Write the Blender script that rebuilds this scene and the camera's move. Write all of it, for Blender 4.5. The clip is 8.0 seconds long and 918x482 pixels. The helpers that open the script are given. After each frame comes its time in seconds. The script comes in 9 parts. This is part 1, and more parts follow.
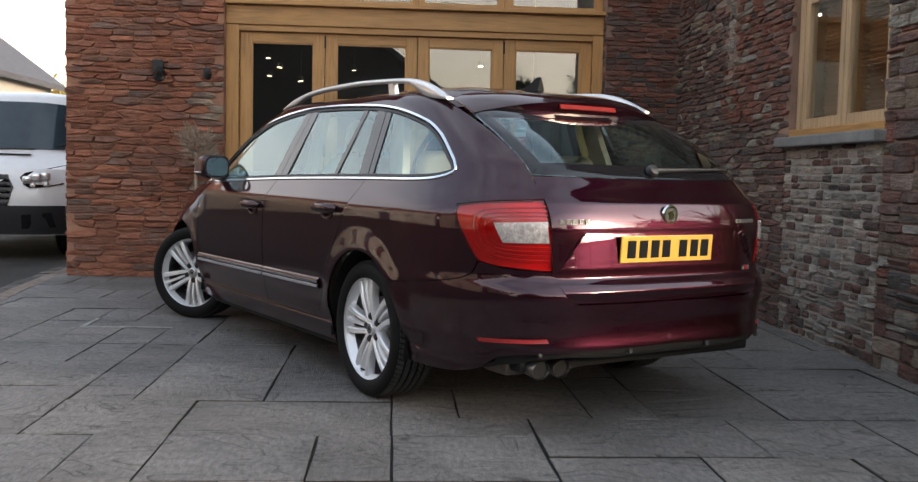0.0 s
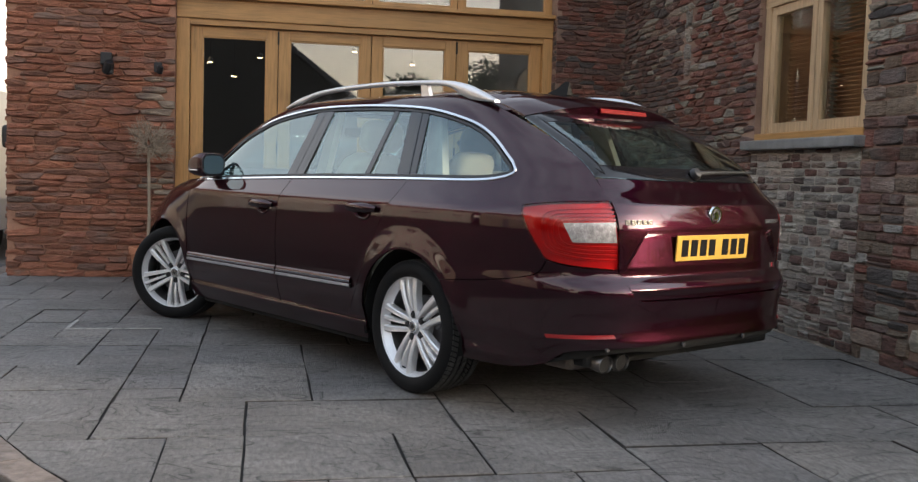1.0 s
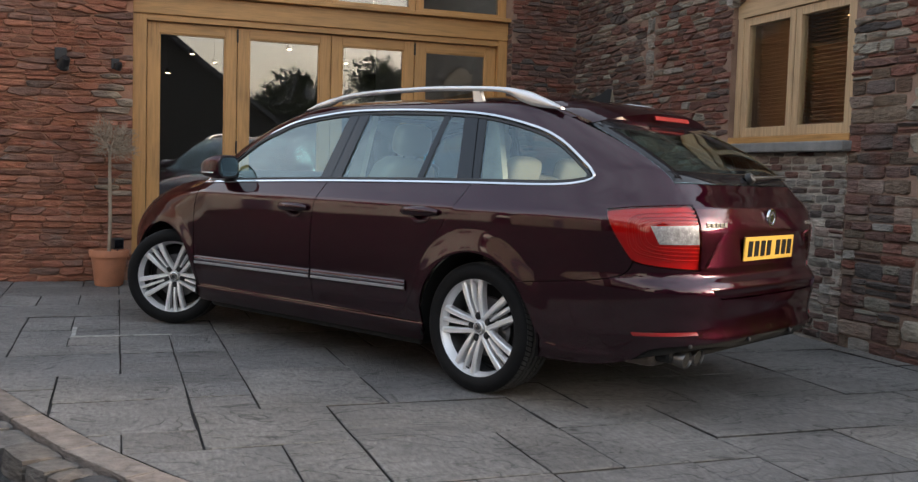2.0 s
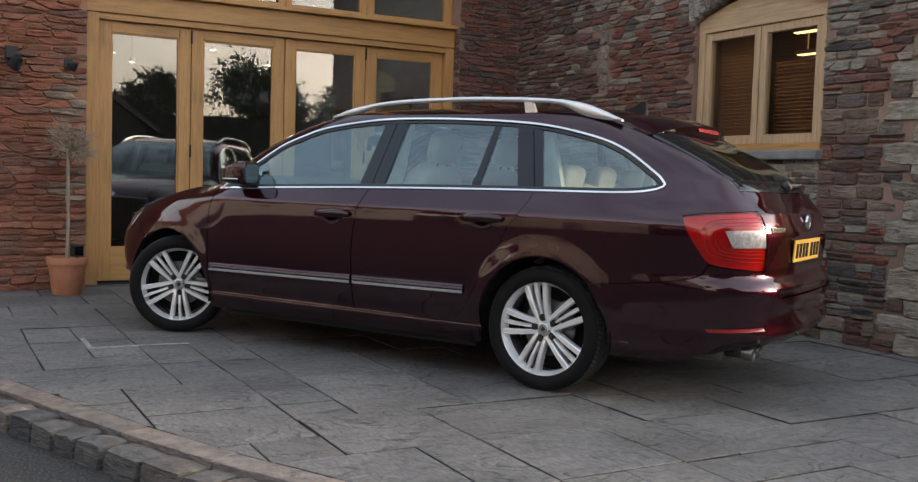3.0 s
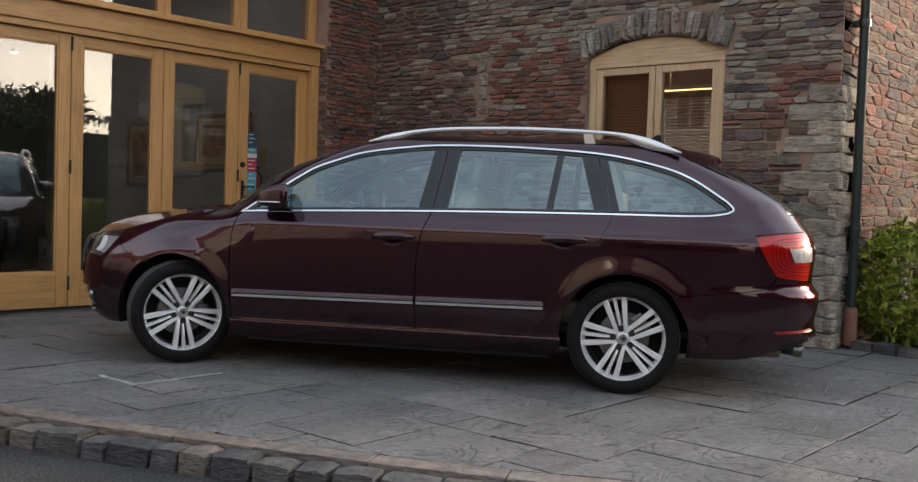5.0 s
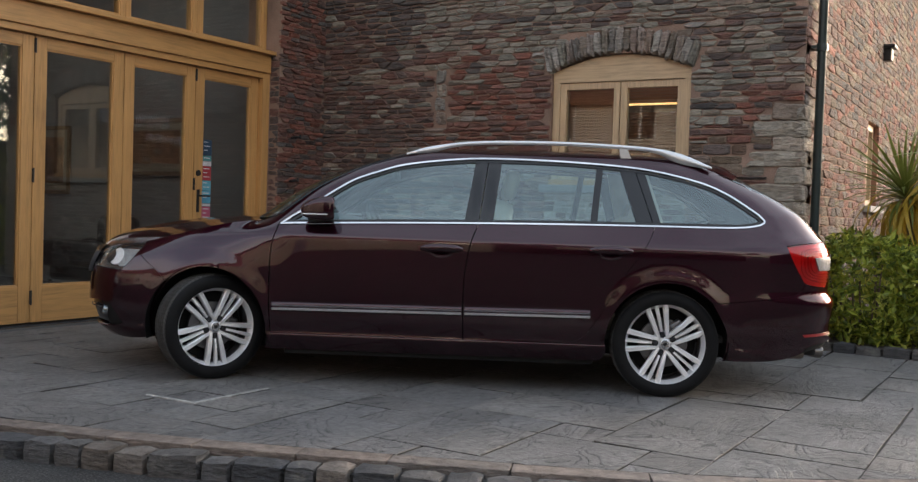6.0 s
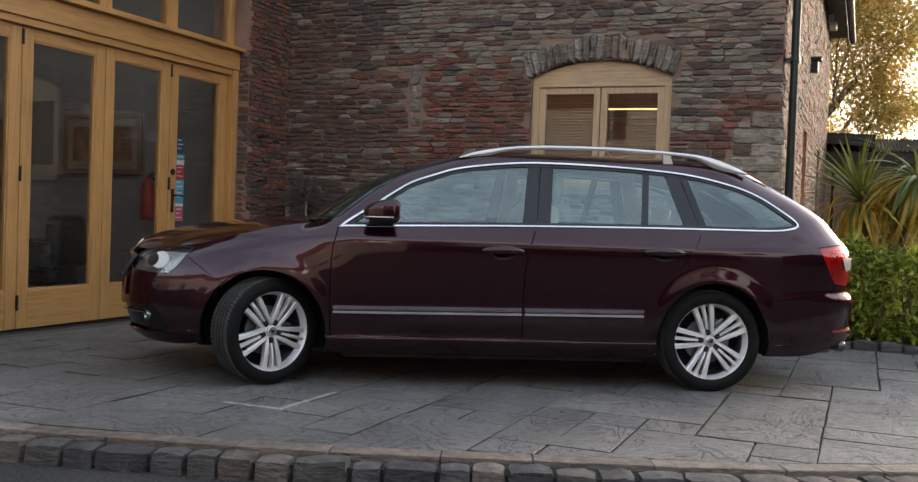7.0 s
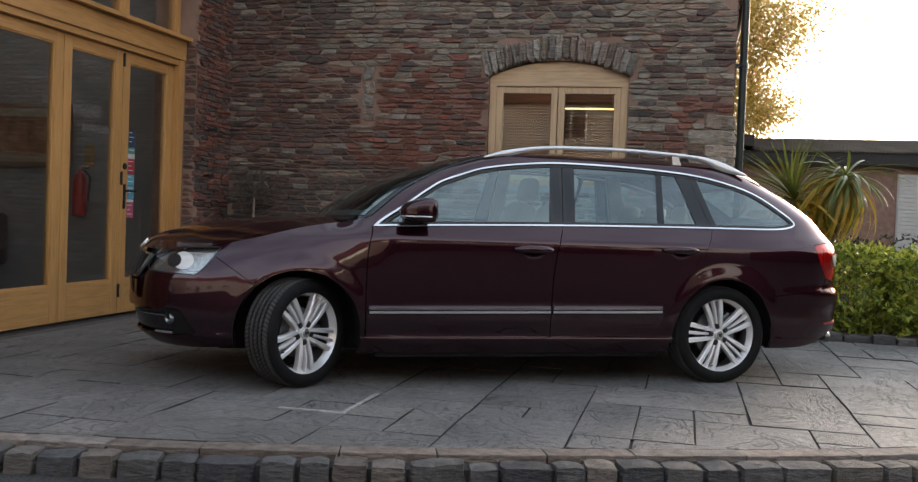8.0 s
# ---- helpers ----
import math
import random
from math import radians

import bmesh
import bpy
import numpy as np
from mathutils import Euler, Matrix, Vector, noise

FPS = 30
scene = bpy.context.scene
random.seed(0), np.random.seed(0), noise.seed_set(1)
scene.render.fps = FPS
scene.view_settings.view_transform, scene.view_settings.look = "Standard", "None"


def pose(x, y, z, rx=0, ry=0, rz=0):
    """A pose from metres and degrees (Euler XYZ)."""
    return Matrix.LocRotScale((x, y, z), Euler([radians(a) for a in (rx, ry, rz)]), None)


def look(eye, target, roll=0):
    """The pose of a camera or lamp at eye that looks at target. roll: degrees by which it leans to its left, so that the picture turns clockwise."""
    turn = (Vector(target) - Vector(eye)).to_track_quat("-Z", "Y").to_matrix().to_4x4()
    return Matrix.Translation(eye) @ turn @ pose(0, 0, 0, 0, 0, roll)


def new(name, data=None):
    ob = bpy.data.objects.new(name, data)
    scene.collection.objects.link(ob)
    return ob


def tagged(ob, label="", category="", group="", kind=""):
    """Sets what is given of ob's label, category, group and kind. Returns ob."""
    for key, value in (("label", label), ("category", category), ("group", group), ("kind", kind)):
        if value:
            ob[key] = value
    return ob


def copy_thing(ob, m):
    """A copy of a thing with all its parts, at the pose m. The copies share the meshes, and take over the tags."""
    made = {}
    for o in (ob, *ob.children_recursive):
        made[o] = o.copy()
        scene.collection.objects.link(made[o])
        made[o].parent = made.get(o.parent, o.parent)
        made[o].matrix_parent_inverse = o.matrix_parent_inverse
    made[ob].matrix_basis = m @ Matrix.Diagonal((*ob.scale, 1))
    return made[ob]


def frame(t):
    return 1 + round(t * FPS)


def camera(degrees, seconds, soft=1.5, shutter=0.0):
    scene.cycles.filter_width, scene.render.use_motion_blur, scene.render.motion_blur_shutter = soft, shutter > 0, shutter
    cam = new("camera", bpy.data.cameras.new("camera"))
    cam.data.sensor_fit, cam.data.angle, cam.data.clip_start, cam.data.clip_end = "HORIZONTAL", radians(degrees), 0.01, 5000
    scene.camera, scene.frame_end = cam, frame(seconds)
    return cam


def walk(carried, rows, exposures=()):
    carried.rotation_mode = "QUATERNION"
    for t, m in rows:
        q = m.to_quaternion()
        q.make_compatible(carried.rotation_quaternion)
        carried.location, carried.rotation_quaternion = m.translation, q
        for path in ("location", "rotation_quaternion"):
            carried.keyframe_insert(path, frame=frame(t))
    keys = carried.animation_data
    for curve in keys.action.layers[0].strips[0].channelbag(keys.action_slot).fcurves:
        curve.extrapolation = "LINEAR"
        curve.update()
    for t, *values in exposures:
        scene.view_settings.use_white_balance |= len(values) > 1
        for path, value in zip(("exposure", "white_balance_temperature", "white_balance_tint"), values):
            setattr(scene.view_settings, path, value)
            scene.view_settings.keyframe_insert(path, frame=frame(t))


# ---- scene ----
cam = camera(50.1, 8.0, soft=1.35)
PATH = [
    (0, (0.06, 0.019, 1.045), (0.195, 2.01, 0.91), 1.3),
    (0.5, (-0.292, -0.002, 1.046), (-0.038, 1.977, 0.912), 1.6),
    (1, (-0.742, 0.018, 1.044), (-0.351, 1.975, 0.909), 1.7),
    (1.5, (-1.196, 0.074, 1.05), (-0.676, 2.0, 0.914), 1.7),
    (3, (-2.791, 0.448, 1.059), (-1.839, 2.202, 0.935), 1.8),
    (3.5, (-3.331, 0.655, 1.062), (-2.233, 2.323, 0.946), 1.8),
    (4, (-3.888, 0.95, 1.062), (-2.636, 2.507, 0.957), 1.9),
    (4.5, (-4.376, 1.289, 1.06), (-2.989, 2.727, 0.966), 1.9),
    (5, (-4.866, 1.71, 1.062), (-3.347, 3.009, 0.982), 1.9),
    (6.5, (-6.031, 3.182, 1.062), (-4.244, 4.079, 1.009), 2.0),
    (7, (-6.335, 3.735, 1.05), (-4.486, 4.495, 0.998), 2.1),
    (7.5, (-6.555, 4.259, 1.05), (-4.655, 4.879, 0.997), 2.1),
    (8, (-6.72, 4.835, 1.048), (-4.772, 5.285, 0.993), 2.2),
]
walk(cam, [(t, look(eye, target, roll)) for t, eye, target, roll in PATH])

# ---- light ----
SUN_EL, SUN_AZ = 11.5, 119.0          # degrees; azimuth clockwise from +y
world = bpy.data.worlds.new("world")
scene.world = world
world.use_nodes = True
wn, wl = world.node_tree.nodes, world.node_tree.links
sky = wn.new("ShaderNodeTexSky")
sky.sky_type, sky.sun_disc = "NISHITA", False
sky.sun_elevation, sky.sun_rotation = radians(SUN_EL), radians(SUN_AZ)
sky.air_density, sky.dust_density, sky.ozone_density = 1.0, 2.5, 1.0
wtc = wn.new("ShaderNodeTexCoord")
wmap = wn.new("ShaderNodeMapping")
wmap.inputs["Scale"].default_value = (1.0, 1.0, 3.2)
wl.new(wtc.outputs["Generated"], wmap.inputs["Vector"])
clouds = wn.new("ShaderNodeTexNoise")
clouds.inputs["Scale"].default_value, clouds.inputs["Detail"].default_value, clouds.inputs["Roughness"].default_value = 2.2, 6.0, 0.55
wl.new(wmap.outputs["Vector"], clouds.inputs["Vector"])
cover = wn.new("ShaderNodeMapRange")
cover.inputs["From Min"].default_value, cover.inputs["From Max"].default_value = 0.36, 0.62
cover.inputs["To Min"].default_value, cover.inputs["To Max"].default_value = 0.42, 1.0
wl.new(clouds.outputs["Fac"], cover.inputs["Value"])
cloud_mix = wn.new("ShaderNodeMix")
cloud_mix.data_type = "RGBA"
grey_sky = wn.new("ShaderNodeRGBToBW")
wl.new(sky.outputs["Color"], grey_sky.inputs["Color"])
cloud_tint = wn.new("ShaderNodeMix")
cloud_tint.data_type, cloud_tint.blend_type = "RGBA", "MULTIPLY"
cloud_tint.inputs["Factor"].default_value = 1.0
# warm cloud low down, cool grey cloud overhead
height = wn.new("ShaderNodeSeparateXYZ")
wl.new(wtc.outputs["Generated"], height.inputs["Vector"])
layer = wn.new("ShaderNodeValToRGB")
layer.color_ramp.elements[0].position, layer.color_ramp.elements[0].color = 0.04, (1.85, 1.52, 1.16, 1)
layer.color_ramp.elements[1].position, layer.color_ramp.elements[1].color = 0.55, (1.27, 1.43, 1.66, 1)
wl.new(height.outputs["Z"], layer.inputs["Fac"])
wl.new(layer.outputs["Color"], cloud_tint.inputs["B"])
even = wn.new("ShaderNodeMath")
even.operation = "MULTIPLY_ADD"
even.inputs[1].default_value, even.inputs[2].default_value = 0.9, 2.05
wl.new(grey_sky.outputs["Val"], even.inputs[0])
wl.new(even.outputs["Value"], cloud_tint.inputs["A"])
wl.new(cloud_tint.outputs["Result"], cloud_mix.inputs["B"])
wl.new(cover.outputs["Result"], cloud_mix.inputs["Factor"])
wl.new(sky.outputs["Color"], cloud_mix.inputs["A"])
wl.new(cloud_mix.outputs["Result"], wn["Background"].inputs["Color"])
wn["Background"].inputs["Strength"].default_value = 0.15
sun = new("sun", bpy.data.lights.new("sun", "SUN"))
sun.data.energy, sun.data.angle, sun.data.color = 1.6, radians(14), (1.0, 0.76, 0.50)
_a, _e = radians(SUN_AZ), radians(SUN_EL)
sun.matrix_world = look((20 * math.sin(_a), 20 * math.cos(_a), 12), (20 * math.sin(_a) - math.sin(_a) * math.cos(_e), 20 * math.cos(_a) - math.cos(_a) * math.cos(_e), 12 - math.sin(_e)))
scene.view_settings.exposure = 1.15


# ---- materials ----
def tree(name):
    m = bpy.data.materials.new(name)
    m.use_nodes = True
    return m, m.node_tree.nodes, m.node_tree.links, m.node_tree.nodes["Principled BSDF"]


def ramp(n, stops):
    r = n.new("ShaderNodeValToRGB")
    els = r.color_ramp.elements
    while len(els) < len(stops):
        els.new(0.5)
    for el, (p, c) in zip(els, stops):
        el.position, el.color = p, (*c, 1)
    return r


def texture(n, l, scale, detail=4.0, rough=0.55, stretch=(1, 1, 1), turn=(0, 0, 0), distortion=0.0):
    geo, mp, tx = n.new("ShaderNodeNewGeometry"), n.new("ShaderNodeMapping"), n.new("ShaderNodeTexNoise")
    mp.inputs["Scale"].default_value, mp.inputs["Rotation"].default_value = stretch, turn
    l.new(geo.outputs["Position"], mp.inputs["Vector"])
    l.new(mp.outputs["Vector"], tx.inputs["Vector"])
    for key, value in (("Scale", scale), ("Detail", detail), ("Roughness", rough), ("Distortion", distortion)):
        tx.inputs[key].default_value = value
    return tx


def math_node(n, l, op, a, b):
    m = n.new("ShaderNodeMath")
    m.operation = op
    for i, v in enumerate((a, b)):
        if isinstance(v, (int, float)):
            m.inputs[i].default_value = v
        else:
            l.new(v, m.inputs[i])
    return m.outputs[0]


def mixed(n, l, fac, a, b, blend="MIX"):
    m = n.new("ShaderNodeMix")
    m.data_type, m.blend_type = "RGBA", blend
    for key, v in (("Factor", fac), ("A", a), ("B", b)):
        if isinstance(v, (int, float)):
            m.inputs[key].default_value = v
        elif isinstance(v, tuple):
            m.inputs[key].default_value = (*v, 1)
        else:
            l.new(v, m.inputs[key])
    return m.outputs["Result"]


def bump(n, l, b, height, strength, distance):
    bp = n.new("ShaderNodeBump")
    bp.inputs["Strength"].default_value, bp.inputs["Distance"].default_value = strength, distance
    l.new(height, bp.inputs["Height"])
    l.new(bp.outputs["Normal"], b.inputs["Normal"])


def plain(name, color, rough=0.5, metal=0.0, var=0.12, scale=9.0, relief=0.0, coat=0.0, rough_var=0.08, fine=110.0, stretch=(1, 1, 1)):
    """A surface with variation at two scales in colour and gloss, and a fine relief."""
    m, n, l, b = tree(name)
    big, small = texture(n, l, scale, 5, stretch=stretch), texture(n, l, fine, 3, stretch=stretch)
    both = math_node(n, l, "ADD", math_node(n, l, "MULTIPLY", big.outputs["Fac"], 0.65), math_node(n, l, "MULTIPLY", small.outputs["Fac"], 0.35))
    r = ramp(n, [(0.25, tuple(c * (1 - 2 * var) for c in color)), (0.75, tuple(min(1, c * (1 + 2 * var)) for c in color))])
    l.new(both, r.inputs["Fac"])
    l.new(r.outputs["Color"], b.inputs["Base Color"])
    rr = n.new("ShaderNodeMapRange")
    rr.inputs["To Min"].default_value, rr.inputs["To Max"].default_value = max(0.02, rough - rough_var), min(1, rough + rough_var)
    l.new(both, rr.inputs["Value"])
    l.new(rr.outputs["Result"], b.inputs["Roughness"])
    b.inputs["Metallic"].default_value, b.inputs["Coat Weight"].default_value = metal, coat
    b.inputs["Coat Roughness"].default_value = 0.03
    if relief:
        bump(n, l, b, both, 0.7, relief)
    return m


def stone(name, stops, source, grey=0.4):
    """Rubble stone: each piece takes its own tone; lichen, grit and bedding on it."""
    m, n, l, b = tree(name)
    if source == "object":
        rnd = n.new("ShaderNodeObjectInfo").outputs["Random"]
    else:
        rnd = n.new("ShaderNodeNewGeometry").outputs["Random Per Island"]
    area = texture(n, l, 0.9, 2)
    lo = n.new("ShaderNodeMapRange")
    lo.inputs["From Min"].default_value, lo.inputs["From Max"].default_value = 0.32, 0.68
    l.new(area.outputs["Fac"], lo.inputs["Value"])
    fac = math_node(n, l, "ADD", math_node(n, l, "MULTIPLY", rnd, 1 - grey), math_node(n, l, "MULTIPLY", lo.outputs["Result"], grey))
    r = ramp(n, stops)
    l.new(fac, r.inputs["Fac"])
    shade = math_node(n, l, "MULTIPLY", rnd, 37.3)
    shade = math_node(n, l, "FRACT", shade, 0.0)
    tone = n.new("ShaderNodeMapRange")
    tone.inputs["To Min"].default_value, tone.inputs["To Max"].default_value = 0.76, 1.2
    l.new(shade, tone.inputs["Value"])
    grain, bed, patch = texture(n, l, 42, 6, 0.65), texture(n, l, 14, 5, 0.6, stretch=(1, 1, 4)), texture(n, l, 7, 4, 0.6)
    g = n.new("ShaderNodeMapRange")
    g.inputs["From Min"].default_value, g.inputs["From Max"].default_value = 0.3, 0.7
    g.inputs["To Min"].default_value, g.inputs["To Max"].default_value = 0.6, 1.35
    l.new(bed.outputs["Fac"], g.inputs["Value"])
    k = math_node(n, l, "MULTIPLY", tone.outputs["Result"], g.outputs["Result"])
    col = mixed(n, l, 1.0, r.outputs["Color"], k, "MULTIPLY")
    lich = ramp(n, [(0.6, (0, 0, 0)), (0.72, (1, 1, 1))])
    l.new(patch.outputs["Fac"], lich.inputs["Fac"])
    soft = math_node(n, l, "MULTIPLY", lich.outputs["Color"], 0.45)
    col = mixed(n, l, soft, col, (0.20, 0.19, 0.16))
    l.new(col, b.inputs["Base Color"])
    b.inputs["Roughness"].default_value = 0.86
    b.inputs["Specular IOR Level"].default_value = 0.35
    h = math_node(n, l, "ADD", math_node(n, l, "MULTIPLY", grain.outputs["Fac"], 0.45), bed.outputs["Fac"])
    bump(n, l, b, h, 1.0, 0.022)
    return m


def riven(name, source, stops):
    """Riven flagstone: terraces of split stone, the shade of their steps put into the colour, dull sheen."""
    m, n, l, b = tree(name)
    rnd = n.new("ShaderNodeObjectInfo").outputs["Random"] if source == "object" else n.new("ShaderNodeNewGeometry").outputs["Random Per Island"]
    r = ramp(n, stops)
    l.new(rnd, r.inputs["Fac"])
    flow = texture(n, l, 1.7, 3, 0.5, stretch=(0.75, 1.35, 1), distortion=1.3)
    # each flag has split in its own way
    off = n.new("ShaderNodeCombineXYZ")
    l.new(math_node(n, l, "MULTIPLY", rnd, 61.0), off.inputs["X"])
    l.new(math_node(n, l, "MULTIPLY", rnd, 23.0), off.inputs["Y"])
    for link in list(flow.inputs["Vector"].links):
        mp = link.from_node
    l.new(off.outputs["Vector"], mp.inputs["Location"])
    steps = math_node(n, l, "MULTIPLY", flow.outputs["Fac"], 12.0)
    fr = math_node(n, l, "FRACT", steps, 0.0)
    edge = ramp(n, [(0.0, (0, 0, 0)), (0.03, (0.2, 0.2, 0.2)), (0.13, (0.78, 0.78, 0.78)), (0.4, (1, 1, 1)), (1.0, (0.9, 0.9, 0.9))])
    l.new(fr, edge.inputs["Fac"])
    fine, stain = texture(n, l, 32, 6, 0.75, stretch=(1.6, 0.6, 1)), texture(n, l, 1.6, 5, 0.6)
    sm = n.new("ShaderNodeMapRange")
    sm.inputs["From Min"].default_value, sm.inputs["From Max"].default_value = 0.3, 0.7
    sm.inputs["To Min"].default_value, sm.inputs["To Max"].default_value = 0.7, 1.25
    l.new(stain.outputs["Fac"], sm.inputs["Value"])
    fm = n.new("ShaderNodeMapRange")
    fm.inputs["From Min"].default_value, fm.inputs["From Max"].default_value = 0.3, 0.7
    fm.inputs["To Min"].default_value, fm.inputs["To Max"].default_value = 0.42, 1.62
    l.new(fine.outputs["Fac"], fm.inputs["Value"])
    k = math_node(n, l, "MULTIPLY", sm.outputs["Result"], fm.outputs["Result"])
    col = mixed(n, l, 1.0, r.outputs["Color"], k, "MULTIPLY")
    # the painted shade of the steps comes and goes over a flag
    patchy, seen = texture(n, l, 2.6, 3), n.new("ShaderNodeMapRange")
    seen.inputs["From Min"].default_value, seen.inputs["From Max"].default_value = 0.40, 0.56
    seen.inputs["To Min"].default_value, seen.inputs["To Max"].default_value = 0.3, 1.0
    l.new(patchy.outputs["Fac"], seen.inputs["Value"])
    # shade along each step edge, multiplied into the colour over the bump
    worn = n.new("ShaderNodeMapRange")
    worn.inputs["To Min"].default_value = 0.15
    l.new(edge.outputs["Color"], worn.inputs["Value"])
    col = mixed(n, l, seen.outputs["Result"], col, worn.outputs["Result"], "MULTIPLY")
    l.new(col, b.inputs["Base Color"])
    rg = n.new("ShaderNodeMapRange")
    rg.inputs["To Min"].default_value, rg.inputs["To Max"].default_value = 0.46, 0.78
    b.inputs["Specular IOR Level"].default_value = 0.5
    l.new(fine.outputs["Fac"], rg.inputs["Value"])
    l.new(rg.outputs["Result"], b.inputs["Roughness"])
    whole = math_node(n, l, "ADD", math_node(n, l, "MULTIPLY", math_node(n, l, "FLOOR", steps, 0.0), 0.35), math_node(n, l, "MULTIPLY", edge.outputs["Color"], 0.35))
    h = math_node(n, l, "ADD", whole, math_node(n, l, "MULTIPLY", fine.outputs["Fac"], 0.8))
    bump(n, l, b, h, 1.0, 0.02)
    return m


def timber(name, color, along="z", rough=0.5):
    m, n, l, b = tree(name)
    st = {"x": (0.6, 9, 9), "y": (9, 0.6, 9), "z": (9, 9, 0.6)}[along]
    grain, board = texture(n, l, 5.0, 6, 0.65, st, distortion=0.4), texture(n, l, 1.3, 3)
    both = math_node(n, l, "ADD", math_node(n, l, "MULTIPLY", grain.outputs["Fac"], 0.7), math_node(n, l, "MULTIPLY", board.outputs["Fac"], 0.3))
    r = ramp(n, [(0.28, tuple(c * 0.55 for c in color)), (0.5, color), (0.75, tuple(min(1, c * 1.3) for c in color))])
    l.new(both, r.inputs["Fac"])
    l.new(r.outputs["Color"], b.inputs["Base Color"])
    b.inputs["Roughness"].default_value = rough
    b.inputs["Coat Weight"].default_value, b.inputs["Coat Roughness"].default_value = 0.15, 0.35
    bump(n, l, b, grain.outputs["Fac"], 0.5, 0.003)
    return m


def pane_glass(name, tint=(1, 1, 1), gloss=0.04, shine=(1, 1, 1)):
    """A thin pane: clear, with its mirror image growing towards a grazing view."""
    m, n, l, b = tree(name)
    n.remove(b)
    lw, tr, gl, mx = n.new("ShaderNodeLayerWeight"), n.new("ShaderNodeBsdfTransparent"), n.new("ShaderNodeBsdfGlossy"), n.new("ShaderNodeMixShader")
    wav = texture(n, l, 1.1, 1)
    bp = n.new("ShaderNodeBump")
    bp.inputs["Strength"].default_value, bp.inputs["Distance"].default_value = 0.08, 0.01
    l.new(wav.outputs["Fac"], bp.inputs["Height"])
    l.new(bp.outputs["Normal"], gl.inputs["Normal"])
    lw.inputs["Blend"].default_value = 0.5
    rise = math_node(n, l, "POWER", lw.outputs["Facing"], 5.0)
    share = math_node(n, l, "ADD", math_node(n, l, "MULTIPLY", rise, 1 - gloss), gloss)
    tr.inputs["Color"].default_value = (*tint, 1)
    gl.inputs["Roughness"].default_value = 0.0
    gl.inputs["Color"].default_value = (*shine, 1)
    l.new(share, mx.inputs["Fac"])
    l.new(tr.outputs["BSDF"], mx.inputs[1])
    l.new(gl.outputs["BSDF"], mx.inputs[2])
    l.new(mx.outputs["Shader"], n["Material Output"].inputs["Surface"])
    return m


def glow(name, color, strength):
    m, n, l, b = tree(name)
    b.inputs["Base Color"].default_value = (*color, 1)
    b.inputs["Emission Color"].default_value = (*color, 1)
    b.inputs["Emission Strength"].default_value = strength
    return m


RED = [(0.0, (0.15, 0.118, 0.10)), (0.2, (0.20, 0.10, 0.072)), (0.5, (0.29, 0.115, 0.068)), (0.72, (0.225, 0.088, 0.057)), (0.88, (0.19, 0.14, 0.115)), (0.97, (0.31, 0.245, 0.18))]
DARK = [(0.0, (0.072, 0.067, 0.067)), (0.3, (0.10, 0.086, 0.08)), (0.5, (0.122, 0.083, 0.072)), (0.72, (0.155, 0.078, 0.062)), (0.92, (0.122, 0.108, 0.096))]
RUST = [(0.0, (0.12, 0.085, 0.075)), (0.3, (0.175, 0.083, 0.065)), (0.6, (0.22, 0.085, 0.06)), (0.85, (0.16, 0.10, 0.085))]
GREY = [(0.0, (0.19, 0.175, 0.16)), (0.4, (0.28, 0.255, 0.225)), (0.7, (0.25, 0.18, 0.15)), (0.9, (0.42, 0.38, 0.32))]
BUFF = [(0.0, (0.115, 0.082, 0.064)), (0.35, (0.155, 0.112, 0.083)), (0.65, (0.185, 0.142, 0.105)), (0.9, (0.15, 0.085, 0.06))]
stone_red = {s: stone("stone_red_" + s, RED, s) for s in ("object", "island")}
stone_rust = {s: stone("stone_rust_" + s, RUST, s) for s in ("object", "island")}
stone_dark = {s: stone("stone_dark_" + s, DARK, s, 0.5) for s in ("object", "island")}
stone_grey = {s: stone("stone_grey_" + s, GREY, s, 0.3) for s in ("object", "island")}
stone_buff = {s: stone("stone_buff_" + s, BUFF, s, 0.3) for s in ("object", "island")}
QUOIN = [(0.0, (0.22, 0.19, 0.155)), (0.5, (0.34, 0.30, 0.245)), (0.9, (0.28, 0.22, 0.175))]
MOSS = [(0.0, (0.175, 0.165, 0.138)), (0.45, (0.25, 0.228, 0.188)), (0.7, (0.23, 0.165, 0.13)), (0.9, (0.31, 0.26, 0.205))]
stone_moss = {s: stone("stone_moss_" + s, MOSS, s, 0.4) for s in ("object", "island")}
stone_quoin = stone("stone_quoin", QUOIN, "object", 0.2)
mortar_red = plain("mortar_red", (0.30, 0.155, 0.10), 0.95, var=0.25, scale=6, relief=0.012)
mortar_dark = plain("mortar_dark", (0.25, 0.165, 0.125), 0.95, var=0.3, scale=3, relief=0.012)
mortar_pale = plain("mortar_pale", (0.36, 0.32, 0.27), 0.95, var=0.25, scale=5, relief=0.012)
FLAG = [(0.0, (0.13, 0.122, 0.115)), (0.35, (0.172, 0.163, 0.154)), (0.7, (0.152, 0.146, 0.142)), (1.0, (0.20, 0.184, 0.168))]
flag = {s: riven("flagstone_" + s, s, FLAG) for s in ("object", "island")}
joint = plain("joint_sand", (0.035, 0.032, 0.03), 0.95, var=0.3, scale=20, relief=0.004)
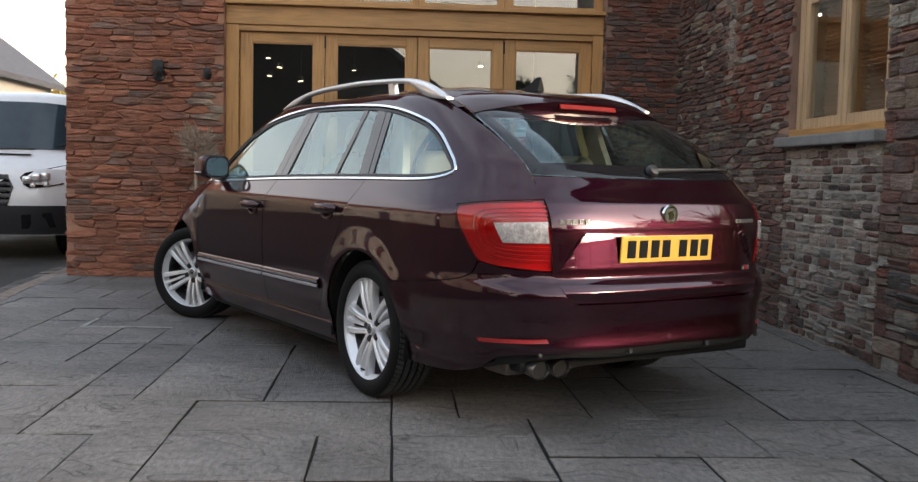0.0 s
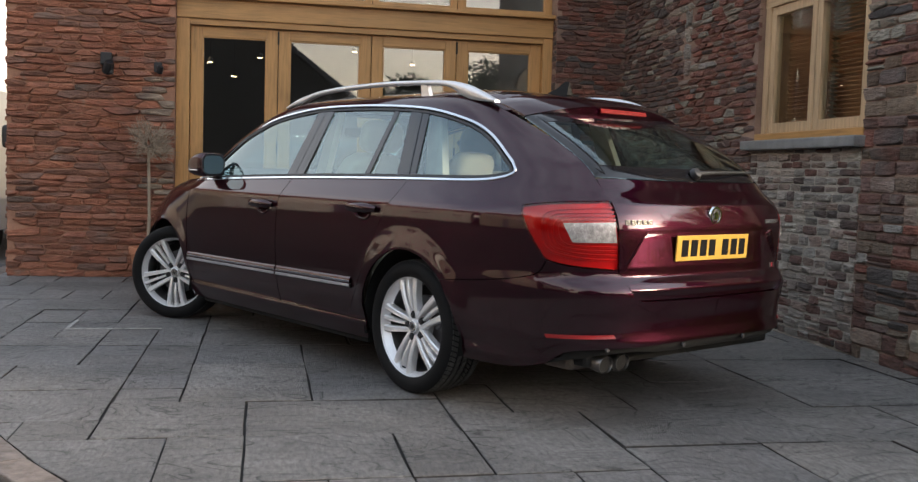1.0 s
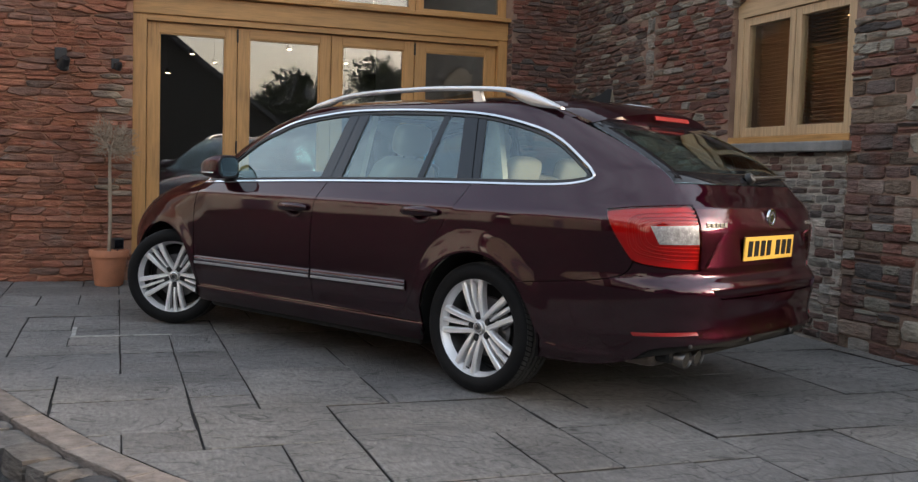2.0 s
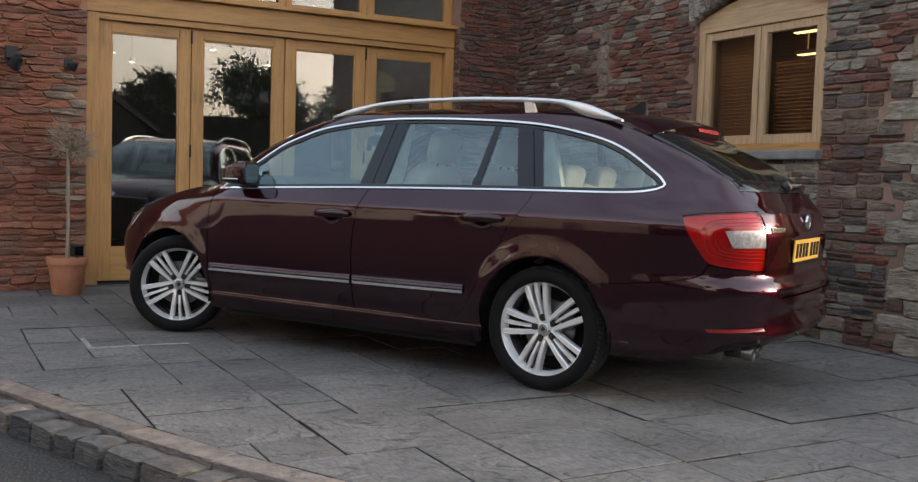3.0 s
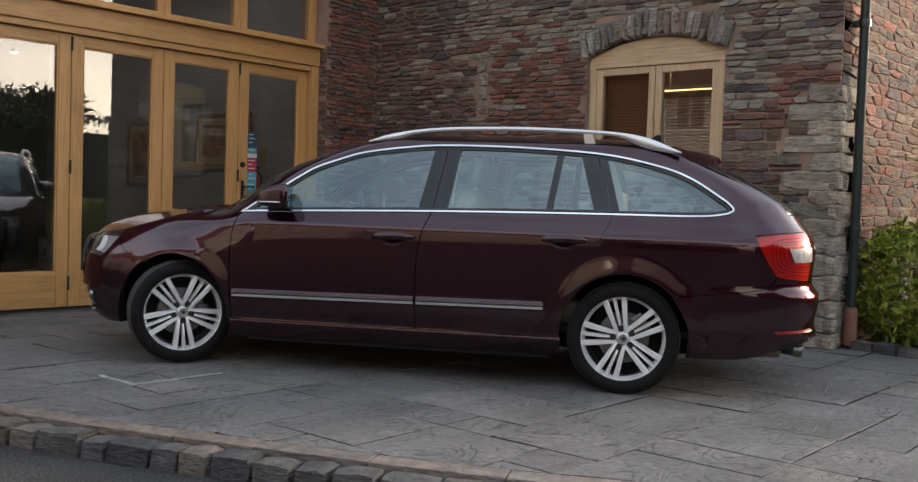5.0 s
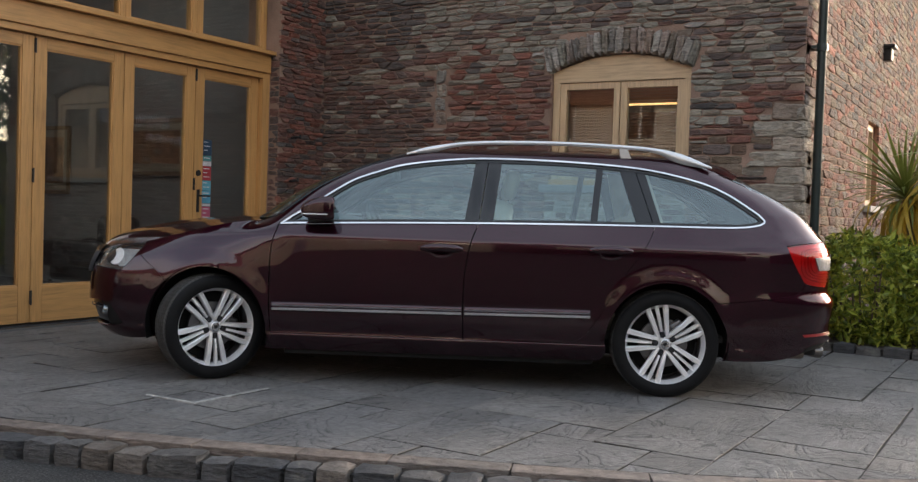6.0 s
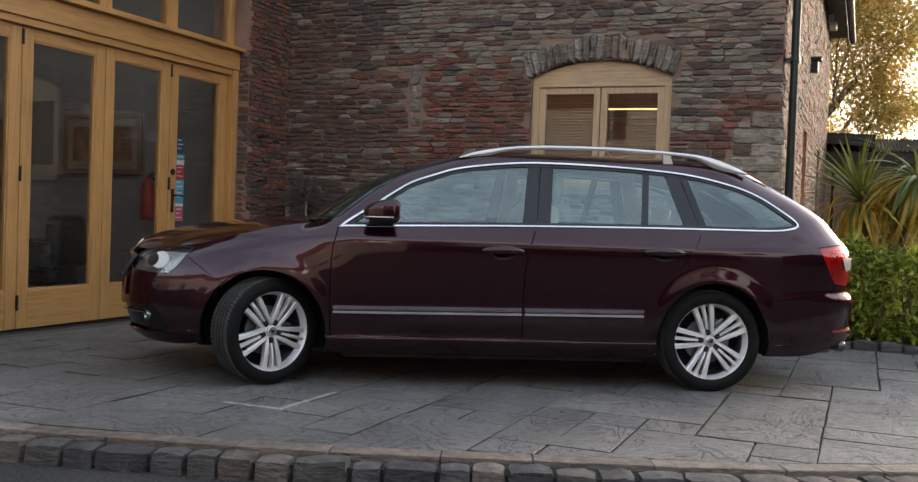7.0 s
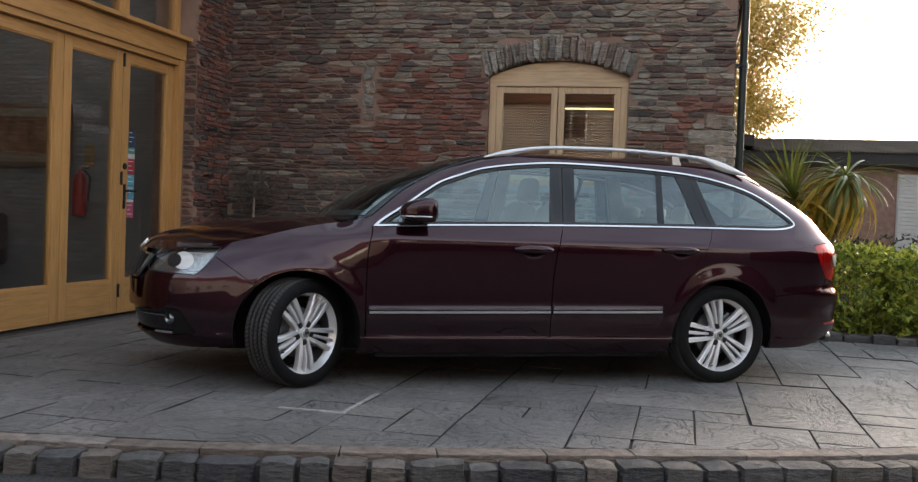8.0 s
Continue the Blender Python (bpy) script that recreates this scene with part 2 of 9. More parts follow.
border_mat = stone("border_stone", [(0.0, (0.13, 0.105, 0.09)), (0.5, (0.185, 0.145, 0.12)), (0.9, (0.20, 0.17, 0.15))], "object", 0.3)
sett_mat = stone("granite_sett", [(0.0, (0.055, 0.056, 0.060)), (0.5, (0.092, 0.085, 0.080)), (0.9, (0.135, 0.112, 0.095))], "object", 0.2)


def worn_asphalt():
    """Tarmac: pale and dark chippings in a dull binder, with broad worn patches."""
    m, n, l, b = tree("asphalt")
    chips, wear = texture(n, l, 85, 3, 0.7), texture(n, l, 1.1, 5, 0.6)
    r = ramp(n, [(0.36, (0.026, 0.025, 0.024)), (0.52, (0.052, 0.050, 0.048)), (0.62, (0.085, 0.081, 0.076)), (0.70, (0.15, 0.142, 0.132))])
    l.new(chips.outputs["Fac"], r.inputs["Fac"])
    k = n.new("ShaderNodeMapRange")
    k.inputs["From Min"].default_value, k.inputs["From Max"].default_value = 0.3, 0.7
    k.inputs["To Min"].default_value, k.inputs["To Max"].default_value = 0.75, 1.3
    l.new(wear.outputs["Fac"], k.inputs["Value"])
    l.new(mixed(n, l, 1.0, r.outputs["Color"], k.outputs["Result"], "MULTIPLY"), b.inputs["Base Color"])
    b.inputs["Roughness"].default_value, b.inputs["Specular IOR Level"].default_value = 0.9, 0.2
    bump(n, l, b, chips.outputs["Fac"], 1.0, 0.01)
    return m


asphalt = worn_asphalt()
OAK = (0.47, 0.25, 0.085)
oak = {a: timber("oak_" + a, OAK, a) for a in "xyz"}
pale_oak = {a: timber("pale_oak_" + a, (0.50, 0.355, 0.21), a) for a in "xyz"}
pane = pane_glass("window_glass", (0.92, 0.94, 0.93), 0.10)
clear_pane = pane_glass("office_glass", (0.9, 0.92, 0.9), 0.04)
black_metal = plain("black_metal", (0.02, 0.02, 0.022), 0.45, 0.3)
dark_plastic = plain("dark_plastic", (0.018, 0.018, 0.02), 0.5)
black_gloss = plain("black_gloss", (0.008, 0.008, 0.01), 0.08, var=0.05, rough_var=0.02)
white_paint = plain("white_paint", (0.78, 0.77, 0.74), 0.6, var=0.04, scale=2)
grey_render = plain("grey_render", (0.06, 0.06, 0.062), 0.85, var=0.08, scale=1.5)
slate_roof = plain("slate_roof", (0.07, 0.07, 0.08), 0.7, var=0.25, scale=4, relief=0.01, stretch=(1, 1, 3))


# ---- building helpers ----
def mesh_of(name, bm, material):
    me = bpy.data.meshes.new(name)
    bm.to_mesh(me)
    bm.free()
    for m in (material if isinstance(material, (list, tuple)) else [material]):
        me.materials.append(m)
    return me


def smooth(me, angle=40):
    me.polygons.foreach_set("use_smooth", [True] * len(me.polygons))
    me.set_sharp_from_angle(angle=radians(angle))
    return me


def part(name, bm, material, parent, label="", soft=0):
    me = bm if isinstance(bm, bpy.types.Mesh) else mesh_of(name, bm, material)
    if soft:
        smooth(me, soft)
    ob = new(name, me)
    ob.parent = parent
    return tagged(ob, label)


def thing(name, label, category, at=None, group="", kind=""):
    ob = new(name)
    ob.empty_display_size = 0.1
    if at is not None:
        ob.matrix_world = at
    return tagged(ob, label, category, group, kind)


def whole(name, bm, material, label, category="", group="", kind="", soft=0):
    me = bm if isinstance(bm, bpy.types.Mesh) else mesh_of(name, bm, material)
    if soft:
        smooth(me, soft)
    return tagged(new(name, me), label, category, group, kind)


def box(bm, x0, x1, y0, y1, z0, z1, bevel=0.0, m=None):
    r = bmesh.ops.create_cube(bm, size=1.0)["verts"]
    bmesh.ops.scale(bm, vec=(x1 - x0, y1 - y0, z1 - z0), verts=r)
    bmesh.ops.translate(bm, vec=((x0 + x1) / 2, (y0 + y1) / 2, (z0 + z1) / 2), verts=r)
    if bevel:
        es = list({e for v in r for e in v.link_edges})
        r = list({v for f in bmesh.ops.bevel(bm, geom=es, offset=bevel, segments=2, profile=0.6, affect="EDGES")["faces"] for v in f.verts} | {v for v in r if v.is_valid})
    if m is not None:
        bmesh.ops.transform(bm, matrix=m, verts=[v for v in r if v.is_valid])
    return r


def boxes(*dims, bevel=0.0):
    bm = bmesh.new()
    for d in dims:
        box(bm, *d, bevel=bevel)
    return bm


def tube(bm, path, radius, segments=10, cap=True):
    """A round bar along a path; radius may be one number or one for each point."""
    pts = [Vector(p) for p in path]
    rad = radius if isinstance(radius, (list, tuple)) else [radius] * len(pts)
    rings, side = [], None
    for i, p in enumerate(pts):
        d = (pts[min(i + 1, len(pts) - 1)] - pts[max(i - 1, 0)]).normalized()
        if side is None:
            side = d.orthogonal().normalized()
        side = (side - d * side.dot(d)).normalized()
        up = d.cross(side)
        rings.append([bm.verts.new(p + (side * math.cos(a) + up * math.sin(a)) * rad[i]) for a in (2 * math.pi * k / segments for k in range(segments))])
    for a, b in zip(rings, rings[1:]):
        for k in range(segments):
            bm.faces.new((a[k], a[(k + 1) % segments], b[(k + 1) % segments], b[k]))
    if cap:
        bm.faces.new(rings[0][::-1])
        bm.faces.new(rings[-1])
    return bm


def turned(bm, profile, segments=32, m=None):
    """A body of revolution round z: profile of (radius, z)."""
    rings = [[bm.verts.new((r * math.cos(a), r * math.sin(a), z)) for a in (2 * math.pi * k / segments for k in range(segments))] for r, z in profile]
    for a, b in zip(rings, rings[1:]):
        for k in range(segments):
            bm.faces.new((a[k], a[(k + 1) % segments], b[(k + 1) % segments], b[k]))
    if m is not None:
        bmesh.ops.transform(bm, matrix=m, verts=[v for r in rings for v in r])
    return [v for r in rings for v in r]


def turned_disc(radius, m):
    bm = bmesh.new()
    turned(bm, [(0.0, 0.0), (radius, 0.0), (radius, 0.02)], 24, m)
    return bm


def prism(bm, outline, d0, d1, plane="xz"):
    """A flat outline given thickness from d0 to d1 across its plane."""
    def at(p, d):
        return {"xz": (p[0], d, p[1]), "yz": (d, p[0], p[1]), "xy": (p[0], p[1], d)}[plane]
    a, b = [bm.verts.new(at(p, d0)) for p in outline], [bm.verts.new(at(p, d1)) for p in outline]
    bm.faces.new(a)
    bm.faces.new(b[::-1])
    for i in range(len(a)):
        j = (i + 1) % len(a)
        bm.faces.new((a[j], a[i], b[i], b[j]))
    bmesh.ops.recalc_face_normals(bm, faces=bm.faces[:])
    return bm

# ---- ground, road and paving ----
def kerb_line():
    """The inner edge of the border, from the far end round to the near one."""
    pts = [(-3.3, 14.0), (-3.12, 9.9), (-2.93, 7.8), (-2.62, 6.35), (-2.25, 5.25), (-1.92, 4.43), (-1.62, 3.8), (-1.3, 3.3), (-0.7, 2.65), (0.3, 2.05), (1.6, 1.6), (3.4, 1.3), (7.0, 1.1)]
    out = []
    for i in range(len(pts) - 1):
        p0, p1, p2, p3 = (Vector(pts[min(max(k, 0), len(pts) - 1)]) for k in (i - 1, i, i + 1, i + 2))
        for k in range(8):
            t = k / 8
            out.append(0.5 * ((2 * p1) + (p2 - p0) * t + (2 * p0 - 5 * p1 + 4 * p2 - p3) * t * t + (3 * p1 - p0 - 3 * p2 + p3) * t ** 3))
    return out + [Vector(pts[-1])]


KERB = kerb_line()


def kerb_offset(d):
    out = []
    for i, p in enumerate(KERB):
        t = (KERB[min(i + 1, len(KERB) - 1)] - KERB[max(i - 1, 0)]).normalized()
        out.append(p + Vector((t.y, -t.x)) * d)
    return out


def kerb_at(line, s):
    """Point and direction at the length s along a line."""
    for a, b in zip(line, line[1:]):
        d = (b - a).length
        if s <= d:
            return a + (b - a) * (s / d), (b - a).normalized()
        s -= d
    return line[-1], (line[-1] - line[-2]).normalized()


bm = bmesh.new()
bmesh.ops.create_grid(bm, x_segments=24, y_segments=24, size=900)
bmesh.ops.translate(bm, vec=(0, 0, -0.105), verts=bm.verts[:])
whole("ground", bm, asphalt, "dark grey worn asphalt road surface", "road", kind="structure")

paving_bed = bmesh.new()
outline = [tuple(p) for p in kerb_offset(-0.02)] + [(7.0, 4.0), (2.95, 4.0), (2.95, 9.9), (-3.05, 9.9), (-3.05, 14.0)]
prism(paving_bed, [(p[0], p[1]) for p in outline], -0.2, -0.012, "xy")
paving = whole("pavement", paving_bed, joint, "riven grey sandstone paving with dark open joints", "paving", kind="structure")

FLAG_X, FLAG_Y, PITCH = 0.07, 3.59, 0.291


def clip(poly, a, b):
    """The part of a polygon left of the line from a to b."""
    d, out = b - a, []
    side = [d.x * (p.y - a.y) - d.y * (p.x - a.x) for p in poly]
    for i, p in enumerate(poly):
        j = (i + 1) % len(poly)
        if side[i] >= 0:
            out.append(p)
        if (side[i] >= 0) != (side[j] >= 0):
            out.append(p + (poly[j] - p) * (side[i] / (side[i] - side[j])))
    return out


def flag_mesh(poly, rng):
    """One flag: an outline with chipped, rounded arrises and a slightly uneven top."""
    c = sum(poly, Vector((0, 0))) / len(poly)
    ring = []
    for i, p in enumerate(poly):
        q = poly[(i + 1) % len(poly)]
        steps = max(1, round((q - p).length / 0.22))
        ring += [p + (q - p) * (k / steps) for k in range(steps)]
    b = bmesh.new()
    rows = []
    for inset, z in ((0.002, -0.03), (0.0025, -0.003), (0.0045, 0.0)):
        row = []
        for p in ring:
            v = p - c
            s = max(0.0, 1 - inset / max(v.length, 0.05))
            row.append(b.verts.new((v.x * s + rng.uniform(-1, 1) * 0.0025, v.y * s + rng.uniform(-1, 1) * 0.0025, z + (rng.uniform(-1, 1) * 0.0012 if z == 0 else 0))))
        rows.append(row)
    for n, (r0, r1) in enumerate(zip(rows, rows[1:])):
        for k in range(len(ring)):
            b.faces.new((r0[k], r0[(k + 1) % len(ring)], r1[(k + 1) % len(ring)], r1[k])).material_index = 1 - n
    b.faces.new(rows[-1])
    return b, c


def lay_flags():
    rng = random.Random(11)
    # the flags round the near wheel lie as they are; the rest follow in the same sizes
    known = [(-0.80, 3.89, 3, 2), (-0.80, 3.31, 2, 2), (-0.22, 3.31, 1, 2), (0.07, 3.31, 2, 2), (0.07, 3.89, 2, 1), (0.66, 3.59, 3, 2), (1.53, 3.59, 2, 2),
             (0.07, 4.18, 1, 2), (0.36, 4.18, 2, 2), (0.94, 4.18, 1, 2), (1.24, 4.18, 2, 2), (0.66, 3.0, 2, 2), (1.24, 3.0, 2, 2), (-1.09, 4.47, 2, 3), (-0.51, 4.47, 2, 2),
             (-1.38, 5.35, 1, 2), (-1.09, 5.35, 2, 2), (-1.38, 3.89, 2, 2), (-2.25, 6.51, 2, 1), (-1.96, 6.22, 1, 1)]
    i0, i1, j0, j1 = -13, 25, -9, 23
    free = np.ones((i1 - i0, j1 - j0), bool)
    rects = []

    def take(i, j, w, h):
        if i < i0 or j < j0 or i + w > i1 or j + h > j1 or not free[i - i0:i - i0 + w, j - j0:j - j0 + h].all():
            return False
        free[i - i0:i - i0 + w, j - j0:j - j0 + h] = False
        rects.append((i, j, w, h))
        return True
    for x, y, w, h in known:
        take(round((x - FLAG_X) / PITCH), round((y - FLAG_Y) / PITCH), w, h)
    sizes = [(3, 2), (2, 2), (2, 2), (2, 1), (2, 3), (3, 2), (1, 2), (1, 1), (2, 1)]
    for j in range(j0, j1):
        for i in range(i0, i1):
            if free[i - i0, j - j0]:
                rng.shuffle(sizes)
                if not any(take(i, j, w, h) for w, h in sizes):
                    take(i, j, 1, 1)
    shared, rest = {}, bmesh.new()
    for i, j, w, h in rects:
        x0, y0 = FLAG_X + i * PITCH, FLAG_Y + j * PITCH
        x1, y1 = x0 + w * PITCH, y0 + h * PITCH
        if x0 > 7 or y0 > 9.9 and x1 > -3.05 or (x0 > 2.95 and y0 > 3.9):
            continue
        g = rng.choice((0.0015, 0.003, 0.005))
        poly = [Vector(p) for p in ((x0 + g, y0 + g), (x1 - g, y0 + g), (x1 - g, y1 - g), (x0 + g, y1 - g))]
        cut = poly
        for a, b in zip(KERB, KERB[1:]):
            if cut:
                cut = clip(cut, a, b)
        if len(cut) < 3 or abs(sum(p.x * q.y - q.x * p.y for p, q in zip(cut, cut[1:] + cut[:1]))) < 0.012:
            continue
        whole_flag = len(cut) == 4 and all((p - q).length < 1e-6 for p, q in zip(cut, poly))
        key = (w, h, rng.randrange(4))
        if whole_flag and key in shared:
            me, c = shared[key], (poly[0] + poly[2]) / 2
        else:
            b, c = flag_mesh(cut, rng)
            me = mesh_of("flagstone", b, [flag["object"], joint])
            if whole_flag:
                shared[key] = me
        ob = new("flagstone", me)
        ob.parent = paving
        ob.matrix_basis = pose(c.x, c.y, rng.uniform(-0.002, 0.003), rng.uniform(-0.35, 0.35), rng.uniform(-0.35, 0.35), 0)

    # a pale line of fresh mortar along two edges of one flag
    part("mortar_line", boxes((-1.958, -1.932, 6.50, 6.87, -0.002, 0.0055), (-1.932, -1.37, 6.505, 6.528, -0.002, 0.0055), bevel=0.001), plain("pale_mortar", (0.31, 0.30, 0.28), 0.9, var=0.35, scale=14, relief=0.002), paving, "pale mortar line")


def build_kerb():
    """A strip of flat border stones, and rough setts outside it that step down to the road."""
    rng = random.Random(5)
    kerb = thing("kerb", "stone kerb of rough dark setts along a flat brown border", "kerb", kind="structure")
    a, b = kerb_offset(0.0), kerb_offset(0.135)
    length = sum((q - p).length for p, q in zip(a, a[1:]))
    s = 0.0
    mid, outer = kerb_offset(0.068), kerb_offset(0.215)
    while s < length - 0.6:
        n = rng.uniform(0.35, 0.6)
        p, d = kerb_at(mid, s + n / 2)
        bm = boxes((-n / 2 + 0.002, n / 2 - 0.002, -0.064, 0.064, -0.1, 0.0), bevel=0.006)
        ob = part("border_stone", bm, border_mat, kerb)
        ob.matrix_basis = pose(p.x, p.y, 0.001 + rng.uniform(-0.002, 0.002), 0, 0, math.degrees(math.atan2(d.y, d.x)))
        s += n
    shapes = []
    for k in range(10):
        bm = bmesh.new()
        vs = box(bm, -0.5, 0.5, -0.5, 0.5, -1.0, 0.0)
        bmesh.ops.subdivide_edges(bm, edges=bm.edges[:], cuts=2, use_grid_fill=True)
        for v in bm.verts:
            q = Vector((v.co.x * 2, v.co.y * 2, (v.co.z + 0.5) * 2))
            r = (abs(q.x) ** 7 + abs(q.y) ** 7 + abs(q.z) ** 7) ** (1 / 7)
            q = q / max(r, 1e-6) * max(abs(q.x), abs(q.y), abs(q.z))
            nz = noise.noise_vector(q * 1.3 + Vector((k * 7.0, 0, 0))) * 0.07
            v.co = Vector((q.x / 2, q.y / 2, q.z / 2 - 0.5)) + nz
        shapes.append(smooth(mesh_of("sett", bm, sett_mat), 50))
    s = 0.0
    length = sum((q - p).length for p, q in zip(outer, outer[1:]))
    while s < length - 0.5:
        n = rng.choice((rng.uniform(0.12, 0.18), rng.uniform(0.17, 0.27)))
        p, d = kerb_at(outer, s + n / 2)
        ob = part("sett", shapes[rng.randrange(10)], None, kerb)
        ob.matrix_basis = pose(p.x, p.y, -0.006 + rng.uniform(-0.012, 0.004), rng.uniform(-3, 3), rng.uniform(-2, 2), math.degrees(math.atan2(d.y, d.x)) + rng.uniform(-2, 2)) @ Matrix.Diagonal((n - 0.008, 0.155, 0.16, 1))
        s += n
    bm = bmesh.new()
    lo, hi = kerb_offset(0.14), kerb_offset(0.25)
    prism(bm, [tuple(p) for p in lo] + [tuple(p) for p in reversed(hi)], -0.2, -0.035, "xy")
    part("kerb_bed", bm, joint, kerb)


# ---- stone walls ----
def stone_shapes():
    """Rubble pieces of unit size, front face towards -y."""
    out = []
    for k in range(14):
        rng = random.Random(100 + k)
        us, vs = (-1, -0.87, -0.4, 0.1, 0.5, 0.88, 1), (-1, -0.84, -0.05, 0.8, 1)
        nx, nz = len(us) - 1, len(vs) - 1
        bm, grid = bmesh.new(), []
        lean = rng.uniform(-0.06, 0.06)
        for j in range(nz + 1):
            row = []
            for i in range(nx + 1):
                u, v = us[i], vs[j]
                edge = 1.0 if max(abs(u), abs(v)) == 1 else 0.0
                nv = noise.noise_vector(Vector((u * 1.4 + k * 9.1, v * 0.9, 2.0)))
                x = u * 0.5 * (1 - 0.05 * abs(v) ** 3) + nv.x * 0.05 + lean * v * 0.35
                z = v * 0.5 * (1 - 0.13 * abs(u) ** 4) + nv.y * 0.13 + lean * u * 1.0
                y = -0.55 + 0.36 * edge + 0.6 * nv.z + 0.12 * math.sin(i * 7.3 + j * 4.1 + k)
                row.append(bm.verts.new((x, y, z)))
            grid.append(row)
        for j in range(nz):
            for i in range(nx):
                bm.faces.new((grid[j][i], grid[j][i + 1], grid[j + 1][i + 1], grid[j + 1][i]))
        rim = grid[0][:] + [grid[j][nx] for j in range(1, nz + 1)] + grid[nz][nx - 1::-1] + [grid[j][0] for j in range(nz - 1, 0, -1)]
        back = [bm.verts.new((v.co.x * 0.97, 0.6, v.co.z * 0.95)) for v in rim]
        for i in range(len(rim)):
            j = (i + 1) % len(rim)
            bm.faces.new((rim[j], rim[i], back[i], back[j]))
        me = bpy.data.meshes.new("stone")
        bm.to_mesh(me)
        bm.free()
        out.append(smooth(me, 24))
    return out


STONES = stone_shapes()


def stone_set(material):
    out = []
    for me in STONES:
        c = me.copy()
        c.materials.append(material)
        out.append(c)
    return out


STONE_SETS = {id(m["object"]): stone_set(m["object"]) for m in (stone_red, stone_rust, stone_moss, stone_dark, stone_grey, stone_buff)}
QUOINS = stone_set(stone_quoin)


def seeds_of(rng, u0, u1, z0, z1, hmin, hmax, lmin, lmax):
    """Middles of rubble pieces in rough, wandering courses."""
    z, out = z0 - 0.02, []
    while z < z1 + 0.02:
        h = rng.uniform(hmin, hmax)
        p = u0 - rng.uniform(0, lmax)
        while p < u1 + lmin:
            n = rng.triangular(lmin, lmax, lmin + (lmax - lmin) * 0.3)
            u, w = p + n / 2, z + h / 2 + rng.uniform(-0.15, 0.15) * h
            if u0 - 0.05 < u < u1 + 0.05 and rng.random() > 0.07:
                out.append((u + rng.uniform(-0.12, 0.12) * n, w + 0.018 * noise.noise(Vector((u * 1.1, z * 0.6, 3.0)))))
            p += n
        z += h
    return out


def shear(poly, nx, nz, d):
    """The part of an outline on the near side of a line: nx * u + nz * z < d."""
    side = [nx * p[0] + nz * p[1] - d for p in poly]
    out = []
    for i, p in enumerate(poly):
        j = (i + 1) % len(poly)
        if side[i] <= 0:
            out.append(p)
        if (side[i] <= 0) != (side[j] <= 0):
            k = side[i] / (side[i] - side[j])
            out.append((p[0] + (poly[j][0] - p[0]) * k, p[1] + (poly[j][1] - p[1]) * k))
    return out


def rubble_cells(seeds, holes, bounds, rng, stretch=4.6, gap=(0.001, 0.005)):
    """Interlocking outlines, one round each seed, long along the wall, clear of the holes: (middle, outline)."""
    u0, u1, z0, z1 = bounds
    S = np.array(seeds)
    T = S / np.array([stretch, 1.0])
    out = []
    for i, (u, z) in enumerate(seeds):
        if not (u0 < u < u1 and z0 < z < z1) or any(a < u < b and c < z < d for a, b, c, d in holes):
            continue
        dist = ((T - T[i]) ** 2).sum(1)
        poly = [(max(u0, u - 0.5), max(z0, z - 0.25)), (min(u1, u + 0.5), max(z0, z - 0.25)), (min(u1, u + 0.5), min(z1, z + 0.25)), (max(u0, u - 0.5), min(z1, z + 0.25))]
        g = rng.uniform(*gap)
        for k in np.argpartition(dist, min(22, len(S) - 1))[:22]:
            if k == i or not poly:
                continue
            nx, nz = (S[k, 0] - u) / stretch**2, S[k, 1] - z
            r = math.hypot(nx, nz)
            nx, nz = nx / r, nz / r
            poly = shear(poly, nx, nz, nx * (u + S[k, 0]) / 2 + nz * (z + S[k, 1]) / 2 - g)
        keep_piece(out, poly, u, z, holes)
    return out


def keep_piece(out, poly, u, z, holes):
    """Trims an outline round (u, z) back from the holes and keeps it if enough is left."""
    for a, b, c, d in holes:
        if poly and max(p[0] for p in poly) > a and min(p[0] for p in poly) < b and max(p[1] for p in poly) > c and min(p[1] for p in poly) < d:
            away = max((a - u, -1, 0, -a), (u - b, 1, 0, b), ((c - z) * 2, 0, -1, -c), ((z - d) * 2, 0, 1, d))
            poly = shear(poly, -away[1], -away[2], -away[3])
    if len(poly) >= 3:
        area = abs(sum(p[0] * q[1] - q[0] * p[1] for p, q in zip(poly, poly[1:] + poly[:1]))) / 2
        if area > 0.0008:
            out.append(((sum(p[0] for p in poly) / len(poly), sum(p[1] for p in poly) / len(poly)), poly))


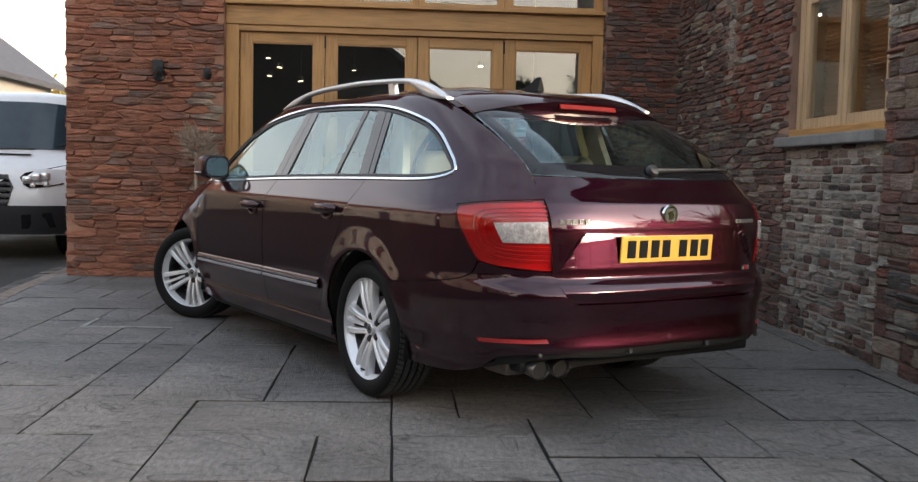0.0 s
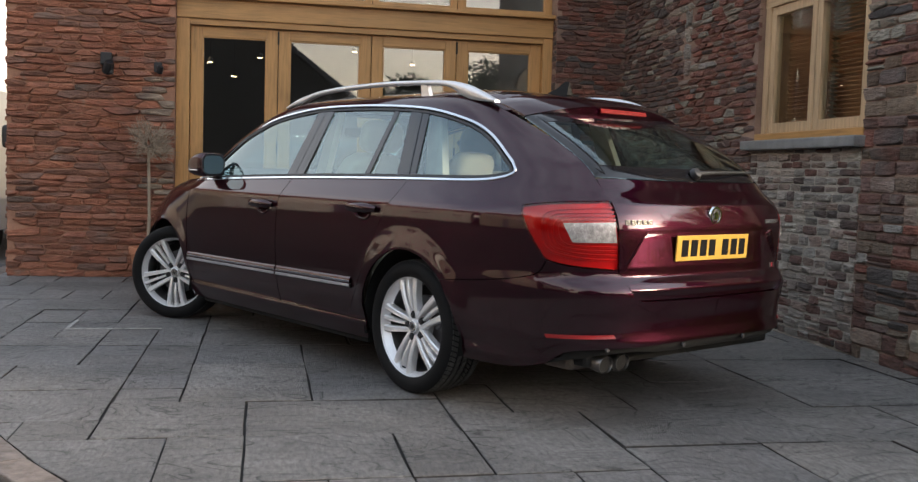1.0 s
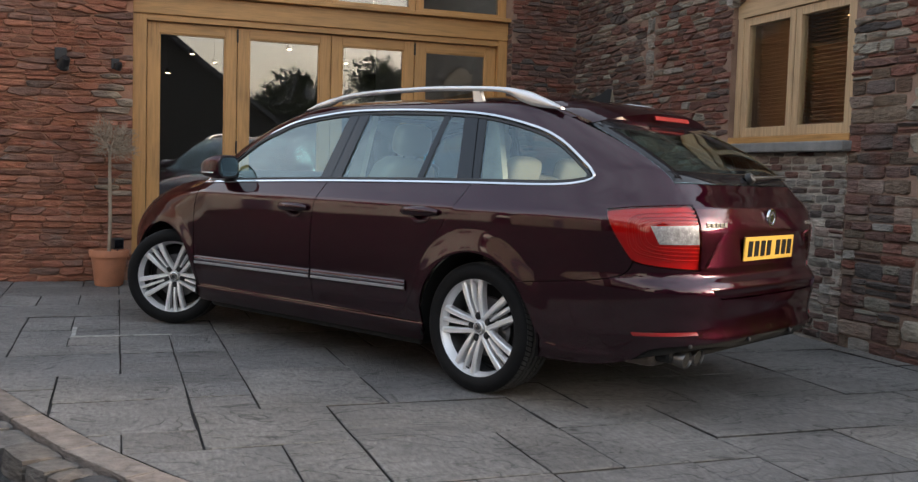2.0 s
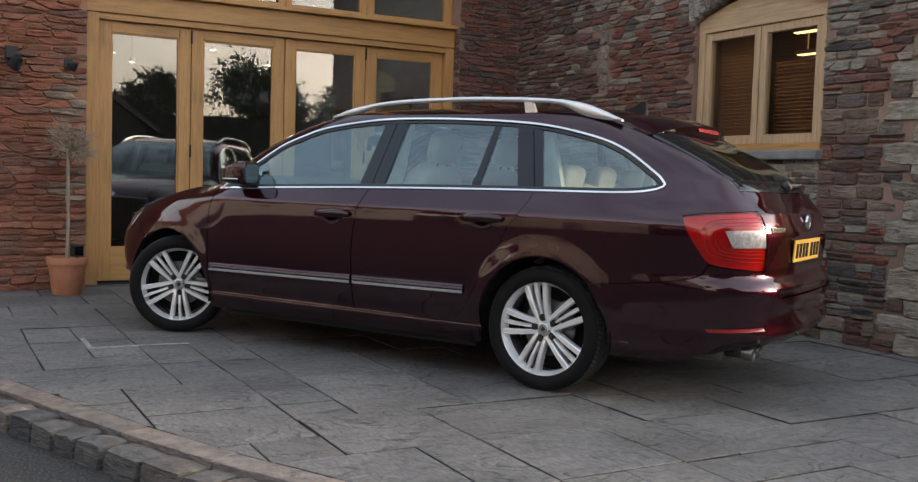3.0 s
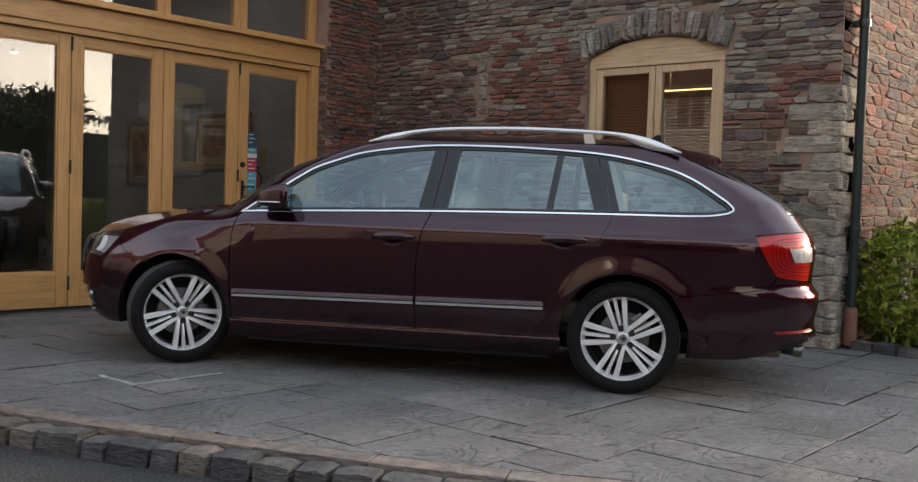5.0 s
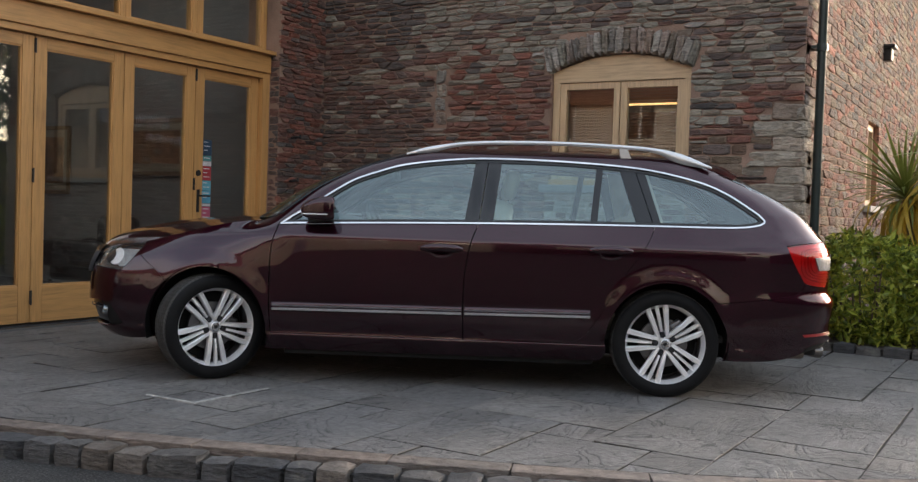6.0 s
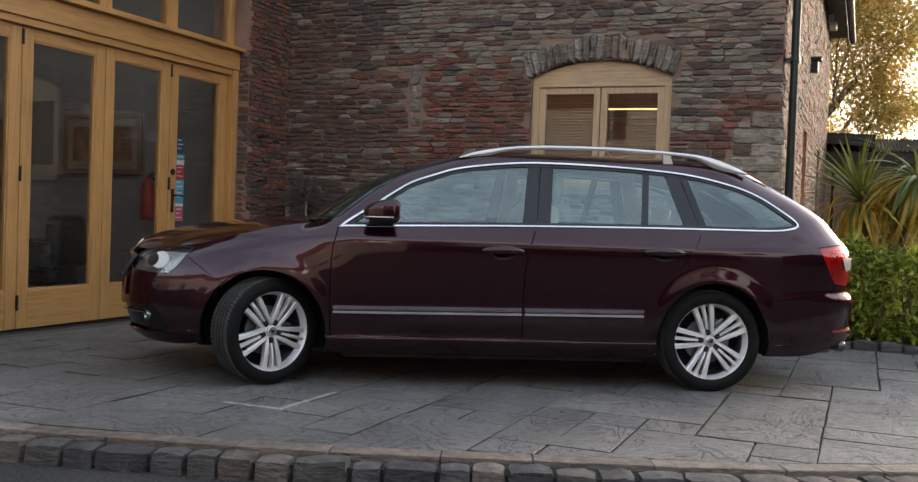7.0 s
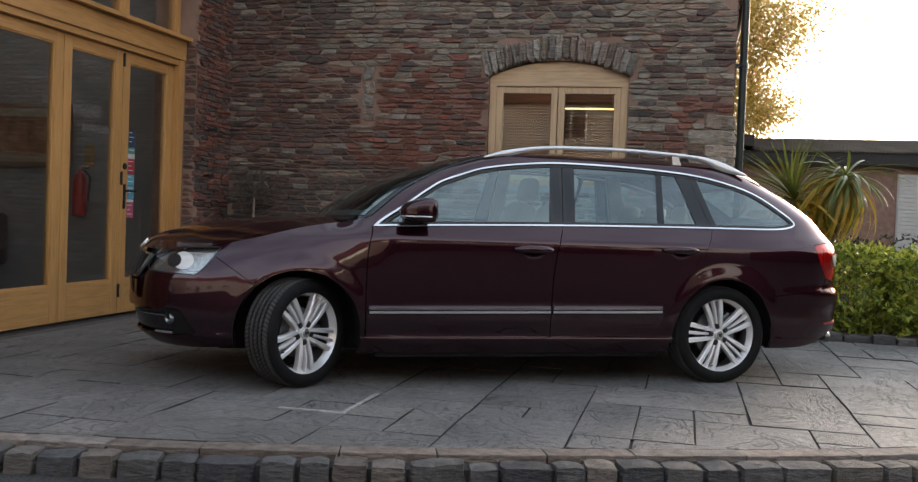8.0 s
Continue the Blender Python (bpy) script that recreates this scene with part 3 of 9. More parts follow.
def coursed_cells(rng, u0, u1, z0, z1, holes, hmin, hmax, lmin, lmax):
    """Squared rubble in wandering courses, some stones split into two thin ones: (middle, outline)."""
    out, z, n = [], z0, 0

    def bed(u, k, zz):
        return zz + 0.011 * noise.noise(Vector((u * 2.3, k * 7.1, 1.0)))
    while z < z1 - hmin * 0.6:
        h = min(rng.uniform(hmin, hmax), z1 - z)
        p = u0 - rng.uniform(0, lmin)
        while p < u1:
            q = p + rng.triangular(lmin, lmax, lmin + (lmax - lmin) * 0.3)
            a, b = max(u0, p), min(u1, q)
            if b - a > 0.025:
                g, t = rng.uniform(0.0025, 0.006), rng.uniform(0.4, 0.6)
                rows = [(0.0, t), (t, 1.0)] if h > 0.065 and rng.random() < 0.25 else [(0.0, 1.0)]
                for lo, hi in rows:
                    corner = []
                    for u, e, sign in ((a + g, lo, 1), (b - g, lo, 1), (b - g, hi, -1), (a + g, hi, -1)):
                        base, top = bed(u, n, z), bed(u, n + 1, z + h)
                        corner.append((u + rng.uniform(-0.006, 0.006), base + (top - base) * e + sign * g + rng.uniform(-0.004, 0.004)))
                    u, w = sum(c[0] for c in corner) / 4, sum(c[1] for c in corner) / 4
                    if not any(c0 < u < c1 and d0 < w < d1 for c0, c1, d0, d1 in holes):
                        keep_piece(out, corner, u, w, holes)
            p = q
        z, n = z + h, n + 1
    return out


def rubble_piece(middle, poly, rng, jut):
    """One split stone: an uneven outline, broken arrises and a face that leans its own way; front towards -y."""
    cu, cz = middle
    worn = []
    for p, q in zip(poly, poly[1:] + poly[:1]):
        if math.hypot(q[0] - p[0], q[1] - p[1]) > 0.006:
            worn += [(p[0] + (q[0] - p[0]) * 0.12, p[1] + (q[1] - p[1]) * 0.12), (p[0] + (q[0] - p[0]) * 0.88, p[1] + (q[1] - p[1]) * 0.88)]
    poly = worn if len(worn) > 5 else poly
    hw, hh = max(abs(p[0] - cu) for p in poly), max(abs(p[1] - cz) for p in poly)
    ring = []
    for p, q in zip(poly, poly[1:] + poly[:1]):
        n = max(1, min(2, round(math.hypot(q[0] - p[0], q[1] - p[1]) / 0.09)))
        for k in range(n):
            t = k / n
            w = 0.004 if k else 0.0015
            ring.append((p[0] + (q[0] - p[0]) * t - cu + rng.uniform(-w, w), p[1] + (q[1] - p[1]) * t - cz + rng.uniform(-w, w)))
    if sum(p[0] * q[1] - q[0] * p[1] for p, q in zip(ring, ring[1:] + ring[:1])) < 0:
        ring.reverse()
    n, lean, tip = len(ring), rng.uniform(-0.35, 0.35), rng.uniform(-0.35, 0.35)
    eu, ez = rng.uniform(0.006, 0.013), rng.uniform(0.005, 0.010)
    su, sz = max(0.5, 1 - eu / max(hw, 0.01)), max(0.45, 1 - ez / max(hh, 0.01))
    verts = [(u, 0.02, z) for u, z in ring]
    verts += [(u, -jut * rng.uniform(0.35, 0.65), z) for u, z in ring]
    verts += [(u * su, -jut * (1 + lean * u / hw + tip * z / hh + rng.uniform(-0.18, 0.18)), z * sz) for u, z in ring]
    verts.append((hw * rng.uniform(-0.25, 0.25), -jut * (1.08 + rng.uniform(-0.15, 0.2)), hh * rng.uniform(-0.2, 0.2)))
    faces = []
    for i in range(n):
        j = (i + 1) % n
        faces += [(i, j, n + j, n + i), (n + i, n + j, 2 * n + j, 2 * n + i), (2 * n + i, 2 * n + j, 3 * n)]
    return verts, faces


def stone_wall(name, label, m, u0, u1, z0, z1, holes, sets, mortar, depth, near, seed, sizes=(0.04, 0.085, 0.09, 0.30), choose=None, proud=0.017, zones=(), gap=(0.001, 0.005)):
    """A wall in the plane of m (u along x, outwards -y), with its mortar core, its openings and its pieces."""
    rng = random.Random(seed)
    core = bmesh.new()
    cuts = sorted({z0, z1, *[z for h in holes if h[4] for z in h[2:4]]})
    for za, zb in zip(cuts, cuts[1:]):
        at = u0
        for a, b in sorted((h[0], h[1]) for h in holes if h[4] and h[2] < (za + zb) / 2 < h[3]):
            box(core, at, a, 0.0, depth, za, zb)
            at = b
        box(core, at, u1, 0.0, depth, za, zb)
    bmesh.ops.remove_doubles(core, verts=core.verts[:], dist=1e-5)
    bmesh.ops.transform(core, matrix=m, verts=core.verts[:])
    wall = whole(name, core, mortar, label, "wall", kind="structure")
    seeds = [p for p in seeds_of(rng, u0, u1, z0, z1, *sizes) if not any(a < p[0] < b and c < p[1] < d for a, b, c, d, _ in zones)]
    gaps = [h[:4] for h in holes]
    cells = [c for a, b, lo, hi, size in zones for c in coursed_cells(rng, a, b, lo, hi, gaps, *size)]
    cells += rubble_cells(seeds, gaps + [zone[:4] for zone in zones], (u0, u1, z0, z1), rng, gap=gap)
    singles, joined = 0, {}
    for middle, poly in cells:
        u, z = middle
        mats = choose(u, z, rng) if choose else sets
        verts, faces = rubble_piece(middle, poly, rng, proud * rng.uniform(0.5, 1.25))
        if near[0] < u < near[1] and near[2] < z < near[3] and singles < 300:
            me = bpy.data.meshes.new("stone")
            me.from_pydata(verts, [], faces)
            me.materials.append(mats["object"])
            smooth(me, 32)
            ob = new("stone", me)
            ob.parent = wall
            ob.matrix_basis = m @ pose(u, 0, z)
            singles += 1
        else:
            joined.setdefault(id(mats["island"]), (mats["island"], [], []))
            _, all_v, all_f = joined[id(mats["island"])]
            base = len(all_v)
            all_v += [m @ Vector((v[0] + u, v[1], v[2] + z)) for v in verts]
            all_f += [tuple(i + base for i in f) for f in faces]
    for material, all_v, all_f in joined.values():
        me = bpy.data.meshes.new("rubble")
        me.from_pydata(all_v, [], all_f)
        smooth(me, 32)
        me.materials.append(material)
        part("rubble", me, material, wall)["kind"] = "stuff"
    return wall


WALL_TOP = 4.75
FACE_Y, SIDE_X, SOUTH_Y = 9.57, 2.83, 4.46
DOOR_X0, DOOR_X1 = -1.57, 2.10
BAY = (5.43, 6.80, 1.36, 2.60)          # the arched window: y, y, z, z


def face(x, y, turn):
    return pose(x, y, 0, 0, 0, turn)


def arch_z(y, lift=0.0):
    """Underside of the window's arch."""
    k = (y - (BAY[0] + BAY[1]) / 2) / ((BAY[1] - BAY[0]) / 2)
    return 2.425 + 0.15 * (1 - k * k) + lift


def build_walls():
    north = face(0, FACE_Y, 0)
    stone_wall("wall_north_a", "red and brown sandstone rubble wall beside the oak doors", north, -3.03, DOOR_X0, -0.1, WALL_TOP, [], stone_red, mortar_red, 0.45, (-3.1, -1.5, 0.0, 2.75), 3, (0.034, 0.085, 0.09, 0.36), gap=(0.002, 0.006), proud=0.024)
    stone_wall("wall_north_b", "dark red sandstone rubble pier between doors and corner", north, DOOR_X1, SIDE_X + 0.02, -0.1, WALL_TOP, [], stone_dark, mortar_dark, 0.45, (2.0, 2.9, 0.3, 2.9), 4, (0.032, 0.065, 0.07, 0.22), choose=lambda u, z, r: stone_rust if r.random() < 0.55 else stone_dark)
    stone_wall("wall_reveal", "dark red rubble reveal beside the oak frame", face(DOOR_X1 + 0.004, 0, -90), -9.69, -9.575, -0.1, 2.62, [], stone_dark, mortar_dark, 0.02, (-9.7, -9.5, 0.0, 2.6), 14, (0.035, 0.075, 0.07, 0.16), proud=0.01)
    # the side wall: along -y from the corner, outwards -x
    side = face(SIDE_X, 0, -90)

    def u(y):
        return -y
    quoin, z, flip = [], 0.0, False
    rng = random.Random(8)
    while z < 1.95:
        h = rng.uniform(0.11, 0.2)
        n = rng.uniform(0.34, 0.46) if flip else rng.uniform(0.2, 0.28)
        quoin.append((z, h, n))
        z, flip = z + h, not flip
    holes = [(u(BAY[1]), u(BAY[0]), BAY[2] - 0.07, 2.45, True), (u(BAY[1]) + 0.09, u(BAY[0]) - 0.09, 2.45, 2.53, True), (u(BAY[1]) + 0.3, u(BAY[0]) - 0.3, 2.53, 2.575, True)]
    holes += [(u(BAY[1]) - 0.08, u(BAY[0]) + 0.08, 2.41, 2.65, False), (u(BAY[1]) + 0.15, u(BAY[0]) - 0.15, 2.65, 2.78, False)]
    holes += [(u(8.12), u(7.955), 1.95, 2.51, False)]
    holes += [(u(SOUTH_Y + n), u(SOUTH_Y), z, z + h, False) for z, h, n in quoin]

    def kind(uu, z, rng):
        y = -uu
        if BAY[0] < y < BAY[1] + 0.03 and z < 1.3:
            return stone_grey if rng.random() < 0.72 else stone_dark
        if y < BAY[0] and z < 1.9:
            r = rng.random()
            return stone_dark if r < 0.5 else stone_buff if r < 0.68 else stone_rust if r < 0.78 else stone_moss if r < 0.93 else stone_grey
        if rng.random() < 0.025:
            return stone_grey
        if rng.random() < (0.65 if y < 5.5 or z > 2.5 and y < 8.3 else 0.16):
            return stone_moss
        if 6.5 < y < 8.2 and 1.5 < z < 2.8 and rng.random() < 0.75 or y < 5.4 and 1.9 < z < 2.3 and rng.random() < 0.6:
            return stone_rust
        return stone_dark
    wall = stone_wall("wall_east", "dark grey and red rubble stone wall with an arched window", side, u(FACE_Y + 0.03), u(SOUTH_Y), -0.1, WALL_TOP, holes, stone_dark, mortar_dark, 0.42, (u(7.3), u(4.9), 0.05, 1.75), 5, choose=kind, sizes=(0.034, 0.075, 0.08, 0.26), gap=(0.0015, 0.007), zones=[(u(BAY[1] + 0.03), u(BAY[0]), -0.1, 1.29, (0.045, 0.075, 0.08, 0.22)), (u(BAY[0]), u(SOUTH_Y), -0.1, 1.9, (0.055, 0.12, 0.12, 0.32))])
    part("pointing", boxes((SIDE_X - 0.006, SIDE_X + 0.02, BAY[0] + 0.02, BAY[1] + 0.02, -0.05, 1.28)), mortar_pale, wall, "pale lime pointing")
    for k, (z, h, n) in enumerate(quoin):
        ob = new("quoin", QUOINS[k % 14])
        ob.parent = wall
        ob.matrix_basis = side @ pose(u(SOUTH_Y + n / 2) + 0.02, 0.01, z + h / 2, 0, rng.uniform(-1, 1), 0) @ Matrix.Diagonal((n + 0.04, 0.055, h * 1.05, 1))
    # upright stone set on end in the wall
    for k in range(4):
        ob = new("upright_stone", STONE_SETS[id(stone_grey["object"])][k])
        ob.parent = wall
        ob.matrix_basis = side @ pose(u(8.04) + rng.uniform(-0.01, 0.01), 0.012, 2.02 + 0.14 * k, 0, 0, 0) @ Matrix.Diagonal((0.12, 0.05, 0.135, 1))
    # arch of stones on edge
    for k in range(21):
        t = (k + 0.5) / 21
        y = BAY[0] - 0.06 + t * (BAY[1] - BAY[0] + 0.12)
        ob = new("arch_stone", STONE_SETS[id((stone_grey if k % 3 else stone_moss)["object"])][k % 14])
        ob.parent = wall
        lean = -(t - 0.5) * 34
        base = arch_z(min(max(y, BAY[0]), BAY[1]))
        ob.matrix_basis = side @ pose(u(y) - math.sin(radians(-lean)) * 0.0, 0.0, base + 0.115, 0, 0, 0) @ pose(0, 0, 0, 0, lean, 0) @ Matrix.Diagonal((0.071, 0.07, rng.uniform(0.2, 0.25), 1))
    # the sill
    bm = boxes((SIDE_X - 0.085, SIDE_X + 0.2, BAY[0] - 0.03, BAY[1] + 0.06, 1.285, 1.355), bevel=0.012)
    part("window_sill", bm, plain("sill_stone", (0.2, 0.2, 0.195), 0.8, var=0.2, scale=8, relief=0.006), wall, "weathered grey stone window sill")
    south = face(0, SOUTH_Y, 0)
    stone_wall("wall_south", "sunlit buff and red rubble stone wall with small windows", south, SIDE_X + 0.012, 13.6, -0.1, WALL_TOP, [(6.2, 7.0, 1.3, 2.25, True), (9.9, 10.7, 1.2, 2.3, True), (SIDE_X, SIDE_X + 0.3, 0.0, 1.9, False)], stone_buff, mortar_red, 0.42, (2.8, 4.6, 0.4, 3.0), 6, (0.05, 0.11, 0.11, 0.36), choose=lambda u, z, r: stone_dark if r.random() < 0.45 else stone_rust if r.random() < 0.35 else stone_buff, proud=0.011, gap=(0.002, 0.006))
    wall = bpy.data.objects["wall_south"]
    for k, (z, h, n) in enumerate(quoin):
        w = 0.5 - n * 0.6
        ob = new("quoin", QUOINS[(k + 5) % 14])
        ob.parent = wall
        ob.matrix_basis = south @ pose(SIDE_X + w / 2 - 0.025, 0.01, z + h / 2) @ Matrix.Diagonal((w + 0.03, 0.055, h * 1.05, 1))
    west = face(-3.03, 0, -90)
    stone_wall("wall_west", "red sandstone rubble return wall", west, -16.0, -FACE_Y - 0.01, -0.1, WALL_TOP, [], stone_red, mortar_red, 0.4, (-10.6, -9.5, 0, 2.7), 9)


def build_shell():
    """Roof, back walls and ceiling that close the building."""
    whole("wall_north_top", boxes((DOOR_X0, DOOR_X1, FACE_Y + 0.1, FACE_Y + 0.4, 4.2, WALL_TOP)), mortar_dark, "wall over the glazing", "wall", kind="structure")
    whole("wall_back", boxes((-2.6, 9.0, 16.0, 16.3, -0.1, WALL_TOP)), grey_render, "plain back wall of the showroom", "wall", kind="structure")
    whole("wall_inner", boxes((2.3, 2.6, FACE_Y + 0.46, 16.0, -0.1, WALL_TOP)), plain("inner_plaster", (0.25, 0.255, 0.27), 0.9, var=0.08, scale=1.2), "pale plastered inner wall of the showroom", "wall", kind="structure")
    whole("floor", boxes((-2.63, 2.3, FACE_Y + 0.1, 16.0, -0.1, 0.02)), plain("floor_tile", (0.12, 0.115, 0.11), 0.25, var=0.1, scale=2), "dark polished showroom floor", "floor", kind="structure")
    whole("ceiling", boxes((-2.63, 2.3, FACE_Y + 0.46, 16.0, 4.2, 4.4)), white_paint, "white showroom ceiling", "ceiling", kind="structure")
    # the office behind the arched window
    whole("office_wall", boxes((5.6, 5.75, SOUTH_Y + 0.45, 9.5, -0.1, 3.2), (SIDE_X + 0.43, 5.6, 9.4, 9.5, -0.1, 3.2)), plain("office_plaster", (0.42, 0.36, 0.3), 0.9, var=0.05), "plain office walls", "wall", kind="structure")
    whole("office_ceiling", boxes((SIDE_X + 0.43, 5.6, SOUTH_Y + 0.43, 9.4, 2.95, 3.05)), white_paint, "white office ceiling", "ceiling", kind="structure")
    whole("office_floor", boxes((SIDE_X + 0.43, 5.6, SOUTH_Y + 0.43, 9.4, 0.0, 0.05)), plain("office_carpet", (0.1, 0.1, 0.11), 0.95), "dark office floor", "floor", kind="structure")
    bm = bmesh.new()
    prism(bm, [(SOUTH_Y - 0.35, WALL_TOP - 0.02), (SOUTH_Y - 0.35, WALL_TOP + 0.1), (10.4, 8.2), (16.6, WALL_TOP + 0.1), (16.6, WALL_TOP - 0.02)], SIDE_X - 0.15, 13.9, "yz")
    whole("roof_east", bm, slate_roof, "dark slate pitched roof", "roof", kind="structure")
    bm = bmesh.new()
    prism(bm, [(FACE_Y - 0.3, WALL_TOP), (FACE_Y - 0.3, WALL_TOP + 0.1), (12.9, 7.0), (16.4, WALL_TOP + 0.1), (16.4, WALL_TOP)], -3.2, SIDE_X - 0.16, "yz")
    whole("roof_north", bm, slate_roof, "dark slate pitched roof over the showroom", "roof", kind="structure")
    g = thing("gutter", "black gutter and fascia along the eaves", "gutter", kind="structure")
    part("fascia", boxes((SIDE_X, 13.8, SOUTH_Y - 0.32, SOUTH_Y - 0.29, WALL_TOP - 0.2, WALL_TOP - 0.02)), black_metal, g)
    part("soffit", boxes((SIDE_X, 13.8, SOUTH_Y - 0.29, SOUTH_Y, WALL_TOP - 0.05, WALL_TOP - 0.03)), black_metal, g)
    part("channel", tube(bmesh.new(), [(SIDE_X - 0.1, SOUTH_Y - 0.38, WALL_TOP - 0.1), (13.9, SOUTH_Y - 0.38, WALL_TOP - 0.1)], 0.06), black_metal, g)


# ---- the oak glazed screen ----
def oak_frame(parent, name, x0, x1, z0, z1, y0, y1, stile, top, bottom, mats=None, pane_y=None):
    """A framed leaf in the xz plane: two stiles, two rails, a bead and one pane."""
    w = mats or oak
    part("stile", boxes((x0, x0 + stile, y0, y1, z0, z1), bevel=0.006), w["z"], parent)
    part("stile", boxes((x1 - stile, x1, y0, y1, z0, z1), bevel=0.006), w["z"], parent)
    part("top_rail", boxes((x0 + stile, x1 - stile, y0 + 0.001, y1 - 0.001, z1 - top, z1), bevel=0.004), w["x"], parent)
    part("bottom_rail", boxes((x0 + stile, x1 - stile, y0 + 0.001, y1 - 0.001, z0, z0 + bottom), bevel=0.004), w["x"], parent)
    a, b, c, d = x0 + stile, x1 - stile, z0 + bottom, z1 - top
    bead = boxes((a, a + 0.012, y0 + 0.01, y0 + 0.03, c, d), (b - 0.012, b, y0 + 0.01, y0 + 0.03, c, d), (a + 0.012, b - 0.012, y0 + 0.01, y0 + 0.03, c, c + 0.012), (a + 0.012, b - 0.012, y0 + 0.01, y0 + 0.03, d - 0.012, d))
    part("glazing_bead", bead, w["z"], parent)
    yy = pane_y if pane_y is not None else (y0 + y1) / 2
    g = part("pane", boxes((a - 0.005, b + 0.005, yy, yy + 0.008, c - 0.005, d + 0.005)), pane, parent)
    g.visible_shadow = False
    return a, b, c, d


def build_doors():
    y = 9.76
    f = thing("door_frame", "golden oak frame of the glazed screen with a heavy beam", "door frame", kind="structure")
    part("jamb", boxes((DOOR_X0, DOOR_X0 + 0.12, y - 0.06, y + 0.1, 0.0, 2.44), bevel=0.006), oak["z"], f)
    part("jamb", boxes((DOOR_X1 - 0.1, DOOR_X1, y - 0.06, y + 0.1, 0.0, 2.44), bevel=0.006), oak["z"], f)
    part("head", boxes((DOOR_X0 + 0.12, DOOR_X1 - 0.1, y - 0.05, y + 0.1, 2.385, 2.44), bevel=0.004), oak["x"], f)
    part("beam", boxes((DOOR_X0, DOOR_X1, y - 0.075, y + 0.12, 2.442, 2.625), bevel=0.008), oak["x"], f)
    part("ledge", boxes((DOOR_X0, DOOR_X1 + 0.02, y - 0.14, y + 0.1, 2.627, 2.665), bevel=0.006), oak["x"], f)
    part("threshold", boxes((DOOR_X0, DOOR_X1, y - 0.02, y + 0.1, 0.0, 0.035)), black_metal, f)
    edges = [DOOR_X0 + 0.122, -0.628, 0.272, 1.122, DOOR_X1 - 0.102]
    for k in range(4):
        d = thing("door_" + str(k + 1), "closed oak folding door leaf with one tall glass pane", "door", group="folding door leaves", kind="structure")
        oak_frame(d, "leaf", edges[k] + 0.003, edges[k + 1] - 0.003, 0.045, 2.38, y, y + 0.06, 0.108 if k != 3 else 0.112, 0.095, 0.30)
        if k in (0, 2):
            for z in (0.25, 1.25, 2.3):
                bm = boxes((edges[k + 1] - 0.008, edges[k + 1] + 0.008, y - 0.012, y - 0.0, z - 0.055, z + 0.055), bevel=0.003)
                tube(bm, [(edges[k + 1], y - 0.014, z - 0.06), (edges[k + 1], y - 0.014, z + 0.06)], 0.008)
                part("hinge", bm, black_metal, d, "dark metal hinge")
        if k == 3:
            h = part("handle_plate", boxes((edges[k] + 0.045, edges[k] + 0.075, y - 0.012, y, 0.98, 1.2), bevel=0.003), black_metal, d, "dark metal handle plate")
            bm = tube(bmesh.new(), [(edges[k] + 0.06, y, 1.14), (edges[k] + 0.06, y - 0.05, 1.14), (edges[k] + 0.17, y - 0.055, 1.14)], 0.009)
            part("lever", bm, black_metal, h)
            bm = bmesh.new()
            turned(bm, [(0.0, 0.012), (0.028, 0.01), (0.03, 0.0)], 20, pose(edges[k] + 0.06, y, 1.36, 90, 0, 0))
            part("lock", bm, black_metal, d, "round dark lock")
    t = thing("window_1", "oak framed transom glazing above the beam", "window", kind="structure")
    spans = [(DOOR_X0, -0.6), (-0.6, 0.27), (0.27, 1.12), (1.12, DOOR_X1)]
    for a, b in spans:
        oak_frame(t, "light", a + 0.002, b - 0.002, 2.668, 4.2, y, y + 0.09, 0.055 if b < 2 else 0.075, 0.08, 0.035)


def sign_shape(points, width, thick=0.003):
    """A flat stroke along points in the xz plane, swelling in the middle."""
    bm, left, right = bmesh.new(), [], []
    n = len(points)
    for i, p in enumerate(points):
        a, b = Vector(points[max(i - 1, 0)]), Vector(points[min(i + 1, n - 1)])
        t = (b - a).normalized()
        w = width * (0.25 + 0.75 * math.sin(math.pi * (i + 0.5) / n))
        q = Vector((-t.y, t.x)) * w / 2
        left.append(tuple(Vector(p) + q))
        right.append(tuple(Vector(p) - q))
    for i in range(n - 1):
        quad = [left[i], right[i], right[i + 1], left[i + 1]]
        bm.faces.new([bm.verts.new((x, 0, z)) for x, z in quad])
    return bm


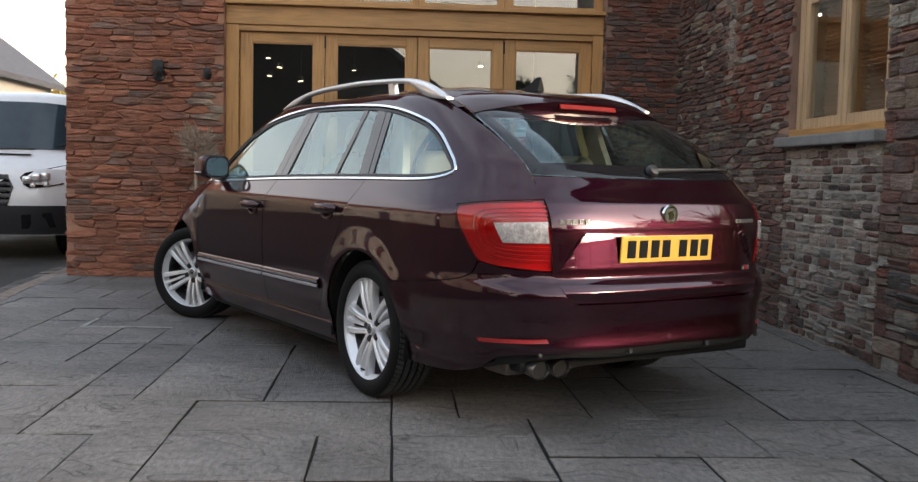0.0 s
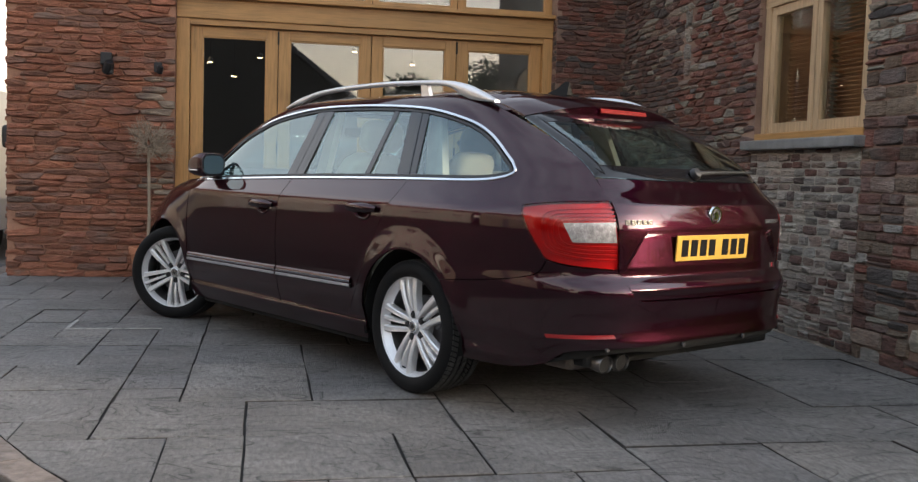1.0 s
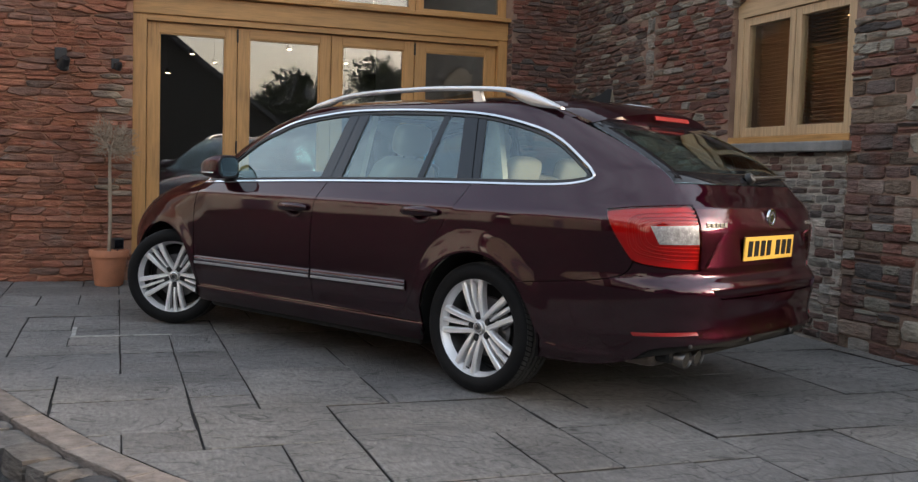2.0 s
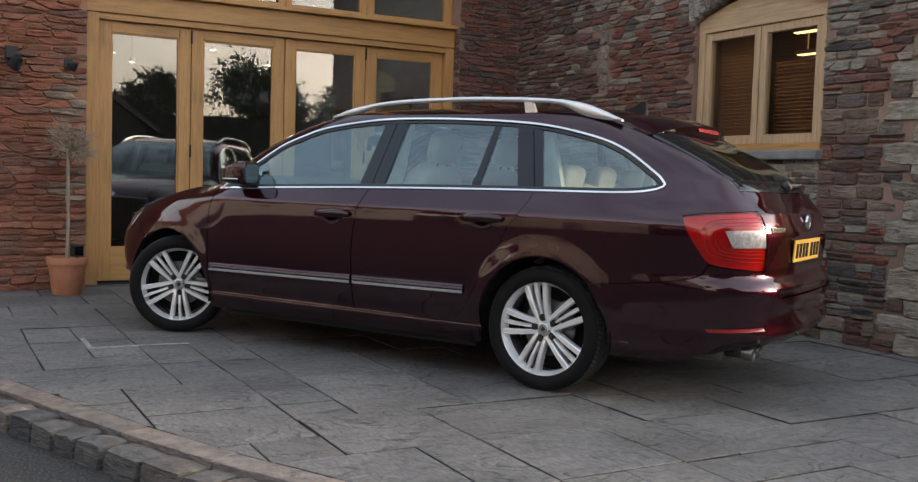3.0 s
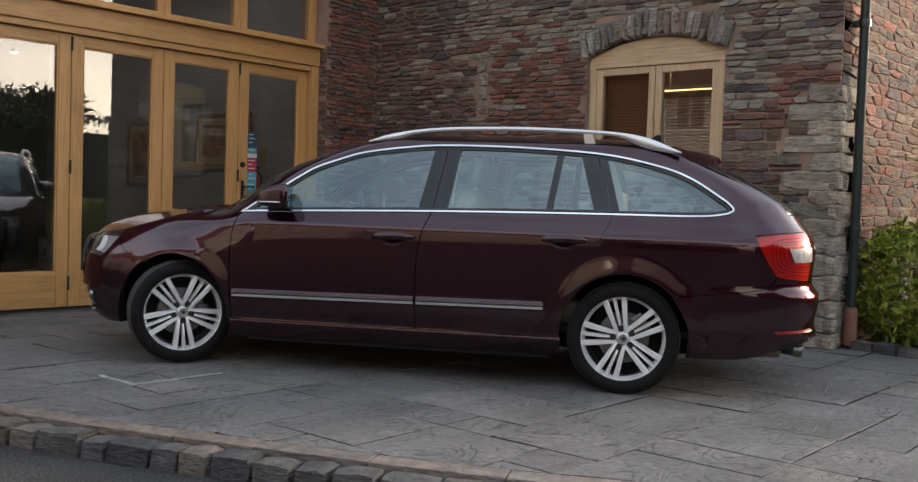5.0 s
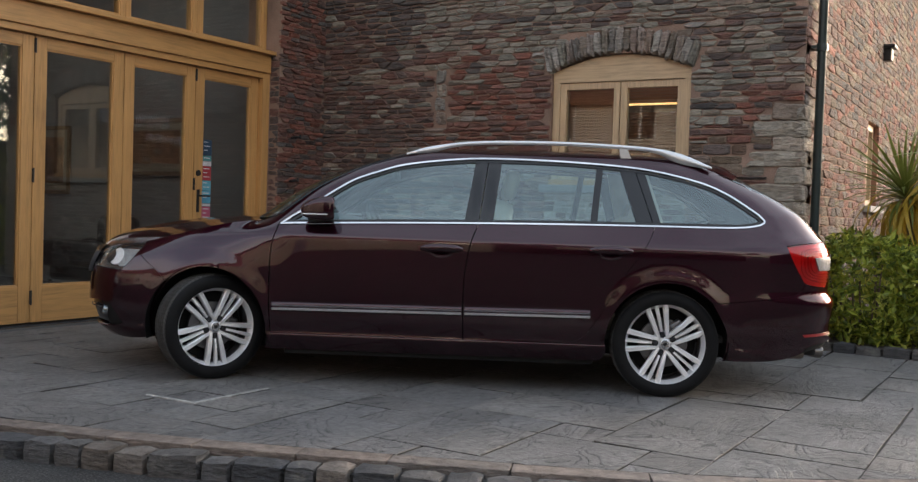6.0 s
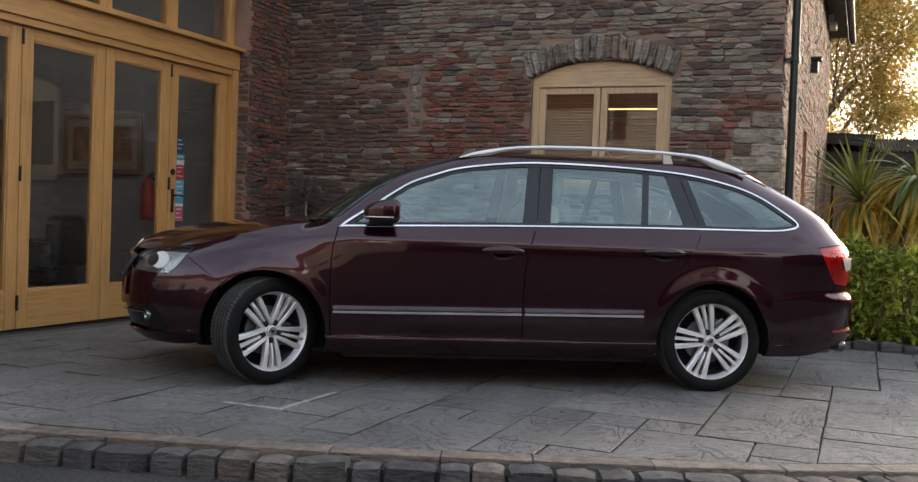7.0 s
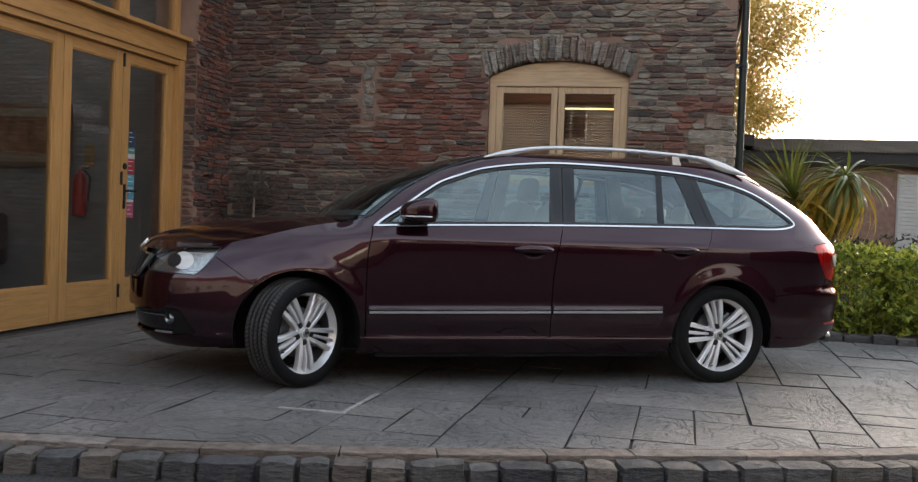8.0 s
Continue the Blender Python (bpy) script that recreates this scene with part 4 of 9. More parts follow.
def build_window_east():
    """The arched oak casement window in the side wall, its blind and the lamps inside."""
    w = thing("window_2", "pale oak casement window with two lights under a stone arch", "window", kind="structure")
    x = SIDE_X + 0.045
    y0, y1, z0 = BAY[0] + 0.005, BAY[1] - 0.005, 1.357
    mid = (y0 + y1) / 2
    turn = Matrix.Rotation(-math.pi / 2, 4, "Z")

    def bar(name, a, b, c, d, deep0=0.0, deep1=0.09, along="z", mats=pale_oak):
        part(name, boxes((x + deep0, x + deep1, a, b, c, d), bevel=0.006), mats[along], w)
    bar("frame_side", y0, y0 + 0.07, z0 + 0.05, 2.40)
    bar("frame_side", y1 - 0.07, y1, z0 + 0.05, 2.40)
    bar("frame_sill", y0 - 0.0, y1, z0, z0 + 0.05, -0.05, 0.09, "y", oak)
    bm = bmesh.new()
    k = 16
    prism(bm, [(y0, 2.33)] + [(y0 + (y1 - y0) * i / k, arch_z(y0 + (y1 - y0) * i / k, -0.004) - 0.0) for i in range(k + 1)] + [(y1, 2.33)], x - 0.004, x + 0.088, "yz")
    part("frame_head", bm, pale_oak["y"], w)
    for a, b in ((y0 + 0.072, mid - 0.004), (mid + 0.004, y1 - 0.072)):
        s = part("casement", boxes((x + 0.012, x + 0.07, a, a + 0.062, z0 + 0.055, 2.325), (x + 0.012, x + 0.07, b - 0.062, b, z0 + 0.055, 2.325), (x + 0.013, x + 0.069, a + 0.062, b - 0.062, z0 + 0.055, z0 + 0.125), (x + 0.013, x + 0.069, a + 0.062, b - 0.062, 2.262, 2.325), bevel=0.004), pale_oak["z"], w)
        g = part("pane", boxes((x + 0.035, x + 0.041, a + 0.06, b - 0.06, z0 + 0.12, 2.265)), clear_pane, s)
        g.visible_shadow = False
        blind = thing("venetian_blind", "lowered brown wooden venetian blind behind the window", "blind", group="window blinds")
        slat_mat = plain("blind_slat", (0.40, 0.19, 0.10), 0.5)
        part("head_rail", boxes((x + 0.13, x + 0.18, a + 0.03, b - 0.03, 2.29, 2.33)), slat_mat, blind)
        me = mesh_of("slat", boxes((-0.024, 0.024, a + 0.035, b - 0.035, -0.0015, 0.0015)), slat_mat)
        for i in range(29):
            ob = part("slat", me, None, blind)
            ob.matrix_basis = pose(x + 0.155, 0, 1.46 + i * 0.0288, 0, 36 if a > mid else 24 if i < 21 else -10, 0)
    for y, z in ((6.1, 2.42), (6.05, 2.23)):
        lamp = thing("strip_light", "lit warm strip lamp hung from the office ceiling", "lamp", group="office strip lamps")
        part("body", boxes((3.72, 3.80, y - 0.5, y + 0.5, z - 0.012, z + 0.02), (3.755, 3.765, y - 0.4, y - 0.39, z, 2.95), (3.755, 3.765, y + 0.39, y + 0.4, z, 2.95)), white_paint, lamp)
        part("tube", boxes((3.73, 3.79, y - 0.48, y + 0.48, z - 0.022, z - 0.013)), glow("strip_glow", (1.0, 0.60, 0.25), 1.5), lamp)


build_walls()
build_shell()
build_doors()
build_window_east()
build_kerb()

# ---- the car: its skin as a surface over (c, z), c running along the flank and round the corners ----
def curve(*pts):
    """A smooth curve through (x, y) points, without overshoot."""
    xs, ys = np.array([p[0] for p in pts], float), np.array([p[1] for p in pts], float)
    h = np.diff(xs)
    d = np.diff(ys) / h
    m = np.zeros(len(xs))
    m[0], m[-1] = d[0], d[-1]
    for i in range(1, len(xs) - 1):
        m[i] = 0 if d[i - 1] * d[i] <= 0 else 2 * d[i - 1] * d[i] / (d[i - 1] + d[i])

    def at(x):
        x = np.clip(np.asarray(x, float), xs[0], xs[-1])
        i = np.clip(np.searchsorted(xs, x) - 1, 0, len(h) - 1)
        t = (x - xs[i]) / h[i]
        return (2 * t**3 - 3 * t**2 + 1) * ys[i] + (t**3 - 2 * t**2 + t) * h[i] * m[i] + (3 * t**2 - 2 * t**3) * ys[i + 1] + (t**3 - t**2) * h[i] * m[i + 1]
    return at


X_MID, AXLE, ARCH_R = 0.9, 2.761, 0.362
half_width = curve((0.16, 0.795), (0.21, 0.826), (0.27, 0.855), (0.292, 0.861), (0.305, 0.858), (0.34, 0.866), (0.40, 0.882), (0.55, 0.893), (0.72, 0.899), (0.86, 0.901), (0.895, 0.897), (0.92, 0.883), (0.96, 0.859), (1.0, 0.834), (1.04, 0.812), (1.1, 0.783), (1.2, 0.737), (1.3, 0.692), (1.36, 0.664), (1.40, 0.640), (1.43, 0.612), (1.45, 0.57))
x_rear = curve((0.16, -0.93), (0.22, -1.03), (0.30, -1.078), (0.335, -1.105), (0.362, -1.110), (0.386, -1.107), (0.404, -1.098), (0.45, -1.099), (0.52, -1.113), (0.575, -1.12), (0.61, -1.105), (0.65, -1.076), (0.72, -1.08), (0.826, -1.086), (0.938, -1.060), (0.952, -1.050), (1.0, -1.008), (1.05, -0.97), (1.106, -0.922), (1.166, -0.838), (1.222, -0.745), (1.285, -0.62), (1.35, -0.487), (1.40, -0.385), (1.43, -0.325), (1.45, -0.285))
x_nose = curve((0.16, 3.50), (0.22, 3.62), (0.30, 3.70), (0.45, 3.735), (0.60, 3.735), (0.70, 3.71), (0.78, 3.66), (0.86, 3.58), (1.1, 3.3))
x_screen = curve((0.9, 2.72), (1.0, 2.56), (1.1, 2.42), (1.2, 2.27), (1.3, 2.055), (1.35, 1.92), (1.40, 1.745), (1.43, 1.62), (1.45, 1.52))
belt = curve((-1.2, 1.05), (-0.5, 1.03), (0.1, 1.01), (1.1, 0.993), (2.0, 0.968), (2.3, 0.962), (2.45, 0.975), (2.6, 0.965), (2.8, 0.925), (3.0, 0.87), (3.2, 0.822), (3.4, 0.795), (3.6, 0.765), (3.8, 0.72))
POWERS = {"rear": (6.0, 4.6), "nose": (6.0, 2.6), "screen": (12.0, 3.0)}
XI0 = 0.8


def corner_table(p, q, a, w):
    """Arc length round the corner, from the end of the flank to the middle."""
    k = np.linspace(0, 1, 900)
    eta0 = (1 - XI0**p) ** (1 / q)
    eta = eta0 * (1 - k**1.6)
    xi = (1 - eta**q) ** (1 / p)
    length = np.concatenate([[0], np.cumsum(np.hypot(np.diff(xi) * a, np.diff(eta) * w))])
    return length, xi, eta


TABLES = {"rear": corner_table(*POWERS["rear"], 2.0, 0.88), "nose": corner_table(*POWERS["nose"], 2.8, 0.88), "screen": corner_table(*POWERS["screen"], 1.3, 0.75)}


def outline_at(kind, d, a, w):
    """Distance along from the middle of the car, and half width, d along the outline of a level."""
    p, q = POWERS[kind]
    xi = np.clip(d / a, 0, XI0)
    eta = (1 - xi**p) ** (1 / q)
    length, txi, teta = TABLES[kind]
    over = d - XI0 * a
    far = over > 0
    xi = np.where(far, np.interp(over, length, txi), xi)
    eta = np.where(far, np.interp(over, length, teta), eta)
    return a * xi, w * eta


def sstep(t):
    t = np.clip(t, 0, 1)
    return t * t * (3 - 2 * t)


def skin(c, z):
    """A point of the left skin."""
    c, z = np.broadcast_arrays(np.asarray(c, float), np.asarray(z, float))
    w = half_width(z)
    rx, ry = outline_at("rear", np.maximum(X_MID - c, 0), X_MID - x_rear(z), w)
    d = np.maximum(c - X_MID, 0)
    crest = belt(c)
    nx, ny = outline_at("nose", d, x_nose(z) - X_MID, w)
    # the wing rolls inwards to the crest, ever more towards the nose
    roll = np.clip((z - (crest - 0.30)) / 0.30, 0, 1.2)
    ny = ny - roll**2.0 * 0.088 * sstep((c - 2.2) / 0.5)
    ux, uy = outline_at("screen", d, x_screen(z) - X_MID, w)
    k = sstep((z - (crest - 0.075)) / 0.085)
    k = np.where(c > 2.4, k * (1 - sstep((c - 2.4) / 0.25)), k)
    fx, fy = nx + (ux - nx) * k, ny + (uy - ny) * k
    front = c > X_MID
    x = np.where(front, X_MID + fx, X_MID - rx)
    y = np.where(front, fy, ry)
    for cx, zz in ((0.0, 0.325), (AXLE, 0.325)):
        r = np.hypot(c - cx, (z - zz) * 1.0)
        y = y + 0.012 * sstep((ARCH_R + 0.115 - r) / 0.115) * sstep((z - 0.28) / 0.2)
    # the crease along the flank and the scallop under it
    y = y - 0.004 * np.exp(-((z - 0.44) / 0.09) ** 2) * sstep((c - 0.3) / 0.3) * sstep((2.5 - c) / 0.3)
    return np.stack([x, y, z], -1)


def tail_skin(y, z):
    """The tail over (y, z)."""
    y, z = np.broadcast_arrays(np.asarray(y, float), np.asarray(z, float))
    p, q = POWERS["rear"]
    eta = np.clip(np.abs(y) / half_width(z), 0, 0.999)
    return np.stack([X_MID - (X_MID - x_rear(z)) * (1 - eta**q) ** (1 / p), y, z], -1)


def nose_skin(y, z):
    y, z = np.broadcast_arrays(np.asarray(y, float), np.asarray(z, float))
    p, q = POWERS["nose"]
    eta = np.clip(np.abs(y) / half_width(z), 0, 0.999)
    return np.stack([X_MID + (x_nose(z) - X_MID) * (1 - eta**q) ** (1 / p), y, z], -1)


def pane_skin(y, z):
    """The windscreen over (y, z)."""
    y, z = np.broadcast_arrays(np.asarray(y, float), np.asarray(z, float))
    p, q = POWERS["screen"]
    eta = np.clip(np.abs(y) / half_width(z), 0, 0.999)
    return np.stack([X_MID + (x_screen(z) - X_MID) * (1 - eta**q) ** (1 / p), y, z], -1)
from mathutils import geometry



# ---- panels cut from that skin ----
def path(*runs, step=0.02):
    """A closed outline from smooth runs that meet in corners."""
    out = []
    for run in runs:
        n = len(run)
        P = [np.array(p, float) for p in run]
        for i in range(n - 1):
            p0, p1, p2, p3 = P[max(i - 1, 0)], P[i], P[i + 1], P[min(i + 2, n - 1)]
            k = max(1, int(math.ceil(np.linalg.norm(p2 - p1) / step)))
            for j in range(k):
                t = j / k
                out.append(0.5 * (2 * p1 + (p2 - p0) * t + (2 * p0 - 5 * p1 + 4 * p2 - p3) * t * t + (3 * p1 - p0 - 3 * p2 + p3) * t**3) if n > 2 else p1 + (p2 - p1) * t)
        out.append(P[-1])
    clean = []
    for p in out:
        if not clean or np.linalg.norm(p - clean[-1]) > 1e-4:
            clean.append(p)
    if np.linalg.norm(clean[0] - clean[-1]) < 1e-4:
        clean.pop()
    return np.array(clean)


def inside(poly, pts):
    x, y = pts[:, 0], pts[:, 1]
    hit = np.zeros(len(pts), bool)
    for a, b in zip(poly, np.roll(poly, -1, 0)):
        if a[1] == b[1]:
            continue
        hit ^= ((a[1] > y) != (b[1] > y)) & (x < (b[0] - a[0]) * (y - a[1]) / (b[1] - a[1]) + a[0])
    return hit


def gap_to(poly, pts):
    best = np.full(len(pts), 9.0)
    for a, b in zip(poly, np.roll(poly, -1, 0)):
        d = b - a
        t = np.clip(((pts - a) @ d) / max(d @ d, 1e-12), 0, 1)
        best = np.minimum(best, np.linalg.norm(pts - a - t[:, None] * d, axis=1))
    return best


def normals_of(fn, a, b):
    e = 1e-3
    n = np.cross(fn(a + e, b) - fn(a - e, b), fn(a, b + e) - fn(a, b - e))
    n /= np.linalg.norm(n, axis=1, keepdims=True) + 1e-12
    out = fn(a, b) - np.array([1.3, 0.0, 0.6])
    out[:, 0] *= 0.35
    return n * np.where((n * out).sum(1, keepdims=True) < 0, -1, 1)


def cut(fn, poly, offset=0.0, thick=0.012, spacing=0.04):
    """The piece of a skin inside an outline, with turned-in edges: places, faces, normals."""
    lo, hi = poly.min(0), poly.max(0)
    gx, gz = np.meshgrid(np.arange(lo[0], hi[0], spacing), np.arange(lo[1], hi[1], spacing), indexing="ij")
    pts = np.stack([gx.ravel(), gz.ravel()], 1)
    pts = pts[inside(poly, pts)]
    if len(pts):
        # rings of points round the wheel arches instead of the grid
        for cx in (0.0, AXLE) if spacing < 0.03 and fn is skin else ():
            r = np.hypot(pts[:, 0] - cx, pts[:, 1] - 0.325)
            pts = pts[(r < ARCH_R) | (r > ARCH_R + 0.10)]
            rr, aa = np.meshgrid(ARCH_R + np.arange(0.010, 0.10, 0.011), np.radians(np.arange(-30, 211, 3.0)), indexing="ij")
            extra = np.stack([cx + (rr * np.cos(aa)).ravel(), 0.325 + (rr * np.sin(aa)).ravel()], 1)
            extra = extra[inside(poly, extra)]
            if len(extra):
                pts = np.concatenate([pts, extra])
        pts = pts[gap_to(poly, pts) > min(spacing * 0.4, 0.006)]
    n = len(poly)
    allp = np.concatenate([poly, pts]) if len(pts) else poly
    from_cdt = geometry.delaunay_2d_cdt([Vector(p) for p in allp], [(i, (i + 1) % n) for i in range(n)], [], 0, 1e-6)
    P = np.array([tuple(v) for v in from_cdt[0]])
    T = np.array([f for f in from_cdt[2] if len(f) == 3])
    T = T[inside(poly, P[T].mean(1))]
    N = normals_of(fn, P[:, 0], P[:, 1])
    V = fn(P[:, 0], P[:, 1]) + N * offset
    fn_ = np.cross(V[T[:, 1]] - V[T[:, 0]], V[T[:, 2]] - V[T[:, 0]])
    flip = (fn_ * N[T].mean(1)).sum(1) < 0
    T[flip] = T[flip][:, ::-1]
    faces = [tuple(t) for t in T]
    if thick:
        edges = {}
        for t in faces:
            for i in range(3):
                edges[(t[i], t[(i + 1) % 3])] = True
        rim = [(a, b) for a, b in edges if (b, a) not in edges]
        base = len(V)
        extra_v, extra_n, k = [], [], base
        for a, b in rim:
            d = V[b] - V[a]
            side = np.cross(d, N[a])
            side /= np.linalg.norm(side) + 1e-12
            extra_v += [V[a], V[b], V[b] - N[b] * thick, V[a] - N[a] * thick]
            extra_n += [side] * 4
            faces.append((k + 1, k, k + 3, k + 2))
            k += 4
        if extra_v:
            V, N = np.concatenate([V, extra_v]), np.concatenate([N, extra_n])
    return V, faces, N


def mirrored(data):
    V, F, N = data
    s = np.array([1, -1, 1.0])
    return V * s, [f[::-1] for f in F], N * s


def skin_mesh(name, datas, material):
    verts, faces, norms = [], [], []
    for V, F, N in datas:
        base = len(verts)
        verts += [tuple(v) for v in V]
        norms += [tuple(v) for v in N]
        faces += [tuple(i + base for i in f) for f in F]
    me = bpy.data.meshes.new(name)
    me.from_pydata(verts, [], faces)
    me.polygons.foreach_set("use_smooth", [True] * len(faces))
    me.normals_split_custom_set_from_vertices(norms)
    me.materials.append(material)
    return me


def panels(name, fn, poly, material, parent, label="", offset=0.0, thick=0.012, spacing=0.04, sides="both"):
    """A panel on the left and its twin on the right (both), or one that spans the middle (joined), or as it is (one)."""
    data = cut(fn, poly, offset, thick, spacing)
    made = []
    if sides == "joined":
        made.append(part(name, skin_mesh(name, [data, mirrored(data)], material), None, parent, label))
    else:
        made.append(part(name, skin_mesh(name, [data], material), None, parent, label))
        if sides == "both":
            made.append(part(name, skin_mesh(name, [mirrored(data)], material), None, parent, label))
    return made


def ribbon(fn, line, width, offset=0.004, thick=0.01, closed=True, round_=0.003):
    """A narrow strip laid along a line on a skin, to its inner side, with a rounded top."""
    n = len(line)
    prev, nxt = (np.roll(line, 1, 0), np.roll(line, -1, 0)) if closed else (np.concatenate([line[:1], line[:-1]]), np.concatenate([line[1:], line[-1:]]))
    t = nxt - prev
    t /= np.linalg.norm(t, axis=1, keepdims=True) + 1e-12
    inward = np.stack([-t[:, 1], t[:, 0]], 1)
    rows = []
    for k, lift in ((0.0, -thick), (0.0, offset - round_), (0.15, offset), (0.85, offset), (1.0, offset - round_), (1.0, -thick)):
        p = line + inward * width * k
        rows.append(fn(p[:, 0], p[:, 1]) + normals_of(fn, p[:, 0], p[:, 1]) * lift)
    V = np.concatenate(rows)
    F, m = [], n if closed else n - 1
    for r in range(5):
        for i in range(m):
            j = (i + 1) % n
            F.append((r * n + i, r * n + j, (r + 1) * n + j, (r + 1) * n + i))
    return V, F


def ribbons(name, fn, line, width, material, parent, label="", sides="both", **kw):
    V, F = ribbon(fn, line, width, **kw)
    for s in ((1, -1) if sides == "both" else (1,)):
        bm = bmesh.new()
        vs = [bm.verts.new((v[0], v[1] * s, v[2])) for v in V]
        for f in F:
            bm.faces.new([vs[i] for i in f])
        bmesh.ops.recalc_face_normals(bm, faces=bm.faces[:])
        part(name, bm, material, parent, label, soft=50)


def c_mid(kind, z):
    """c of the middle line at a level."""
    z = np.asarray(z, float)
    a = (X_MID - x_rear(z)) if kind == "rear" else (x_nose(z) - X_MID) if kind == "nose" else (x_screen(z) - X_MID)
    d = XI0 * a + TABLES[kind][0][-1]
    return float(X_MID - d if kind == "rear" else X_MID + d)


def c_at(kind, y, z):
    """c of the place y beside the middle line at a level."""
    a = float((X_MID - x_rear(z)) if kind == "rear" else (x_nose(z) - X_MID) if kind == "nose" else (x_screen(z) - X_MID))
    length, xi, eta = TABLES[kind]
    over = float(np.interp(-y / float(half_width(z)), -eta, length))
    d = XI0 * a + over
    return X_MID - d if kind == "rear" else X_MID + d


def arch(cx, z_from, z_to, r=None, n=26):
    """The wheel arch from the level z_from on its rear side over the top to z_to on its front side."""
    r = r or ARCH_R
    a0, a1 = math.pi - math.asin((z_from - 0.325) / r), math.asin((z_to - 0.325) / r)
    return [(cx + r * math.cos(a0 + (a1 - a0) * k / n), 0.325 + r * math.sin(a0 + (a1 - a0) * k / n)) for k in range(n + 1)]


# ---- car materials ----
def car_paint():
    m, n, l, b = tree("maroon_paint")
    flake, cloud = texture(n, l, 900, 1), texture(n, l, 3, 3)
    r = ramp(n, [(0.3, (0.0190, 0.0036, 0.0080)), (0.7, (0.037, 0.0070, 0.0154))])
    l.new(flake.outputs["Fac"], r.inputs["Fac"])
    l.new(r.outputs["Color"], b.inputs["Base Color"])
    b.inputs["Metallic"].default_value, b.inputs["Roughness"].default_value = 0.85, 0.32
    b.inputs["Specular IOR Level"].default_value = 0.0
    b.inputs["Specular Tint"].default_value = (0.5, 0.12, 0.2, 1)
    b.inputs["Coat Weight"].default_value, b.inputs["Coat Roughness"].default_value, b.inputs["Coat IOR"].default_value = 1.0, 0.012, 1.54
    peel = texture(n, l, 260, 2)
    bp = n.new("ShaderNodeBump")
    bp.inputs["Strength"].default_value, bp.inputs["Distance"].default_value = 0.02, 0.001
    l.new(peel.outputs["Fac"], bp.inputs["Height"])
    l.new(bp.outputs["Normal"], b.inputs["Coat Normal"])
    return m


paint = car_paint()
chrome = plain("chrome", (0.75, 0.76, 0.78), 0.1, 1.0, var=0.02, rough_var=0.03)
silver = plain("satin_silver", (0.62, 0.63, 0.65), 0.32, 0.85, var=0.03, rough_var=0.05)
badge_steel = plain("badge_steel", (0.42, 0.42, 0.43), 0.25, 0.9)
alloy = plain("alloy_wheel", (0.80, 0.80, 0.81), 0.30, 0.50, var=0.04, rough_var=0.06)
car_glass = pane_glass("car_glass", (0.68, 0.89, 0.91), 0.15, (0.84, 0.98, 1.0))
rear_glass = pane_glass("dark_car_glass", (0.64, 0.83, 0.85), 0.15, (0.84, 0.98, 1.0))
red_lens = pane_glass("red_lens", (1.0, 0.28, 0.25), 0.06)
clear_lens = pane_glass("clear_lens", (0.95, 0.96, 0.97), 0.05)
lamp_red = plain("lamp_red", (0.36, 0.015, 0.022), 0.3, 0.0, var=0.1)
lamp_dark = plain("lamp_dark_red", (0.34, 0.013, 0.015), 0.3, 0.1, var=0.12)
lamp_white = plain("lamp_reflector", (0.8, 0.8, 0.82), 0.18, 0.7, var=0.05)
lamp_shell = plain("lamp_shell", (0.85, 0.85, 0.83), 0.4, var=0.05)
lamp_bowl = plain("lamp_bowl", (0.26, 0.29, 0.30), 0.2, 0.85, var=0.15, scale=20)
rubber = plain("tyre_rubber", (0.006, 0.006, 0.0065), 0.7, var=0.3, scale=14, relief=0.001)
rubber.node_tree.nodes["Principled BSDF"].inputs["Specular IOR Level"].default_value = 0.18
leather = plain("cream_leather", (0.42, 0.35, 0.265), 0.5, var=0.06, scale=6, relief=0.0015)
cabin_dark = plain("cabin_trim", (0.035, 0.033, 0.032), 0.7)
cabin_cream = plain("cabin_cream", (0.45, 0.39, 0.31), 0.75)
under = plain("underbody", (0.010, 0.010, 0.010), 0.8)
under.node_tree.nodes["Principled BSDF"].inputs["Specular IOR Level"].default_value = 0.25
brake_lens = plain("brake_lens", (0.17, 0.006, 0.006), 0.55, var=0.2, scale=30)
brake_lens.node_tree.nodes["Principled BSDF"].inputs["Specular IOR Level"].default_value = 0.12
plate_yellow = plain("plate_yellow", (0.64, 0.39, 0.07), 0.3, var=0.03)
plate_ink = plain("plate_ink", (0.010, 0.010, 0.011), 0.7)
plate_ink.node_tree.nodes["Principled BSDF"].inputs["Specular IOR Level"].default_value = 0.08
disc_steel = plain("brake_steel", (0.16, 0.16, 0.165), 0.45, 0.9)

CAR_YAW = 118.9
_f = Vector((math.cos(radians(CAR_YAW)), math.sin(radians(CAR_YAW))))
CAR_AT = Vector((-0.038, 4.593)) - 0.835 * Vector((-_f.y, _f.x))

